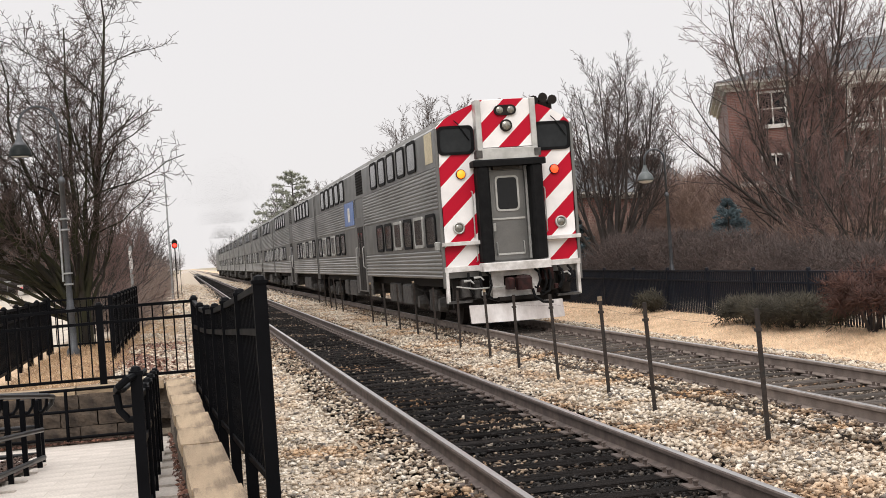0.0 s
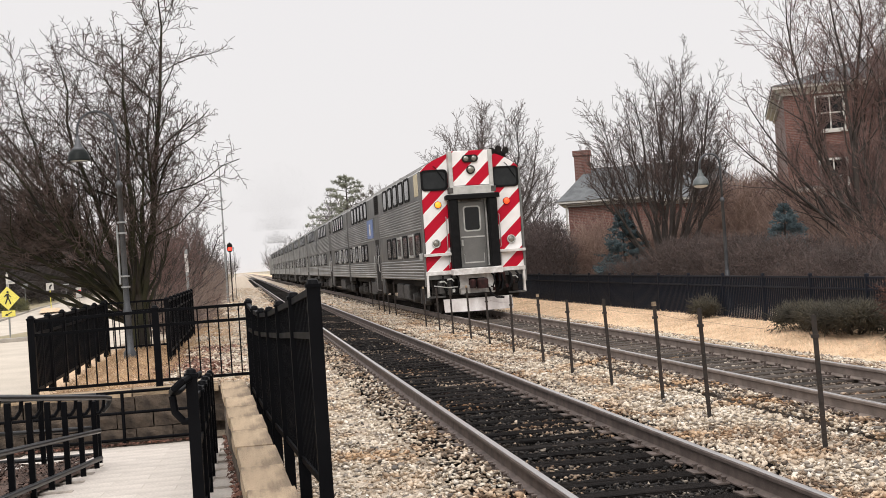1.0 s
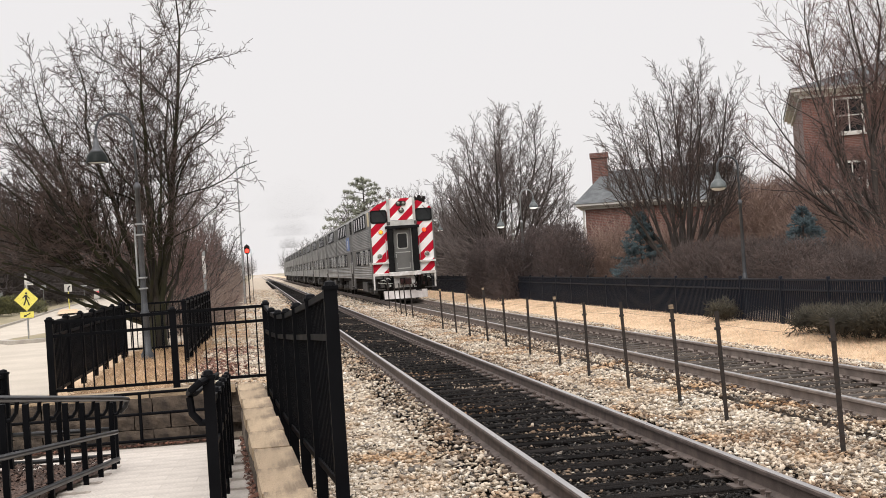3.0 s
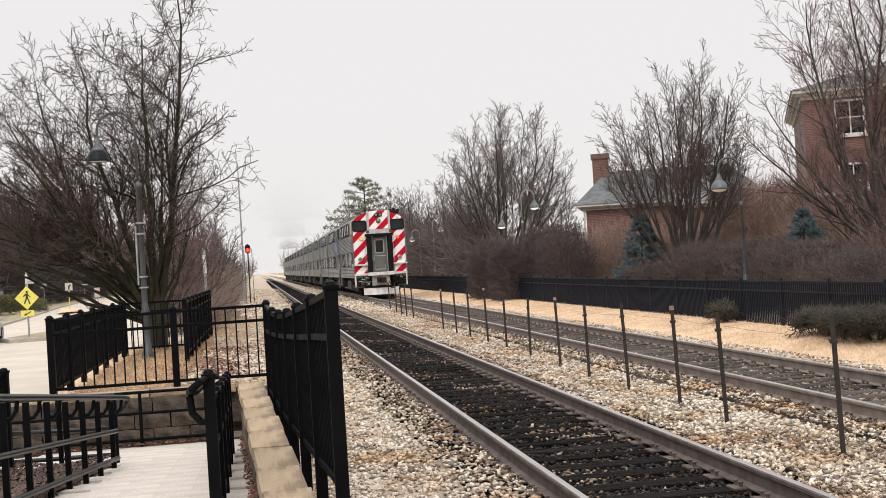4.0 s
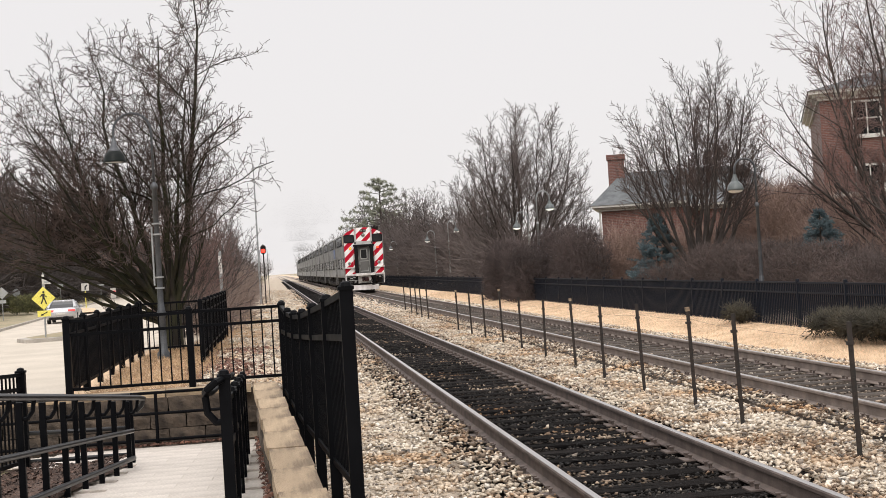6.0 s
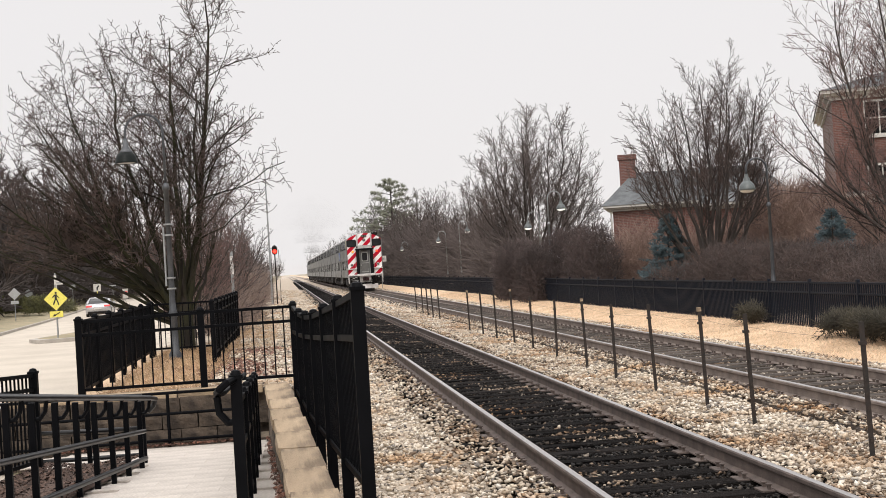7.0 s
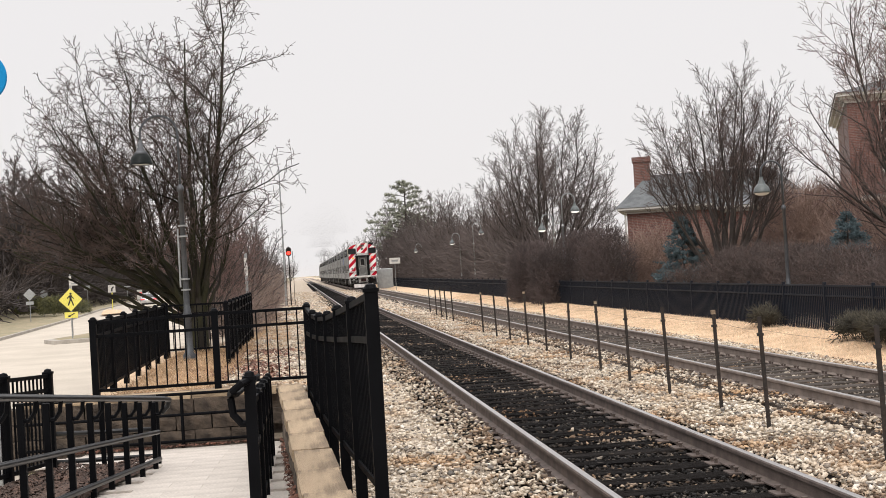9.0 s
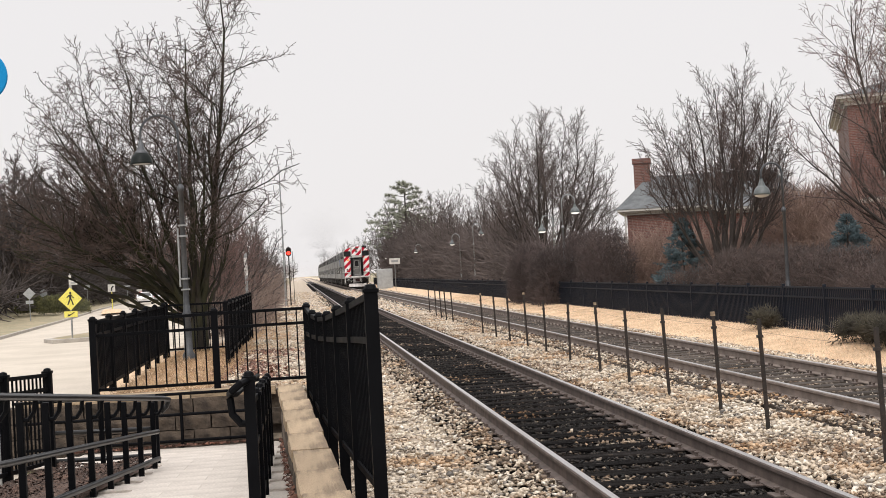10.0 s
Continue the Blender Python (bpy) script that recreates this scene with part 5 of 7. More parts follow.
def bare_tree(seed, trunk_h, r0, tips, thick, levels, least, wood, twigs, bend=0.10, crotch=0.55, bare=0.22, clear=0.0):
    """Trunk and limbs as one mesh, all finer branches and twigs as another. levels: (pitch, reach, angle, joints, crookedness, rise)."""
    rng = np.random.default_rng(seed)
    P, R = boughs(rng, trunk_h, tips, thick, bend, crotch)
    tp = np.array([[(0, 0, -0.25), (0.01, 0, 0.05), (0.0, 0.01, trunk_h * 0.5), (0.01, 0.01, trunk_h)]])
    sets = [tubes(tp, np.array([[r0 * 1.5, r0 * 1.12, r0, r0 * 0.9]]), 12), tubes(P, R, 8)]
    ends = [[], [], [], []]
    for k, lv in enumerate(levels):
        P, R = ramify(rng, P, R, *lv, lo=bare if k == 0 else 0.12, ratio=0.42 if k == 0 else 0.5, least=least)
        if clear:
            keep = (P[:, :, 2].min(1) > clear) | (np.abs(P[:, :, 0]).max(1) < 0.8)
            P, R = P[keep], R[keep]
        if k == 0:
            sets.append(tubes(P, R, 5))
        else:
            for e, v in zip(ends, (P[:, :-1].reshape(-1, 3), P[:, 1:].reshape(-1, 3), R[:, :-1].ravel(), R[:, 1:].ravel())):
                e.append(v)
    V, F, o = [], [], 0
    for v, f in sets:
        V.append(v), F.append(f + o)
        o += len(v)
    trunk = arrays_mesh("trunk", np.concatenate(V), np.concatenate(F), wood)
    trunk.shade_smooth()
    return trunk, sticks(*[np.concatenate(e) for e in ends], twigs, "crown")


def dome(seed, count, rx, ry, low, top, shift=0.0, spread=1.0):
    """Tips of limbs spread evenly over a rounded crown."""
    rng = random.Random(seed)
    out = []
    for k in range(count):
        c = 1 - spread * (k + 0.5) / count
        w, a, q = math.sqrt(1 - c * c), 2.4 * k + rng.uniform(-0.3, 0.3), rng.uniform(0.86, 1.03)
        out.append((shift + rx * w * math.cos(a) * q, ry * w * math.sin(a) * q, low + (top - low) * c * q))
    return out


def plant(name, m, meshes, label, category="tree", group="bare trees"):
    t = thing(name, m, label, category, group)
    part("trunk", meshes[0], None, t)
    part("crown", meshes[1], None, t)
    return t


def limbs_of(seed, outline, deep, fill):
    """Limb tips: those of the outline (x, z), set at some depth, and more inside it."""
    rng = random.Random(seed)
    out = [(x, rng.uniform(-0.5, 0.5) * deep, z) for x, z in outline]
    for k in range(fill):
        x, z = rng.choice(outline)
        q = rng.uniform(0.7, 0.95)
        out.append((x * q + rng.uniform(-0.4, 0.4), rng.choice((-1, 1)) * rng.uniform(0.45, 1.0) * deep, z * q + 0.2))
    return out


FINE = [(0.17, (0.26, 0.52), (0.45, 1.0), 7, 0.16, 0.05), (0.13, (0.26, 0.50), (0.5, 1.1), 4, 0.24, 0.05), (0.085, (0.26, 0.58), (0.5, 1.2), 2, 0.32, 0.05)]
AIRY = [(0.22, (0.22, 0.44), (0.4, 0.8), 7, 0.10, 0.07), (0.15, (0.28, 0.55), (0.4, 0.95), 4, 0.13, 0.07), (0.115, (0.32, 0.68), (0.4, 1.0), 2, 0.16, 0.05)]
FAR = [(0.36, (0.20, 0.42), (0.45, 0.95), 5, 0.14, 0.09), (0.24, (0.28, 0.52), (0.45, 1.05), 3, 0.22, 0.08), (0.2, (0.35, 0.7), (0.45, 1.1), 1, 0.26, 0.06)]
big_left = bare_tree(11, 1.15, 0.2, limbs_of(4, [(0.65, 7.4), (0.1, 6.3), (0.6, 5.4), (0.35, 4.2), (0.5, 3.1), (-1.2, 6.0), (-0.6, 5.4), (0.8, 2.5), (0.2, 4.6)], 1.3, 2)
                     + limbs_of(7, [(-1.9, 5.4), (-2.6, 4.7), (-3.1, 4.0), (-3.6, 3.3), (-3.9, 2.8), (-3.7, 2.3), (-3.0, 2.2), (-2.7, 3.2), (-1.8, 2.6), (-1.6, 4.4), (-0.9, 3.5)], 1.9, 15), 0.08, FINE, 0.0062, M_MOSS, M_TWIG, 0.10, 0.6, 0.34, 1.75)
vase = bare_tree(5, 0.7, 0.22, [(x + 0.12 * z, y, z) for x, y, z in dome(3, 24, 2.95, 2.8, 3.3, 8.3, -0.45, 0.92)], 0.098, [(0.25, *AIRY[0][1:]), (0.17, *AIRY[1][1:]), AIRY[2]], 0.0078, M_BARK, M_TWIG, 0.16, 0.5, 0.46)
wide = bare_tree(8, 1.3, 0.26, dome(5, 26, 4.9, 4.5, 4.2, 10.6, -0.2, 0.97), 0.12, [(p * 1.4, *r) for p, *r in AIRY], 0.0115, M_BARK, M_HAZETWIG, 0.16, 0.5, 0.42)
red = bare_tree(21, 1.6, 0.24, limbs_of(6, [(-1.2, 5.0), (1.0, 5.5), (-2.2, 3.0), (-4.4, 4.9), (-2.7, 7.2), (-1.6, 8.6), (-0.5, 9.6), (0.4, 10.0), (1.3, 9.8), (2.0, 9.2), (2.9, 7.9), (3.5, 6.3), (-3.2, 5.8), (2.8, 4.6), (-3.3, 3.6)], 2.2, 5), 0.10, [(p * 1.28, *r) for p, *r in AIRY], 0.007, M_BARK, M_ROSETWIG, 0.06, 0.5, 0.34)
bushy = bare_tree(23, 0.6, 0.16, dome(9, 20, 2.9, 2.6, 0.9, 5.2, 0.0, 0.98), 0.06, AIRY, 0.0068, M_BARK, M_ROSETWIG, 0.08, 0.7)
FAR_V = dome(6, 16, 2.8, 2.8, 3.0, 9.6, 0.0, 0.95)
FAR_W = dome(9, 18, 3.7, 3.7, 2.6, 8.9, 0.0, 0.97)
far_vase, far_wide = bare_tree(6, 1.4, 0.22, FAR_V, 0.10, FAR, 0.015, M_BARK, M_HAZETWIG), bare_tree(9, 1.4, 0.24, FAR_W, 0.10, FAR, 0.015, M_BARK, M_HAZETWIG)
wood_vase, wood_wide = bare_tree(6, 1.4, 0.22, FAR_V, 0.10, FAR, 0.027, M_BARK, M_DARKTWIG), bare_tree(9, 1.4, 0.24, FAR_W, 0.10, FAR, 0.027, M_BARK, M_DARKTWIG)
brush = bare_tree(31, 0.3, 0.07, dome(7, 16, 2.3, 2.3, 0.7, 5.2, 0.0, 0.97), 0.035, [(p * 0.9, *r) for p, *r in FAR], 0.013, M_BARK, M_HAZETWIG, 0.08, 0.8)

plant("bare_tree", pose(-2.15, 27.2, 0.43), big_left, "bare many-limbed tree with a mossy trunk inside the fence")
plant("bare_tree", pose(15.3, 45, 0.2), vase, "tall bare vase-shaped tree behind the hedge")
plant("bare_tree", pose(15.4, 78, 0.1, 0, 0, 100), wide, "broad bare grey tree beyond the hedge")
plant("bare_tree", pose(18.3, 35.5, 0.1), red, "tall reddish bare tree with a long low limb")
plant("bare_tree", pose(17.6, 31.0, 0.1), bushy, "many-stemmed reddish bare tree behind the hedge")
plant("bare_tree", pose(20.9, 39.5, 0.1, 0, 0, 130), bushy, "many-stemmed reddish bare tree before the house").scale = (0.95, 0.95, 0.95)
plant("bare_tree", pose(19.5, 36.6, 0.1, 0, 0, 60), bushy, "many-stemmed reddish bare tree before the house").scale = (1.1, 1.1, 1.05)
plant("bare_tree", pose(22.0, 44.0, 0.1, 0, 0, 200), bushy, "many-stemmed reddish bare tree before the house").scale = (1.2, 1.2, 1.35)
plant("bare_tree", pose(24.3, 43.0, 0.1, 0, 0, 20), bushy, "many-stemmed reddish bare tree before the house").scale = (1.2, 1.2, 1.4)
plant("bare_tree", pose(-2.7, 37.0, 0.2, 0, 0, 110), bushy, "many-stemmed bare tree on the strip beside the track").scale = (0.72, 0.85, 0.95)
plant("bare_tree", pose(-2.6, 43.0, 0.1, 0, 0, 250), bushy, "many-stemmed bare tree on the strip beside the track").scale = (0.7, 0.85, 0.9)
rt = random.Random(3)
for x, y, s in ((-2.3, 44, 0), (-2.6, 52, 1), (-2.2, 62, 0), (-2.9, 72, 1), (-2.6, 86, 0), (-3.0, 100, 1), (-3.2, 118, 1)):
    t = plant("bare_tree", pose(x, y, 0.0, 0, 0, rt.uniform(0, 360)), brush if s == 0 else far_wide, "slender bare tree along the track side strip")
    t.scale = (0.55, 0.7, 0.85 if s == 0 else 0.62)
for x, y, s, which in ((14.5, 92, 1.05, brush), (17, 98, 0.9, far_wide), (14.6, 88, 0.75, far_vase), (15.5, 104, 0.85, far_wide), (15, 121, 0.95, far_vase), (14.8, 147, 1.1, far_wide), (16, 172, 1.25, far_wide), (15, 195, 1.35, far_vase), (15, 112, 1.5, brush), (18, 118, 1.0, far_vase), (15, 130, 1.7, brush), (17, 140, 1.1, far_wide), (15.5, 155, 2.0, brush), (18, 165, 1.2, far_vase), (15, 182, 2.1, brush), (16, 205, 1.3, far_wide), (15, 230, 2.2, brush),
                       (20, 85, 0.75, far_wide), (22, 72, 0.7, far_vase), (13.5, 260, 1.0, far_vase), (13, 300, 1.0, far_wide), (14, 350, 1.1, far_vase), (19.5, 52, 0.8, brush), (20.5, 38, 0.8, brush)):
    t = plant("bare_tree", pose(x, y, 0.0, 0, 0, rt.uniform(0, 360)), which, "bare grey-brown tree in the belt beside the railway")
    t.scale = (s, s, s)
for x, y, s, which in ((-27, 95, 1.35, wood_vase), (-31, 112, 1.49, wood_wide), (-24.5, 118, 1.22, wood_vase), (-34, 135, 1.62, wood_vase), (-27, 140, 1.35, wood_wide), (-38, 150, 1.62, wood_wide), (-30, 165, 1.49, wood_vase), (-36, 180, 1.62, wood_wide), (-28, 190, 1.35, wood_vase), (-42, 205, 1.76, wood_vase), (-33, 220, 1.62, wood_wide), (-30, 250, 1.62, wood_vase), (-37, 270, 1.76, wood_wide), (-30, 300, 1.62, wood_wide), (-22, 92, 0.91, brush), (-29, 102, 1.56, brush), (-33, 120, 1.82, brush), (-27, 128, 1.69, brush), (-31, 150, 1.95, brush), (-34, 170, 2.08, brush), (-30, 205, 2.21, brush), (-28, 240, 2.34, brush), (-14, 330, 1.69, brush), (-22, 340, 1.62, wood_wide), (-8, 380, 1.56, brush)):
    t = plant("bare_tree", pose(x, y, 0.5, 0, 0, rt.uniform(0, 360)), which, "bare dark woodland tree across the street")
    t.scale = (s * 1.12, s * 1.12, s * 1.14)


for x, y, s in ((-19, 520, 1.5), (-14, 500, 1.2), (-10, 540, 1.3), (-6, 520, 1.0), (-3.2, 560, 1.1), (13, 540, 1.3), (17, 500, 1.4)):
    t = plant("bare_tree", pose(x, y, 0.0, 0, 0, rt.uniform(0, 360)), far_wide, "bare tree closing the view far along the line")
    t.scale = (s, s, s)


def hedge(label, boxes, count, seed, material, length=(0.25, 0.7), r=0.008, name="hedge"):
    """Twiggy mass filling rounded boxes (x, y, z0, rx, ry, h)."""
    rng = np.random.default_rng(seed)
    tot = sum(b[3] * b[4] * b[5] for b in boxes)
    top = thing(name, pose(boxes[0][0], boxes[0][1], boxes[0][2]), label, "hedge" if name == "hedge" else "shrubs")
    for x, y, z, rx, ry, h in boxes:
        n = int(count * rx * ry * h / tot)
        q = rng.uniform(-1, 1, (n * 3, 3))
        q[:, 2] = (q[:, 2] + 1) / 2
        lump = 1 + 0.10 * np.sin(q[:, 0] * 7 + x) * np.cos(q[:, 1] * 6 + y) + 0.07 * np.sin(q[:, 1] * 19)
        q = q[(np.abs(q[:, 0]) ** 3 + np.abs(q[:, 1]) ** 3 + (q[:, 2]) ** 5) < lump ** 3 * 0.93][:n]
        P = np.array([[x - boxes[0][0], y - boxes[0][1], z - boxes[0][2]]]) + q * np.array([[rx, ry, h]])
        D = np.stack([q[:, 0] * 0.45, q[:, 1] * 0.45, 0.55 + 0 * q[:, 0]], 1) + rng.normal(0, 0.55, (len(q), 3))
        D /= np.linalg.norm(D, axis=1, keepdims=True)
        L = rng.uniform(*length, len(P))[:, None]
        mid = P + D * L * 0.5
        end = mid + (D + rng.normal(0, 0.2, (len(P), 3))) * L * 0.5
        one = np.ones(len(P))
        if length[0] > 0.85:
            part("shrub_clump", sticks(P, P + D * L, one * r, one * r * 0.55, material, "shrub_clump"), None, top)
            continue
        part("shrub_clump", sticks(np.concatenate([P, mid]), np.concatenate([mid, end]), np.concatenate([one * r, one * r * 0.75]), np.concatenate([one * r * 0.75, one * r * 0.3]), material, "shrub_clump"), None, top)
    return top


hedge("tall dense leafless hedge growing over the fence", [(11.3, 57.5, -0.2, 0.75, 1.8, 2.75), (11.5, 62.5, -0.2, 1.0, 2.8, 3.0)], 20000, 1, M_HEDGE_DARK, (0.18, 0.5), 0.011)
hedge("tall leafless hedge behind the fence", [(13.0, 53.7, -0.1, 1.0, 2.3, 3.2), (13.0, 58.2, -0.1, 1.0, 2.4, 3.3)], 16000, 2, M_HEDGE_DARK, (0.18, 0.5), 0.011)
hedge("long clipped leafless hedge behind the fence", [(14.7, 40.2, 0, 1.5, 2.7, 2.0), (14.5, 36.0, 0, 1.5, 2.2, 1.95), (14.4, 32.4, 0, 1.5, 2.2, 1.8), (14.3, 28.3, 0, 1.5, 2.7, 1.5), (14.1, 23.5, 0, 1.4, 2.8, 1.35), (13.7, 44.0, 0, 0.95, 1.5, 1.35)], 38000, 3, M_HEDGE, (0.15, 0.45), 0.010)
hedge("brown leafless shrubs before the brick houses", [(15.6, 53.6, 0, 1.7, 1.3, 2.7), (18.6, 54, 0, 2.2, 1.4, 2.5), (21.5, 51.5, 0, 2.2, 2.0, 4.2), (20.5, 42, 0, 2.2, 3.0, 2.6), (18.6, 36, 0, 1.8, 2.2, 1.9), (14.9, 55.6, 0, 1.1, 1.3, 2.3)], 25000, 4, M_REDTWIG, (0.5, 1.5), 0.012, "shrub")
hedge("leafless undergrowth below the tree belt", [(14.2, 80, -0.1, 1.5, 9, 3.4), (14.8, 105, -0.1, 1.6, 14, 4.6), (15.2, 140, -0.1, 1.8, 18, 5.6), (15.2, 185, -0.1, 2, 25, 6.8)], 16000, 6, M_HAZETWIG, (0.9, 2.4), 0.034, "undergrowth")
hedge("leafless undergrowth on the track side strip", [(-2.2, 41, 0, 0.9, 3.0, 1.2), (-2.0, 52, 0, 0.9, 5.0, 1.5), (-2.2, 68, 0, 0.9, 8.0, 1.8), (-2.4, 95, 0, 1.0, 14.0, 2.2)], 8000, 7, M_STRIPTWIG, (0.5, 1.4), 0.012, "undergrowth")
hedge("dark leafless woodland edge across the street", [(-27, 110, 0.2, 3, 10, 2.2), (-30, 140, 0.2, 3, 18, 3.2), (-32, 190, 0.2, 4, 30, 4.5), (-33, 260, 0.2, 5, 40, 6), (-34, 118, 0.2, 5, 22, 8.5), (-30, 175, 0.2, 5, 40, 8.5), (-24, 240, 0.2, 3, 40, 7)], 22000, 8, M_DARKTWIG, (1.6, 4.2), 0.07, "undergrowth")


def juniper(label, m, rx, ry, h, count, seed, leaf=None):
    rng = np.random.default_rng(seed)
    n = count
    k = 14 + int(16 * ry)
    a, rr = rng.uniform(0, 6.28, k), np.sqrt(rng.uniform(0, 1, k))
    lobes = np.stack([np.cos(a) * rr * rx, np.sin(a) * rr * ry, h * (0.25 + 0.5 * rng.uniform(0.3, 1, k) * (1 - 0.5 * rr ** 2))], 1)
    big = rng.uniform(0.08, 0.30, k) * (0.6 + 0.5 * h)
    i = rng.integers(0, k, n)
    d = rng.normal(0, 1, (n, 3)) + np.array([[0, 0, 0.35]])
    d /= np.linalg.norm(d, axis=1, keepdims=True)
    P = lobes[i] + d * (big[i] * rng.uniform(0.1, 1.3, n))[:, None] * np.array([[1.0, 1.3, 0.85]])
    P[:, 2] = np.maximum(P[:, 2], 0.03)
    d = d + rng.normal(0, 0.5, (n, 3))
    d /= np.linalg.norm(d, axis=1, keepdims=True)
    s = thing("juniper_shrub", m, label, "shrub", "junipers before the fence")
    part("foliage", sticks(P, P + d * rng.uniform(0.05, 0.2, n)[:, None], np.full(n, 0.011), np.full(n, 0.004), leaf or M_JUNIPER, "foliage"), None, s)
    for k in range(6):
        b = 2 * math.pi * k / 6
        part("stem", Geo().tube([(0, 0, -0.08), (math.cos(b) * rx * 0.4, math.sin(b) * ry * 0.4, h * 0.4), (math.cos(b) * rx * 0.8, math.sin(b) * ry * 0.8, h * 0.6)], [0.03, 0.02, 0.008], 5), M_BARK, s)


juniper("low brown-green juniper sprawling before the fence", pose(10.95, 21.9, -0.03), 0.5, 1.7, 0.74, 9000, 1)
juniper("low brown-green juniper sprawling before the fence", pose(10.95, 23.9, -0.03), 0.42, 0.8, 0.6, 4200, 2)
juniper("small juniper tuft at the foot of the fence", pose(11.1, 29.8, -0.03), 0.24, 0.36, 0.6, 1600, 3)
juniper("tall rusty brown evergreen shrub before the fence", pose(11.15, 19.6, -0.03), 0.6, 0.9, 1.5, 6000, 4, M_RUSTLEAF)


def spruce(m, h, r, seed):
    rng = np.random.default_rng(seed)
    t = thing("blue_spruce", m, "young blue spruce with dense grey-blue needles", "tree", "spruces")
    part("trunk", Geo().tube([(0, 0, -0.2), (0, 0, h)], [0.07, 0.01], 7), M_BARK, t)
    p0, p1 = [], []
    for k in range(int(h * 95)):
        z = h * (0.05 + 0.93 * rng.uniform(0, 1) ** 1.25)
        reach = r * (1 - z / h) ** 0.9 + 0.05
        a = rng.uniform(0, 6.28)
        L = reach * rng.uniform(0.65, 1.1)
        n = int(22 + 34 * L)
        f = rng.uniform(0.25, 1, n)[:, None] ** 0.7
        way = np.array([[math.cos(a), math.sin(a), 0.0]])
        q = way * L * f + np.array([[0, 0, 1.0]]) * (z - 0.16 * L * f + 0.14 * L * f * f) + rng.normal(0, 0.03, (n, 3))
        d = way + np.array([[0, 0, 0.3]]) + rng.normal(0, 0.55, (n, 3))
        d /= np.linalg.norm(d, axis=1, keepdims=True)
        p0 += list(q)
        p1 += list(q + d * rng.uniform(0.05, 0.12, (n, 1)))
    part("foliage", sticks(np.array(p0), np.array(p1), np.full(len(p0), 0.019), np.full(len(p0), 0.007), M_SPRUCE, "foliage"), None, t)


spruce(pose(14.1, 46.0, 0.0), 3.3, 1.7, 1)
spruce(pose(15.75, 35.4, 0.35), 2.5, 1.4, 2)


def pine(m, h, seed):
    rng = np.random.default_rng(seed)
    t = thing("pine_tree", m, "tall open-crowned pine above the bare trees", "tree", "")
    g = Geo().tube([(0, 0, -0.3), (0.1, 0, h * 0.5), (0, 0.1, h)], [0.28, 0.18, 0.04], 7)
    p0, p1 = [], []
    for k in range(34):
        z = h * (0.42 + 0.57 * k / 34)
        a = k * 2.4 + rng.uniform(-0.4, 0.4)
        L = 7.4 * (1.05 - (z / h) ** 2.6) * rng.uniform(0.7, 1.15)
        tip = np.array([math.cos(a) * L, math.sin(a) * L, z + 0.12 * L])
        g.tube([(0, 0, z), tuple(tip * np.array([0.5, 0.5, 1]) - np.array([0, 0, 0.1])), tuple(tip)], [0.06, 0.04, 0.015], 4)
        for c in range(11):
            f = rng.uniform(0.35, 1.02)
            ce = np.array([math.cos(a) * L * f, math.sin(a) * L * f, z + 0.12 * L * f]) + rng.normal(0, 0.22, 3) * np.array([1.3, 1.3, 0.6])
            d = rng.normal(0, 1, (22, 3)) + np.array([0, 0, 0.5])
            d /= np.linalg.norm(d, axis=1, keepdims=True)
            p0 += list(ce + d * 0.05)
            p1 += list(ce + d * rng.uniform(0.25, 0.5, (22, 1)))
    part("trunk", g, M_BARK, t)
    part("crown", sticks(np.array(p0), np.array(p1), np.full(len(p0), 0.035), np.full(len(p0), 0.012), M_PINE, "crown"), None, t)


pine(pose(15.2, 178, 0.2), 14.2, 1)
pine(pose(16.8, 192, 0.2), 10.5, 2)


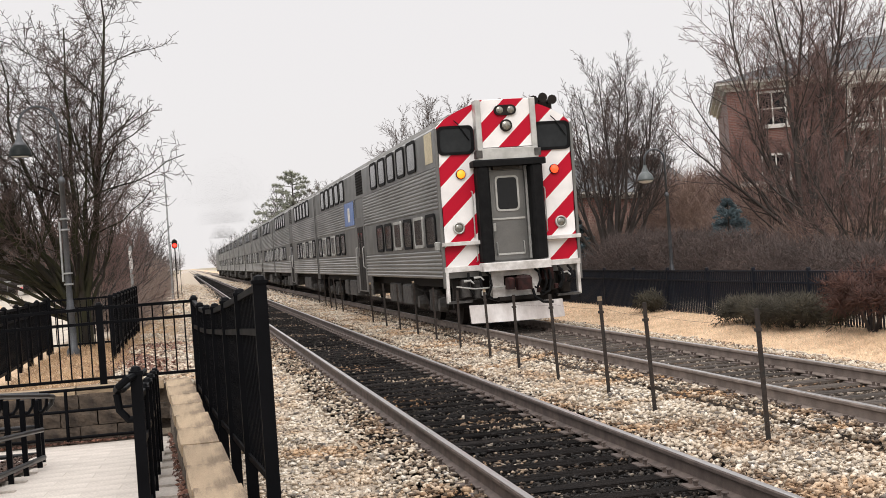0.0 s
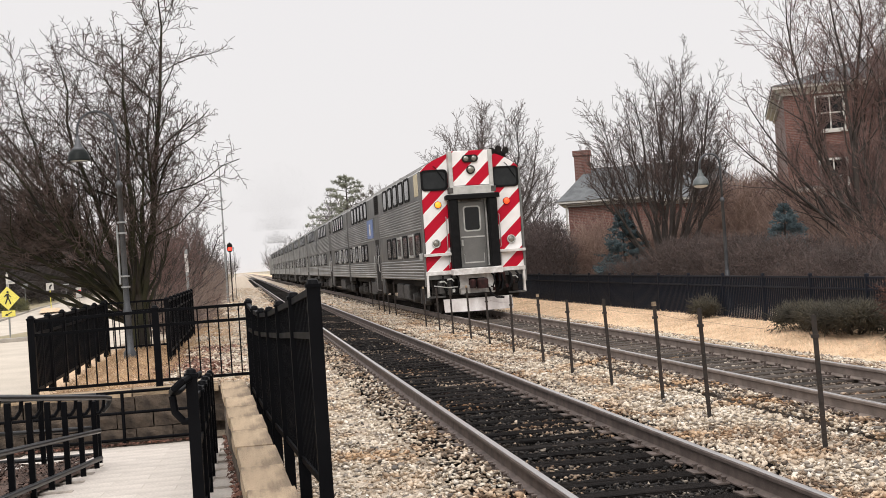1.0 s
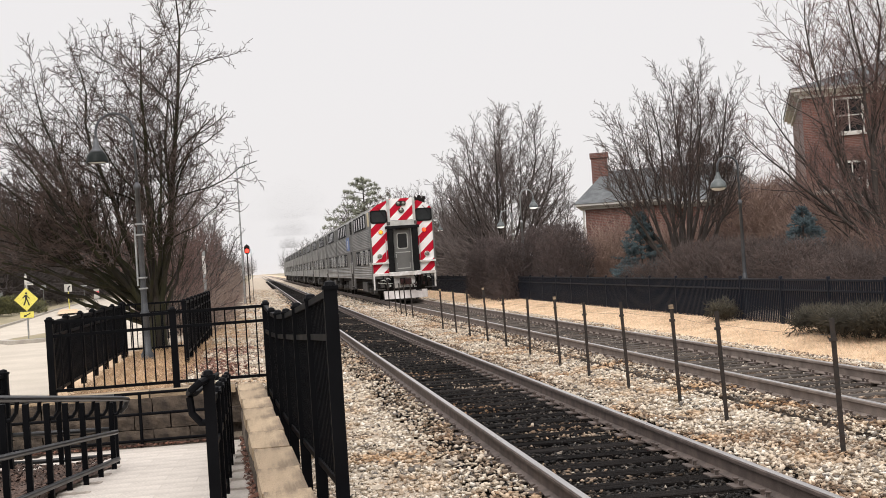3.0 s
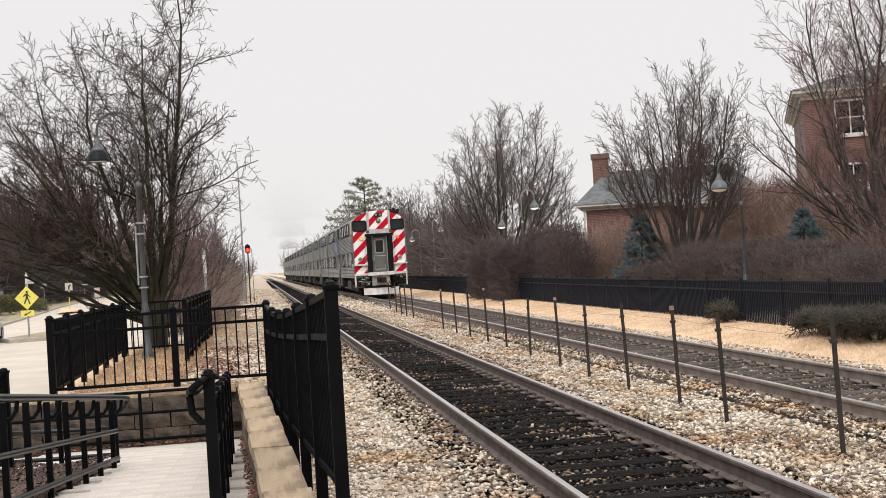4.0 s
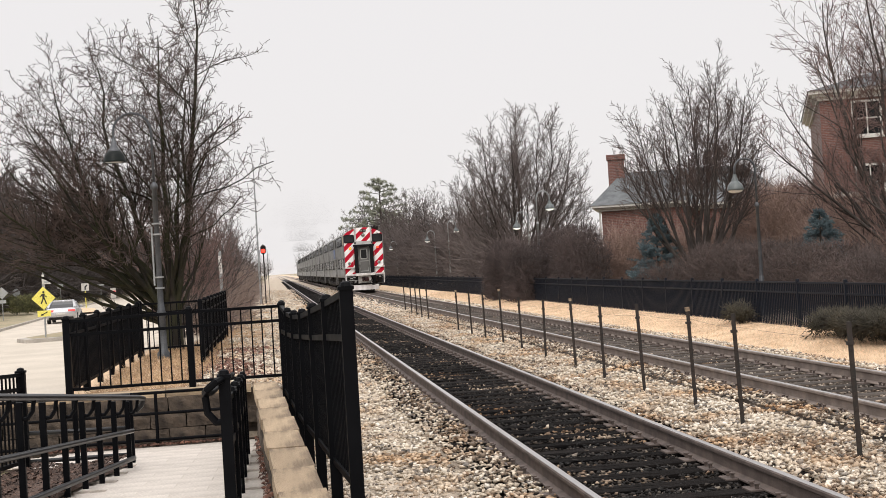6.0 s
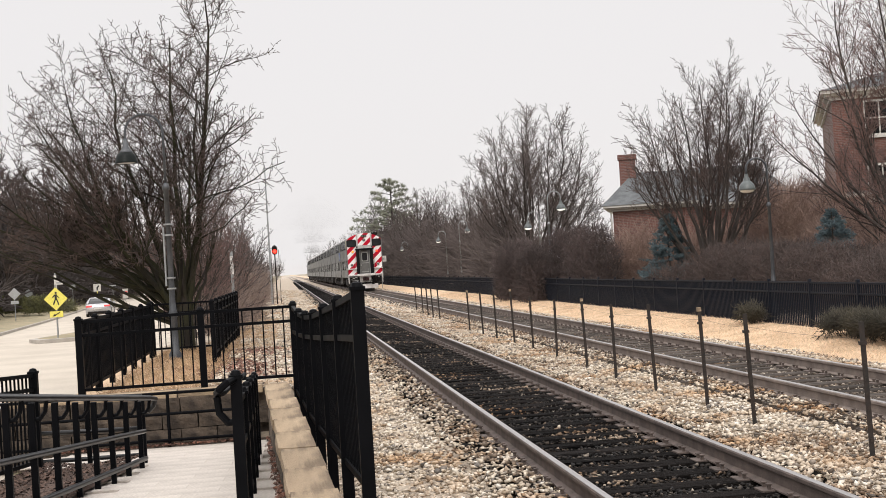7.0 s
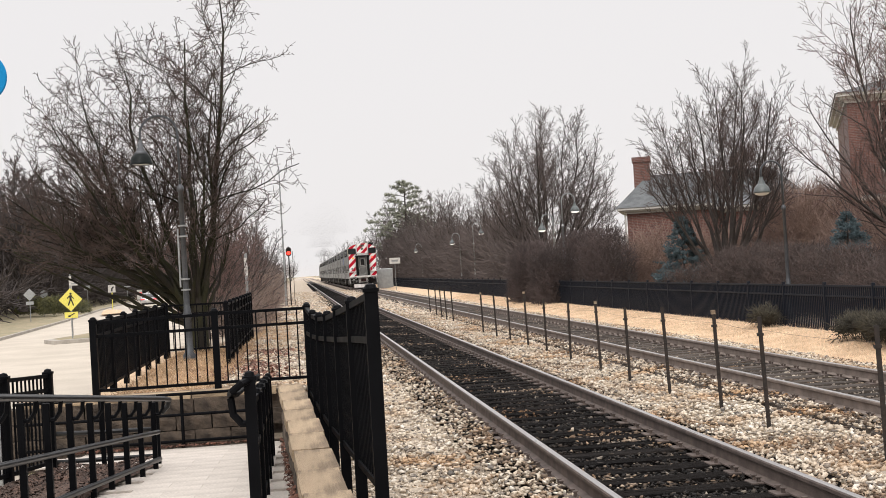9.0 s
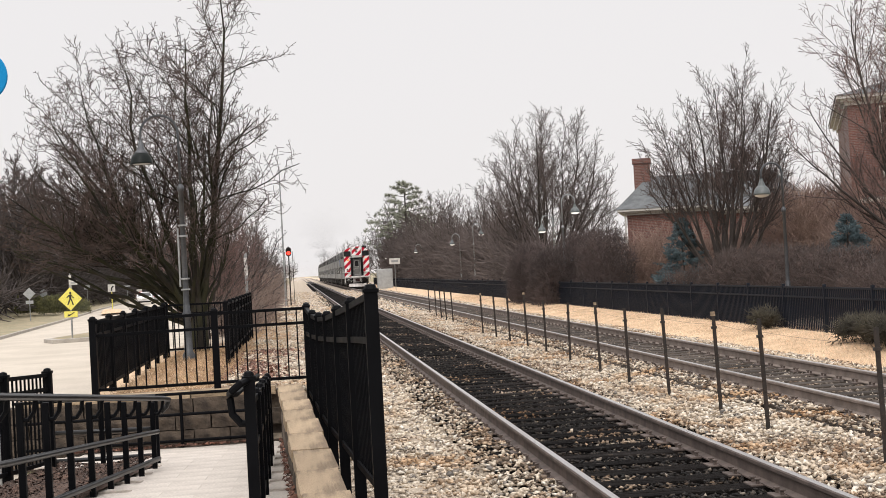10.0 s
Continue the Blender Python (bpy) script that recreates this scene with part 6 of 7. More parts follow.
# ---- houses ----
def brick_house(name, m, w, d, eave, rise, label, storeys, win_w=1.1, cols=6, hip=True):
    """A brick block with its facade towards -y, hip roof, white cornice and windows in rows. Origin at the facade's lower left corner."""
    h = thing(name, m, label, "house", "brick houses")
    part("wall", Geo().box(0, w, 0, d, -0.5, eave), M_BRICKWALL, h, "red brick wall")
    f = 0.66 if storeys > 1 else 0.4
    for k, (o, z0, z1) in enumerate(((0.10, eave - 0.55 * f, eave - 0.3 * f), (0.28, eave - 0.3 * f, eave - 0.12 * f), (0.45, eave - 0.12 * f, eave + 0.06))):
        part("cornice", Geo().box(-o, w + o, -o, d + o, z0, z1), M_TRIM, h, "white cornice")
    o = 0.5
    rid = d / 2 if hip is True else hip
    v = [(-o, -o, eave + 0.064), (w + o, -o, eave + 0.064), (w + o, d + o, eave + 0.064), (-o, d + o, eave + 0.064), (rid if hip else -o, d / 2, eave + rise), (w - rid if hip else w + o, d / 2, eave + rise)]
    part("roof", Geo().add(v, [(0, 1, 5, 4), (1, 2, 5), (2, 3, 4, 5), (3, 0, 4), (3, 2, 1, 0)]), M_SHINGLE, h, "grey shingle roof")
    st = eave / storeys
    for r in range(storeys):
        for c in range(cols):
            x = w * (c + 0.5) / cols
            z = r * st + st * 0.3
            win = new("window")
            win.parent = h
            win.matrix_basis = pose(x, 0, z)
            hh = st * 0.5
            part("frame", frame_ring(Geo(), [(-win_w / 2 - 0.1, -0.1), (win_w / 2 + 0.1, -0.1), (win_w / 2 + 0.1, hh + 0.1), (-win_w / 2 - 0.1, hh + 0.1)], [(-win_w / 2, 0), (win_w / 2, 0), (win_w / 2, hh), (-win_w / 2, hh)], -0.06, 0.02, "y"), M_TRIM, win)
            part("pane", Geo().box(-win_w / 2, win_w / 2, -0.02, 0.03, 0, hh), M_GLASS, win)
            part("glazing_bar", Geo().box(-win_w / 2, win_w / 2, -0.04, 0.01, hh / 2 - 0.03, hh / 2 + 0.03), M_TRIM, win)
            part("glazing_bar", Geo().box(-0.03, 0.03, -0.045, 0.01, 0, hh), M_TRIM, win)
            part("sill", Geo().box(-win_w / 2 - 0.15, win_w / 2 + 0.15, -0.12, 0.02, -0.18, -0.1), M_TRIM, win)
    return h


def brick_material():
    m = mat("brick_wall", (0.25, 0.095, 0.068), (0.18, 0.07, 0.055), rough=0.9, scale=2, fine=20, bump=0.2)
    N, L = m.node_tree.nodes, m.node_tree.links
    bs = N["Principled BSDF"]
    br = N.new("ShaderNodeTexBrick")
    br.inputs["Scale"].default_value = 1.0
    br.inputs["Brick Width"].default_value, br.inputs["Row Height"].default_value, br.inputs["Mortar Size"].default_value = 0.22, 0.075, 0.008
    br.inputs["Color1"].default_value, br.inputs["Color2"].default_value, br.inputs["Mortar"].default_value = (0.17, 0.068, 0.052, 1), (0.12, 0.05, 0.041, 1), (0.19, 0.16, 0.145, 1)
    mp = N.new("ShaderNodeMapping")
    mp.inputs["Rotation"].default_value = (radians(90), 0, 0)
    L.new(N.new("ShaderNodeTexCoord").outputs["Object"], mp.inputs[0]), L.new(mp.outputs[0], br.inputs[0])
    L.new(br.outputs["Color"], bs.inputs["Base Color"])
    return m


M_BRICKWALL = brick_material()
house = brick_house("brick_house", pose(24.8, 55, 0, 0, 0, -22), 24, 14, 8.55, 2.5, "large red brick house with white cornice and grey hip roof", 3, 1.1, 6)
# porch bays with white balustrades
for z in (3.95, 6.15):
    bal = new("balcony")
    bal.parent = house
    bal.matrix_basis = pose(7.6, -0.02, z)
    part("deck", Geo().box(-2.6, 9.0, -1.6, 0, -0.25, 0), M_TRIM, bal)
    part("handrail", Geo().box(-2.6, 9.0, -1.58, -1.48, 0.95, 1.05), M_TRIM, bal)
    part("bottom_rail", Geo().box(-2.6, 9.0, -1.57, -1.49, 0.12, 0.18), M_TRIM, bal)
    for k in range(40):
        x = -2.5 + 11.4 * k / 39
        part("baluster", Geo().box(x - 0.035, x + 0.035, -1.565, -1.495, 0.18, 0.95), M_TRIM, bal)
for x in (5.2, 8.7, 12.2, 16.4):
    part("porch_column", Geo().lathe([(0.2, -0.5), (0.2, 0.1), (0.16, 0.2), (0.14, 7.6), (0.2, 7.9)], 12, (x, -1.4, 0)), M_TRIM, house)
part("porch_roof", Geo().box(4.9, 16.8, -1.7, 0, 7.9, 8.0), M_TRIM, house)

low = brick_house("brick_cottage", pose(15.75, 60, 0, 0, 0, -17), 8, 6, 4.15, 1.75, "single-storey red brick cottage with grey roof and chimney", 1, 1.0, 0, 1.0)
ch = part("chimney", Geo().box(0.35, 1.15, 2.4, 3.2, 4.4, 6.75), M_BRICKWALL, low, "square brick chimney")
part("chimney_cap", Geo().box(0.29, 1.21, 2.34, 3.26, 6.55, 6.8), M_BRICKWALL, ch)
part("downpipe", Geo().tube([(-0.08, -0.08, 0), (-0.08, -0.08, 3.9)], 0.05, 8), M_TRIM, low, "white downpipe")
brick_house("brick_annex", pose(19.6, 57, 0, 0, 0, -20), 7, 5, 3.9, 0.6, "low brick annex with a white eaves line", 1, 0.9, 0, False)


# ---- across the street ----
def street():
    ys = [-60, 0, 30, 63, 80, 94, 132, 175, 315, 460]
    L = list(zip([-9.5, -10.5, -12.2, -14.4, -15.6, -16.6, -19.9, -22.7, -32, -42], ys))
    R = list(zip([-3.4, -3.4, -3.4, -3.4, -6.0, -8.0, -11.5, -15.0, -26.5, -38], ys))
    n = len(ys)
    v = [(x, y, -0.40) for x, y in L] + [(x, y, -0.40) for x, y in R]
    tagged(part("road", Geo().add(v, [(i, i + 1, n + i + 1, n + i) for i in range(n - 1)]), M_ROAD), "pale worn concrete street", "road", kind="structure")
    for side, line in ((-1, L), (1, R)):
        g = Geo()
        for (xa, ya), (xb, yb) in zip(line, line[1:]):
            if side > 0 and ya < 60:
                continue
            g.add([(xa, ya, -0.5), (xb, yb, -0.5), (xb + side * 0.18, yb, -0.5), (xa + side * 0.18, ya, -0.5), (xa, ya, -0.26), (xb, yb, -0.26), (xb + side * 0.18, yb, -0.26), (xa + side * 0.18, ya, -0.26)],
                  [(0, 1, 5, 4), (1, 2, 6, 5), (2, 3, 7, 6), (3, 0, 4, 7), (4, 5, 6, 7)])
        tagged(part("kerb", g, M_KERB), "worn concrete kerb along the street", "kerb", kind="structure")
        vv, ff = [], []
        for i, (x, y) in enumerate(line):
            vv += [(x + side * 0.18, y, -0.27), (x + side * (1.6 if side < 0 else 0.6), y, -0.22)]
        ff = [(2 * i, 2 * i + 2, 2 * i + 3, 2 * i + 1) for i in range(n - 1) if side < 0 or line[i][1] >= 60]
        tagged(part("verge", Geo().add(vv, ff), M_LAWN), "strip of winter turf behind the kerb", "verge", kind="structure")
    # traffic island with the crossing sign
    isl = [(-11.1, 57.2), (-10.4, 55.6), (-7.4, 56.6), (-6.4, 60.0), (-6.8, 67.0), (-8.6, 71.0), (-9.6, 66.0)]
    tagged(part("traffic_island", Geo().add([(x, y, -0.45) for x, y in isl] + [(x, y, -0.24) for x, y in isl], [tuple(range(7, 14))] + [(i, (i + 1) % 7, 7 + (i + 1) % 7, 7 + i) for i in range(7)]), M_KERB), "raised concrete traffic island", "traffic island", kind="structure")
    c = Vector((sum(p[0] for p in isl) / 7, sum(p[1] for p in isl) / 7))
    ins = [tuple(c + (Vector(p) - c) * 0.9) for p in isl]
    tagged(part("island_turf", Geo().add([(x, y, -0.235) for x, y in ins], [tuple(range(7))]), M_LAWN), "dull turf on the traffic island", "turf", kind="structure")


street()
hedge("low olive-green evergreen shrubs beside the woods", [(-21.6, 118, -0.2, 1.6, 1.6, 1.5), (-19.4, 116, -0.2, 1.1, 1.2, 1.0), (-24.5, 122, -0.1, 1.6, 1.8, 1.6)], 5000, 12, M_OLIVE, (0.2, 0.5), 0.03, "shrub")
tagged(part("planting_bed", Geo().add([(-15.7, 104.0, -0.25), (-14.2, 106.0, -0.25), (-16.6, 122.0, -0.25), (-18.6, 127.0, -0.25), (-18.2, 122.0, -0.25)], [(0, 1, 2, 3, 4)]), M_GRASSBED), "orange-brown mulched bed along the street", "planting bed", kind="structure")


def sign_post(m, h, label, name="road_sign"):
    s = thing(name, m, label, "road sign", "road signs")
    part("pole", Geo().tube([(0, 0.03, -0.2), (0, 0.03, h)], 0.03, 6), M_GALV, s)
    return s


def diamond(a):
    return [(0, -a), (a, 0), (0, a), (-a, 0)]


ped = sign_post(pose(-9.84, 56.9, -0.24), 2.3, "yellow diamond pedestrian crossing sign with arrow plate")
ped_top = 1.68
board = part("board", slab_outline(Geo(), [(u, w + ped_top) for u, w in diamond(0.50)], -0.012, 0.0, "y"), M_YELLOW, ped, "yellow diamond board")
fig = Geo()
slab_outline(fig, [(u + 0.02, w + 2.78) for u, w in rounded_rect(0.13, 0.13, 0.06)], -0.02, -0.013, "y")
for q in ([(-0.07, 2.68), (0.08, 2.70), (0.07, 2.40), (-0.05, 2.40)], [(-0.05, 2.42), (0.03, 2.42), (-0.1, 2.08), (-0.19, 2.08)], [(0.0, 2.42), (0.08, 2.42), (0.16, 2.2), (0.2, 2.06), (0.12, 2.06), (0.09, 2.2)],
          [(-0.07, 2.68), (-0.05, 2.6), (-0.17, 2.48), (-0.22, 2.52)], [(0.07, 2.68), (0.08, 2.6), (0.22, 2.5), (0.2, 2.45), (0.1, 2.52)]):
    slab_outline(fig, q, -0.02, -0.013, "y")
part("walker_symbol", fig.moved(Matrix.Diagonal((0.72, 1, 0.72, 1))).moved(pose(0, 0, ped_top - 2.42 * 0.72)), M_SIGNBLACK, board)
plate = part("arrow_plate", Geo().box(-0.28, 0.28, -0.012, 0.0, 0.89, 1.15), M_YELLOW, ped, "yellow arrow plate")
arrow = Geo()
slab_outline(arrow, [(0.18, 1.58), (0.22, 1.54), (-0.08, 1.38), (-0.12, 1.42)], -0.02, -0.013, "y")
slab_outline(arrow, [(-0.2, 1.34), (-0.02, 1.36), (-0.14, 1.48)], -0.02, -0.013, "y")
part("arrow", arrow.moved(Matrix.Diagonal((0.72, 1, 0.72, 1))).moved(pose(0, 0, 1.02 - 1.46 * 0.72)), M_SIGNBLACK, plate)

back = sign_post(pose(-20.3, 100, -0.2), 2.3, "grey diamond sign back beside the woods")
part("board", slab_outline(Geo(), [(u, w + 1.87) for u, w in diamond(0.46)], -0.012, 0.0, "y"), M_SIGNGREY, back)
part("plate", Geo().box(-0.28, 0.28, -0.012, 0, 1.1, 1.35), M_SIGNGREY, back)
stop = sign_post(pose(-23.1, 120, -0.2), 2.2, "grey octagonal sign back beside the woods")
part("board", Geo().tube([(0, -0.01, 1.8), (0, 0.0, 1.8)], 0.36, 8), M_SIGNGREY, stop)
keep = sign_post(pose(-18.6, 131, -0.4), 2.2, "white lane arrow sign on a yellow post")
kb = part("board", Geo().box(-0.36, 0.36, -0.012, 0.0, 1.75, 2.5), M_TRIM, keep)
part("symbol", slab_outline(Geo(), [(-0.06, 1.85), (0.06, 1.85), (0.08, 2.1), (0.24, 2.28), (0.14, 2.36), (-0.06, 2.15)], -0.022, -0.013, "y"), M_SIGNBLACK, kb)
part("sleeve", Geo().tube([(0, 0.03, -0.1), (0, 0.03, 1.75)], 0.05, 8), M_YELLOW, keep)
for x, y, w, h, z in ((-22.9, 143, 0.62, 0.5, 2.5), (-20.6, 158, 0.75, 0.14, 2.2)):
    s = sign_post(pose(x, y, -0.3), z, "small grey road sign on a steel post")
    part("board", Geo().box(-w / 2, w / 2, -0.012, 0.0, z - h, z), M_SIGNGREY, s)
box = sign_post(pose(-21.6, 178, -0.3), 1.4, "white and red board by the roadside")
part("board", Geo().box(-0.36, 0.36, -0.02, 0, 0.3, 1.6), M_TRIM, box)
# painted stripe, no lamp, but given the faint red glow of M_TAIL
part("stripe", Geo().box(-0.3, 0.3, -0.03, -0.021, 0.9, 1.25), M_TAIL, box)
name_sign = sign_post(pose(-10.7, 62, -0.24), 2.9, "white street name blades on a post")
part("board", Geo().box(-0.02, 0.34, -0.012, 0.0, 2.3, 2.5), M_TRIM, name_sign)
part("sleeve", Geo().tube([(0, 0.03, 1.9), (0, 0.03, 2.75)], 0.06, 8), M_TRIM, name_sign)
part("bar_writing", Geo().box(0.05, 0.28, -0.02, -0.013, 2.36, 2.43), M_GALV, name_sign)

disc = sign_post(pose(-3.235, 14.0, -0.45), 4.8, "round plain blue station sign on a steel post", "station_sign")
part("board", Geo().lathe([(0.0, 0.0), (0.272, 0.0), (0.28, -0.008), (0.28, -0.03), (0.0, -0.03)], 40).moved(pose(0, -0.012, 4.63) @ pose(0, 0, 0, 90)), M_SIGNBLUE, disc, "bright blue disc")

# ---- signal, mast, marker post and equipment by the line ----
sig = thing("railway_signal", pose(-0.55, 80, 0.05), "railway signal head showing red on a dark post", "railway signal")
part("post", Geo().tube([(0, 0, -0.2), (0, 0, 3.7)], 0.04, 8), M_UNDER, sig)
part("backboard", slab_outline(Geo(), [(u, w + 3.38) for u, w in rounded_rect(0.34, 0.56, 0.16)], -0.06, 0.0, "y"), M_UNDER, sig)
part("lens", Geo().lathe([(0.12, 0.0), (0.07, 0.04), (0, 0.05)], 16).moved(pose(0, -0.1, 3.3) @ pose(0, 0, 0, 90)), M_RED_GLOW, sig, "lit red signal lens")
part("hood", Geo().tube([(0, -0.06, 3.3), (0, -0.22, 3.3)], 0.13, 12, caps=False), M_UNDER, sig)
part("ladder", Geo().box(-0.25, -0.22, 0.2, 0.23, 0, 3.4).box(0.22, 0.25, 0.2, 0.23, 0, 3.4), M_UNDER, sig)
mast = thing("radio_mast", pose(-0.85, 79, 0.05), "thin tall grey radio mast by the line", "mast")
part("tube", Geo().tube([(0, 0, -0.2), (0, 0, 6.0), (0, 0, 8.6)], [0.06, 0.045, 0.025], 6), M_GALV, mast)
part("aerial", Geo().box(-0.02, 0.5, -0.02, 0.02, 8.35, 8.4).box(0.46, 0.5, -0.02, 0.02, 8.2, 9.0), M_GALV, mast)
mk = thing("marker_post", pose(-1.62, 40.4, 0.1), "grey marker post with a white band", "post")
part("post", Geo().tube([(0, 0, -0.2), (0, 0, 2.6)], 0.05, 8), M_GALV, mk)
part("band", Geo().tube([(0, 0, 1.9), (0, 0, 2.45)], 0.056, 8), M_WHITE, mk, "white reflective band")
cab_box = thing("equipment_cabinet", pose(10.0, 150, -0.1), "pale grey trackside equipment cabinet", "cabinet")
part("body", Geo().box(-0.9, 0.9, -0.7, 0.7, 0, 2.3, 0.05), M_SIGNGREY, cab_box)
part("door", Geo().box(-0.75, 0.75, -0.73, -0.70, 0.15, 2.1, 0.01), M_SIGNGREY, cab_box)
sp = sign_post(pose(9.9, 132, -0.1), 3.2, "small white trackside speed board on a post", "trackside_sign")
part("board", Geo().box(-0.55, 0.55, -0.02, 0, 2.7, 3.3), M_TRIM, sp)
part("bar_writing", Geo().box(-0.35, 0.35, -0.03, -0.021, 2.9, 3.1), M_GALV, sp)


# ---- cars on the street ----
def saloon(name, label, paint, rear_lamps):
    car = thing(name, pose(0, 0, 0), label, "car", "cars on the street")
    # side outline (y, z), nose towards +y
    body = [(-2.3, 0.38), (-2.38, 0.62), (-2.34, 0.84), (-2.2, 0.95), (-1.7, 0.98), (-0.5, 0.93), (1.0, 0.90), (1.8, 0.80), (2.2, 0.66), (2.32, 0.48), (2.2, 0.26), (-2.15, 0.24)]
    g = Geo()
    for s in (1,):
        n = len(body)
        rows = [(-0.91, 0.90), (-0.90, 0.955), (-0.78, 0.985), (-0.45, 1.0), (0.45, 1.0), (0.78, 0.985), (0.90, 0.955), (0.91, 0.90)]
        v = [(x, y * k, 0.3 + (z - 0.3) * (k if k < 1 else 1)) for x, k in rows for y, z in body]
        f = [(r * n + i, r * n + (i + 1) % n, (r + 1) * n + (i + 1) % n, (r + 1) * n + i) for r in range(7) for i in range(n)]
        g.add(v, f + [tuple(range(n)), tuple(range(8 * n - 1, 7 * n - 1, -1))])
    part("body", g, paint, car, "", True)
    roof = [(-1.95, 0.95), (-1.5, 1.17), (-1.0, 1.34), (-0.45, 1.41), (0.1, 1.40), (0.55, 1.27), (1.3, 0.90)]
    def cabin(inset, z_add, mat_, nm, lo, hi):
        pts = roof[lo:hi]
        m_ = len(pts)
        v = [(s * (0.84 - 0.44 * max(z - 0.93, 0)), y, z + z_add) for s in (-1, 1) for y, z in pts]
        return part(nm, Geo().add(v, [(i, i + 1, m_ + i + 1, m_ + i) for i in range(m_ - 1)] + [tuple(range(m_)), tuple(range(2 * m_ - 1, m_ - 1, -1))]), mat_, car)
    cabin(0, 0, M_GLASS, "glass_house", 0, 7)
    part("roof", Geo().box(-0.64, 0.64, -1.0, 0.15, 1.33, 1.43, 0.03), paint, car)
    for s in (-1, 1):
        part("pillar", Geo().tube([(s * 0.82, -1.95, 0.95), (s * 0.74, -1.45, 1.2), (s * 0.66, -0.95, 1.37)], [0.10, 0.07, 0.05], 6), paint, car)
        part("pillar", Geo().tube([(s * 0.84, 1.25, 0.92), (s * 0.68, 0.5, 1.3)], 0.035, 6), paint, car)
    for s in (-1, 1):
        part("tail_light" if rear_lamps else "headlight", Geo().box(s * 0.64 - 0.22, s * 0.64 + 0.22, -2.36, -2.1, 0.74, 0.86, 0.02), M_TAIL if rear_lamps else M_LENS, car, "red tail light" if rear_lamps else "clear headlight")
        part("mirror", Geo().box(s * 0.98 - 0.09, s * 0.98 + 0.09, 0.55, 0.68, 0.92, 1.06, 0.02), paint, car)
        for y in (-1.4, 1.42):
            w = part("wheel", Geo().tube([(s * 0.72, y, 0.32), (s * 0.93, y, 0.32)], 0.32, 18), M_TYRE, car)
            part("rim", Geo().tube([(s * 0.925, y, 0.32), (s * 0.94, y, 0.32)], 0.2, 12), M_GALV, w)
    part("bumper", Geo().box(-0.75, 0.75, -2.36, -2.2, 0.24, 0.40, 0.03), M_UNDER, car)
    part("plate", Geo().box(-0.26, 0.26, -2.41, -2.385, 0.56, 0.68), M_TRIM, car)
    return car


silver_car = saloon("silver_saloon", "silver saloon car driving away with red tail lights", M_CARPAINT, True)
white_car = saloon("white_suv", "white car coming along the street", M_WHITEPAINT, False)
SILVER = [(0.0, -8.6, 6.0), (2.5, -10.1, 36.5), (4.5, -12.5, 63.5), (5.5, -13.1, 77.5), (7.5, -14.45, 109.0), (9.0, -15.8, 139.0), (10.0, -16.9, 160.0)]
WHITE = [(0.0, -25.5, 300.0), (8.4, -19.3, 178.0), (10.0, -17.9, 153.0)]


# ---- grass tufts, ballast stones, sleepers ----
def blades(n, spread, length, material, name, seed, r=0.004):
    rng = np.random.default_rng(seed)
    P = spread(rng, n)
    d = np.stack([rng.normal(0, 0.6, n), rng.normal(0, 0.6, n), rng.uniform(0.1, 0.7, n)], 1)
    d /= np.linalg.norm(d, axis=1, keepdims=True)
    L = rng.uniform(*length, n)[:, None]
    return sticks(P, P + d * L, np.full(n, r), np.full(n, r * 0.3), material, name)


def far_strip(rng, n):
    y = 16 + 70 * rng.uniform(0, 1, n) ** 1.6
    x = np.clip(rng.normal(10.5, 0.62, n), 9.35, 11.9)
    return np.stack([x, y, ground_height(x, y) - 0.01], 1)


tagged(new("dry_grass", blades(52000, far_strip, (0.04, 0.12), M_STRAW, "dry_grass", 1, 0.006)), "flattened straw-coloured dry grass below the fence", "grass", kind="stuff")


def tree_strip(rng, n):
    y = 16.95 + 11 * rng.uniform(0, 1, n)
    x = rng.uniform(-2.55, -1.0, n)
    return np.stack([x, y, ground_height(x, y) - 0.01], 1)


tagged(new("dry_grass", blades(9000, tree_strip, (0.05, 0.18), M_LITTER, "dry_grass", 2, 0.005)), "dry straw grass and litter under the tree", "grass", kind="stuff")


def track_strip(rng, n):
    y = 26 + 40 * rng.uniform(0, 1, n)
    x = rng.uniform(-1.9, -0.3, n)
    return np.stack([x, y, ground_height(x, y) - 0.01], 1)


tagged(new("dry_grass", blades(9000, track_strip, (0.05, 0.18), M_LITTER, "dry_grass", 3, 0.006)), "patchy dry grass beside the ballast", "grass", kind="stuff")


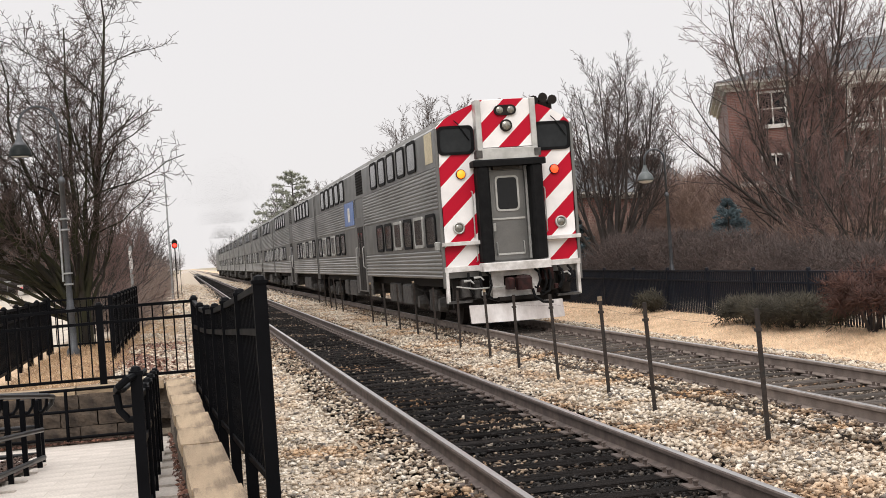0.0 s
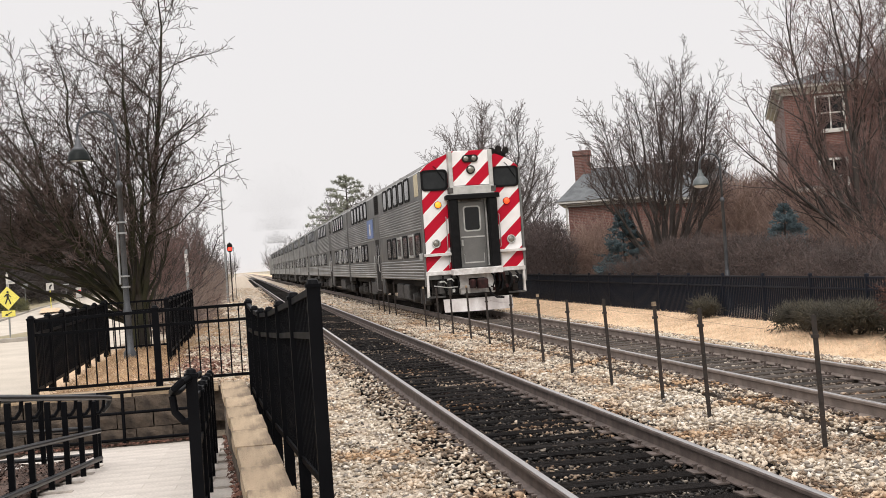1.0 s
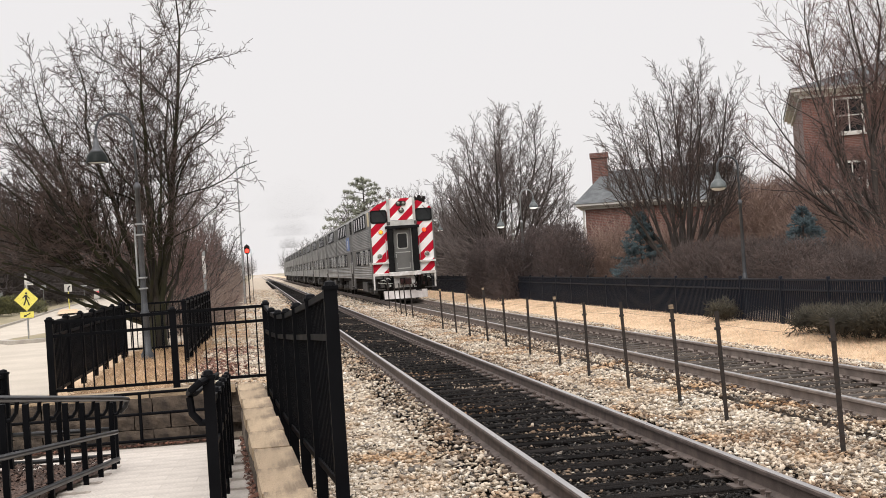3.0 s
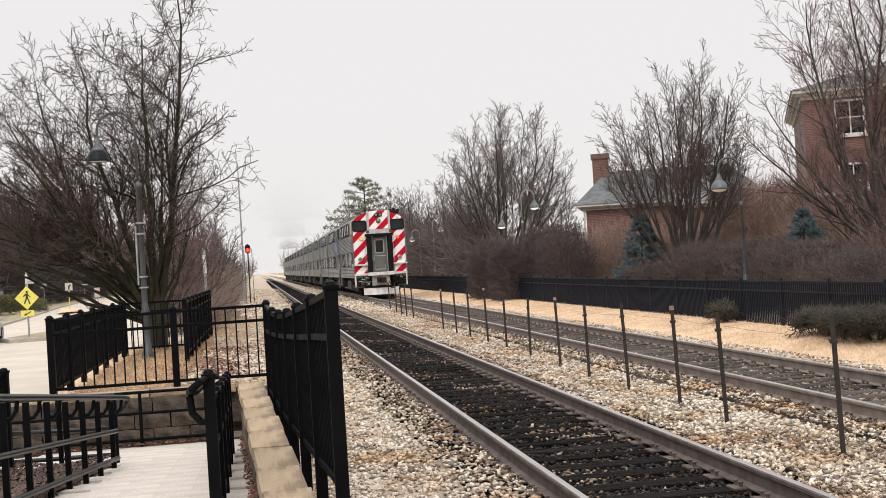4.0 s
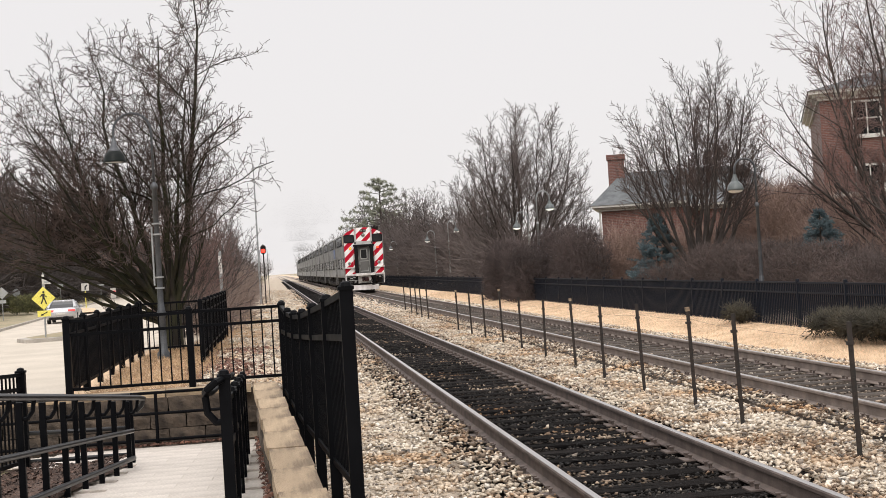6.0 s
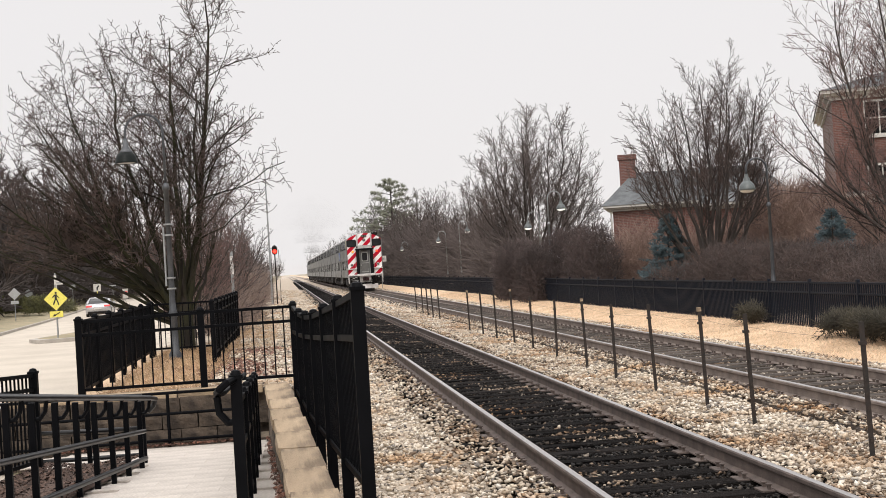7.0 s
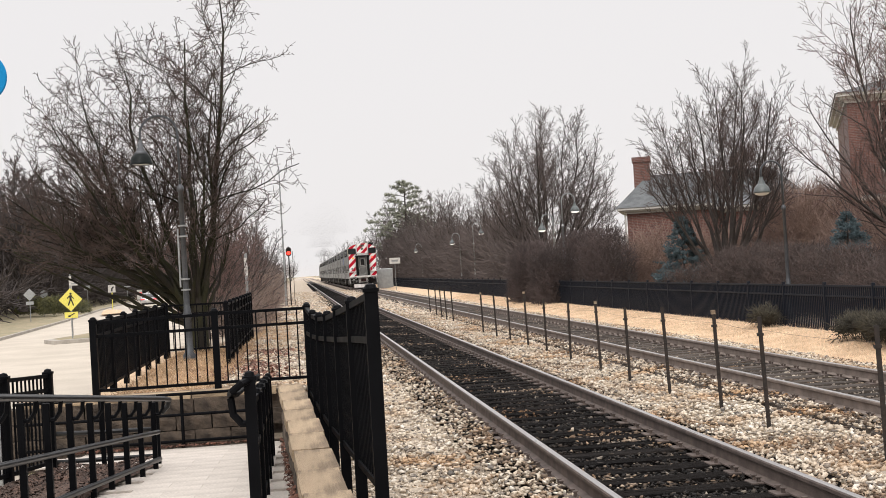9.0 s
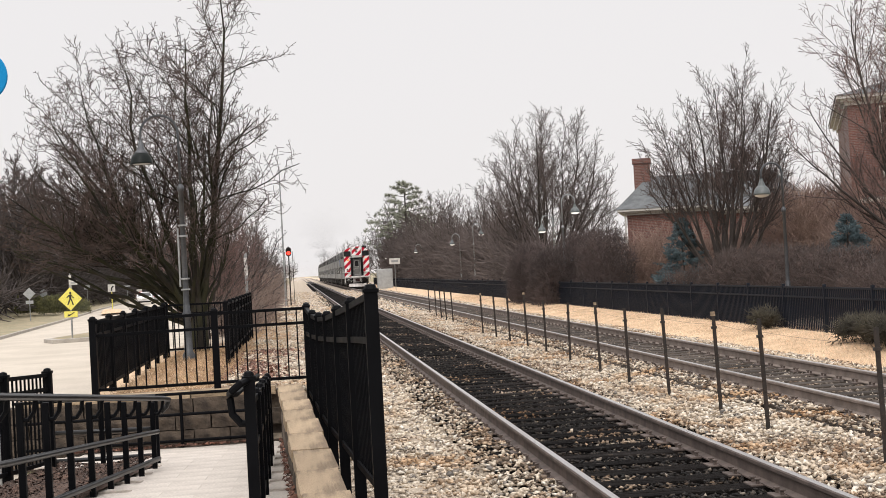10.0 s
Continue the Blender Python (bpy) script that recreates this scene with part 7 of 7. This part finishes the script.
def stones(n, place, size, material, name, seed):
    """Broken stones: eight-faced lumps knocked out of shape."""
    rng = np.random.default_rng(seed)
    P = place(rng, n)
    n = len(P)
    C = np.array([(1, 0.3, 0), (-1, -0.2, 0.2), (0.2, 1, 0), (-0.3, -1, -0.2), (0, 0.2, 1), (0.2, 0, -1)], float) * 0.66
    V = C[None] * rng.uniform(0.6, 1.15, (n, 6, 1)) + rng.normal(0, 0.12, (n, 6, 3))
    V = V * rng.uniform(*size, n)[:, None, None] * rng.uniform(0.5, 1.2, (n, 1, 3))
    q = rng.normal(0, 1, (n, 4))
    q /= np.linalg.norm(q, axis=1, keepdims=True)
    w, x, y, z = q.T
    R = np.stack([np.stack([1 - 2 * (y * y + z * z), 2 * (x * y - z * w), 2 * (x * z + y * w)], 1), np.stack([2 * (x * y + z * w), 1 - 2 * (x * x + z * z), 2 * (y * z - x * w)], 1), np.stack([2 * (x * z - y * w), 2 * (y * z + x * w), 1 - 2 * (x * x + y * y)], 1)], 1)
    V = np.einsum("nij,nkj->nki", R, V) * np.array([1.12, 1.12, 0.72]) + P[:, None]
    F = np.array([(0, 2, 4), (2, 1, 4), (1, 3, 4), (3, 0, 4), (2, 0, 5), (1, 2, 5), (3, 1, 5), (0, 3, 5)])
    return arrays_mesh(name, V.reshape(-1, 3), (np.arange(n)[:, None, None] * 6 + F[None]).reshape(-1, 3), material)


def depth(rng, n, y0, y1, power=1.7):
    return y0 + (y1 - y0) * rng.uniform(0, 1, n) ** power


def outside_rails(rng, n, stained=False):
    y = depth(rng, n, 6.2, 58, 1.85)
    x = np.where(y > 16.9, rng.uniform(-1.1, 9.4, n), rng.uniform(0.25, 9.4, n))
    c1, c2 = TRACKS["near"] + GAUGE / 2, TRACKS["far"] + GAUGE / 2
    keep = (np.abs(x - c1) > 0.80) & (np.abs(x - c2) > 0.80) & ((np.abs(x - TRACKS["near"]) > 0.08) & (np.abs(x - TRACKS["near"] - GAUGE) > 0.08))
    tie = (np.abs(x - c1) < 1.30) | (np.abs(x - c2) < 1.30)
    keep &= ~tie | (rng.uniform(0, 1, n) < np.where(np.minimum(np.abs(x - c1), np.abs(x - c2)) > 0.98, 1.0, 0.85))
    near_rail = np.minimum(np.abs(x - c1), np.abs(x - c2)) + rng.normal(0, 0.12, n) + 0.12 * np.sin(y * 1.3)
    patch = np.sin(y * 0.83 + x) * np.sin(y * 0.37 + 2 * x) > 0.55
    keep &= (((near_rail < 1.28) | patch & (x > 4)) & (rng.uniform(0, 1, n) < 0.7)) == stained
    x, y = x[keep], y[keep]
    mound = 0.05 * np.exp(-((x - 4.9) / 0.8) ** 2) + 0.052 * ((np.minimum(np.abs(x - c1), np.abs(x - c2)) < 1.34))
    return np.stack([x, y, ground_height(x, y) + 0.022 + mound - 0.022 * (x < 1.45) * (np.sin(y * 1.1 + 3 * x) > -0.3) + rng.uniform(-0.02, 0.02, len(x))], 1)


def far_ballast(rng, n):
    y = depth(rng, n, 54, 150, 1.5)
    x = rng.uniform(-0.9, 9.4, n)
    c1, c2 = TRACKS["near"] + GAUGE / 2, TRACKS["far"] + GAUGE / 2
    keep = (np.abs(x - c1) > 0.9) & (np.abs(x - c2) > 0.9)
    x, y = x[keep], y[keep]
    return np.stack([x, y, ground_height(x, y) + 0.03 + rng.uniform(-0.02, 0.03, len(x))], 1)


def in_cribs(rng, n, which="near"):
    y = depth(rng, n, 5.5, 55)
    c = TRACKS[which] + GAUGE / 2
    x = c + rng.uniform(-0.68, 0.68, n)
    f = (y / TIE) % 1
    keep = (f > 0.2) & (f < 0.8) | (rng.uniform(0, 1, n) < 0.10 + 0.09 * np.sin(y * 0.9 + x))
    return np.stack([x, y, np.full(n, -0.027 if which == "near" else -0.030) + rng.uniform(-0.02, 0.018, n)], 1)[keep]


tagged(new("ballast", stones(140000, outside_rails, (0.030, 0.067), M_STONE, "ballast", 1)), "pale crushed limestone ballast", "ballast", kind="stuff")
tagged(new("ballast", stones(112000, lambda rng, n: outside_rails(rng, n, True), (0.026, 0.058), M_STAINEDSTONE, "ballast", 1)), "rust-stained brown ballast beside the rails", "ballast", kind="stuff")
tagged(new("ballast", stones(24000, far_ballast, (0.07, 0.15), M_STONE, "ballast", 4)), "pale crushed limestone ballast farther along the line", "ballast", kind="stuff")
tagged(new("ballast", stones(46000, in_cribs, (0.018, 0.048), M_DARKSTONE, "ballast", 2)), "oil-darkened ballast between the sleepers", "ballast", kind="stuff")
def pale_patches(rng, n):
    """Fresh pale stone spilt here and there between the rails of the near track."""
    y = depth(rng, n, 6, 50)
    x = TRACKS["near"] + GAUGE / 2 + rng.uniform(-0.66, 0.66, n)
    f = (y / TIE) % 1
    keep = (f > 0.22) & (f < 0.78) & (np.sin(y * 1.7 + 2.2 * x) * np.sin(y * 0.61 - x) + rng.normal(0, 0.25, n) > 0.55)
    return np.stack([x, y, np.full(n, -0.01) + rng.uniform(-0.02, 0.015, n)], 1)[keep]


tagged(new("ballast", stones(16000, pale_patches, (0.02, 0.05), M_STAINEDSTONE, "ballast", 8)), "paler stones spilt between the sleepers", "ballast", kind="stuff")
tagged(new("ballast", stones(18000, lambda rng, n: in_cribs(rng, n, "far"), (0.024, 0.058), M_BROWNSTONE, "ballast", 3)), "brown fouled ballast between the sleepers", "ballast", kind="stuff")


def sleepers():
    rng = random.Random(6)
    shapes = []
    for k in range(6):
        g = Geo().box(-1.29, 1.29, -0.115, 0.115, -0.17, 0.0, 0.012)
        g.v = [(x + rng.uniform(-0.012, 0.012), y + rng.uniform(-0.01, 0.01), z + rng.uniform(-0.006, 0.006)) for x, y, z in g.v]
        me = g.mesh("sleeper")
        me.materials.append(M_TIE)
        worn = me.copy()
        worn.materials[0] = M_TIE_WORN
        shapes.append({"near": me, "far": worn})
    plate = Geo().box(-0.17, 0.17, -0.095, 0.095, -0.005, 0.012, 0.004)
    for dx, dy in ((-0.1, 0.06), (0.1, -0.06), (-0.1, -0.05), (0.1, 0.05)):
        plate.box(dx - 0.012, dx + 0.012, dy - 0.012, dy + 0.012, 0.01, 0.05)
        plate.box(dx - 0.02, dx + 0.02, dy - 0.02, dy + 0.02, 0.045, 0.055)
    for name, x in TRACKS.items():
        bed = thing("track_bed", pose(x + GAUGE / 2, 0, 0), "row of dark creosoted timber sleepers", "sleepers", "sleepers of the two tracks")
        far, plates = Geo(), Geo()
        tagged(part("crib_fill", Geo().box(-0.72, 0.72, -14.0, 420, -0.2, -0.045), M_DARKSTONE if name == "near" else M_BROWNSTONE, bed, "fouled ballast fill"), kind="stuff")
        for k in range(-26, 560):
            y = TIE * k
            if k < 220:
                ob = new("sleeper", shapes[rng.randrange(6)][name])
                ob.parent = bed
                ob.matrix_basis = pose(rng.uniform(-0.03, 0.03), y + rng.uniform(-0.02, 0.02), -0.004, 0, rng.uniform(-0.25, 0.25), rng.uniform(-0.7, 0.7))
            else:
                far.box(-1.29, 1.29, y - 0.115, y + 0.115, -0.17, -0.004)
            if k < 110:
                for s in (-1, 1):
                    n = len(plates.v)
                    plates.v += [(vx + s * GAUGE / 2, vy + y, vz) for vx, vy, vz in plate.v]
                    plates.f += [tuple(i + n for i in q) for q in plate.f]
        tagged(part("sleeper", far, M_TIE if name == "near" else M_TIE_WORN, bed), kind="stuff")
        tagged(part("tie_plate", plates, M_RAIL, bed, "rusty tie plates and spikes"), kind="stuff")


sleepers()


# ---- exhaust smoke and mist: clouds of fine flecks ----
def flecks(n, centre, radii, size, material, name, seed):
    rng = np.random.default_rng(seed)
    q = rng.normal(0, 1, (n, 3))
    q = q[np.linalg.norm(q, axis=1) < 2.1]
    P = np.array(centre) + q * np.array(radii)
    P = P[P[:, 2] > 0.3]
    n = len(P)
    V = P[:, None] + rng.normal(0, 1, (n, 3, 3)) * rng.uniform(0.5, 1.2, (n, 1, 1)) * size
    return arrays_mesh(name, V.reshape(-1, 3), np.arange(n * 3).reshape(n, 3), material)


SMOKE = []
for k, (dy, dz, r, n) in enumerate(((6, 6.4, 1.3, 60000), (-2, 8.6, 2.4, 60000), (-13, 11.5, 4.0, 70000))):
    puff = new("smoke_puff", flecks(n, (0, 0, 0), (r, r * 1.3, r), 0.013, M_SMOKE, "smoke_puff", 50 + k))
    SMOKE.append((tagged(puff, "thin grey diesel exhaust over the locomotive", "smoke", kind="stuff"), dy, dz))
tagged(new("mist", flecks(45000, (0, 430, 2.5), (25, 40, 2.2), 0.045, M_MIST, "mist", 61)), "pale mist closing the distance over the line", "mist", kind="stuff")


def motions():
    for k, car in enumerate(train):
        walk(car, [(t, pose(TRAIN_X, y + 26.25 * k, RAILZ)) for t, y in END_Y])
    for puff, dy, dz in SMOKE:
        walk(puff, [(t, pose(TRAIN_X, y + 26.25 * 7 + 8 + dy, dz)) for t, y in END_Y])
    walk(silver_car, [(t, pose(x, y, -0.40, 0, 0, 3.3)) for t, x, y in SILVER])
    walk(white_car, [(t, pose(x, y, -0.40, 0, 0, 3.3)) for t, x, y in WHITE])


motions()
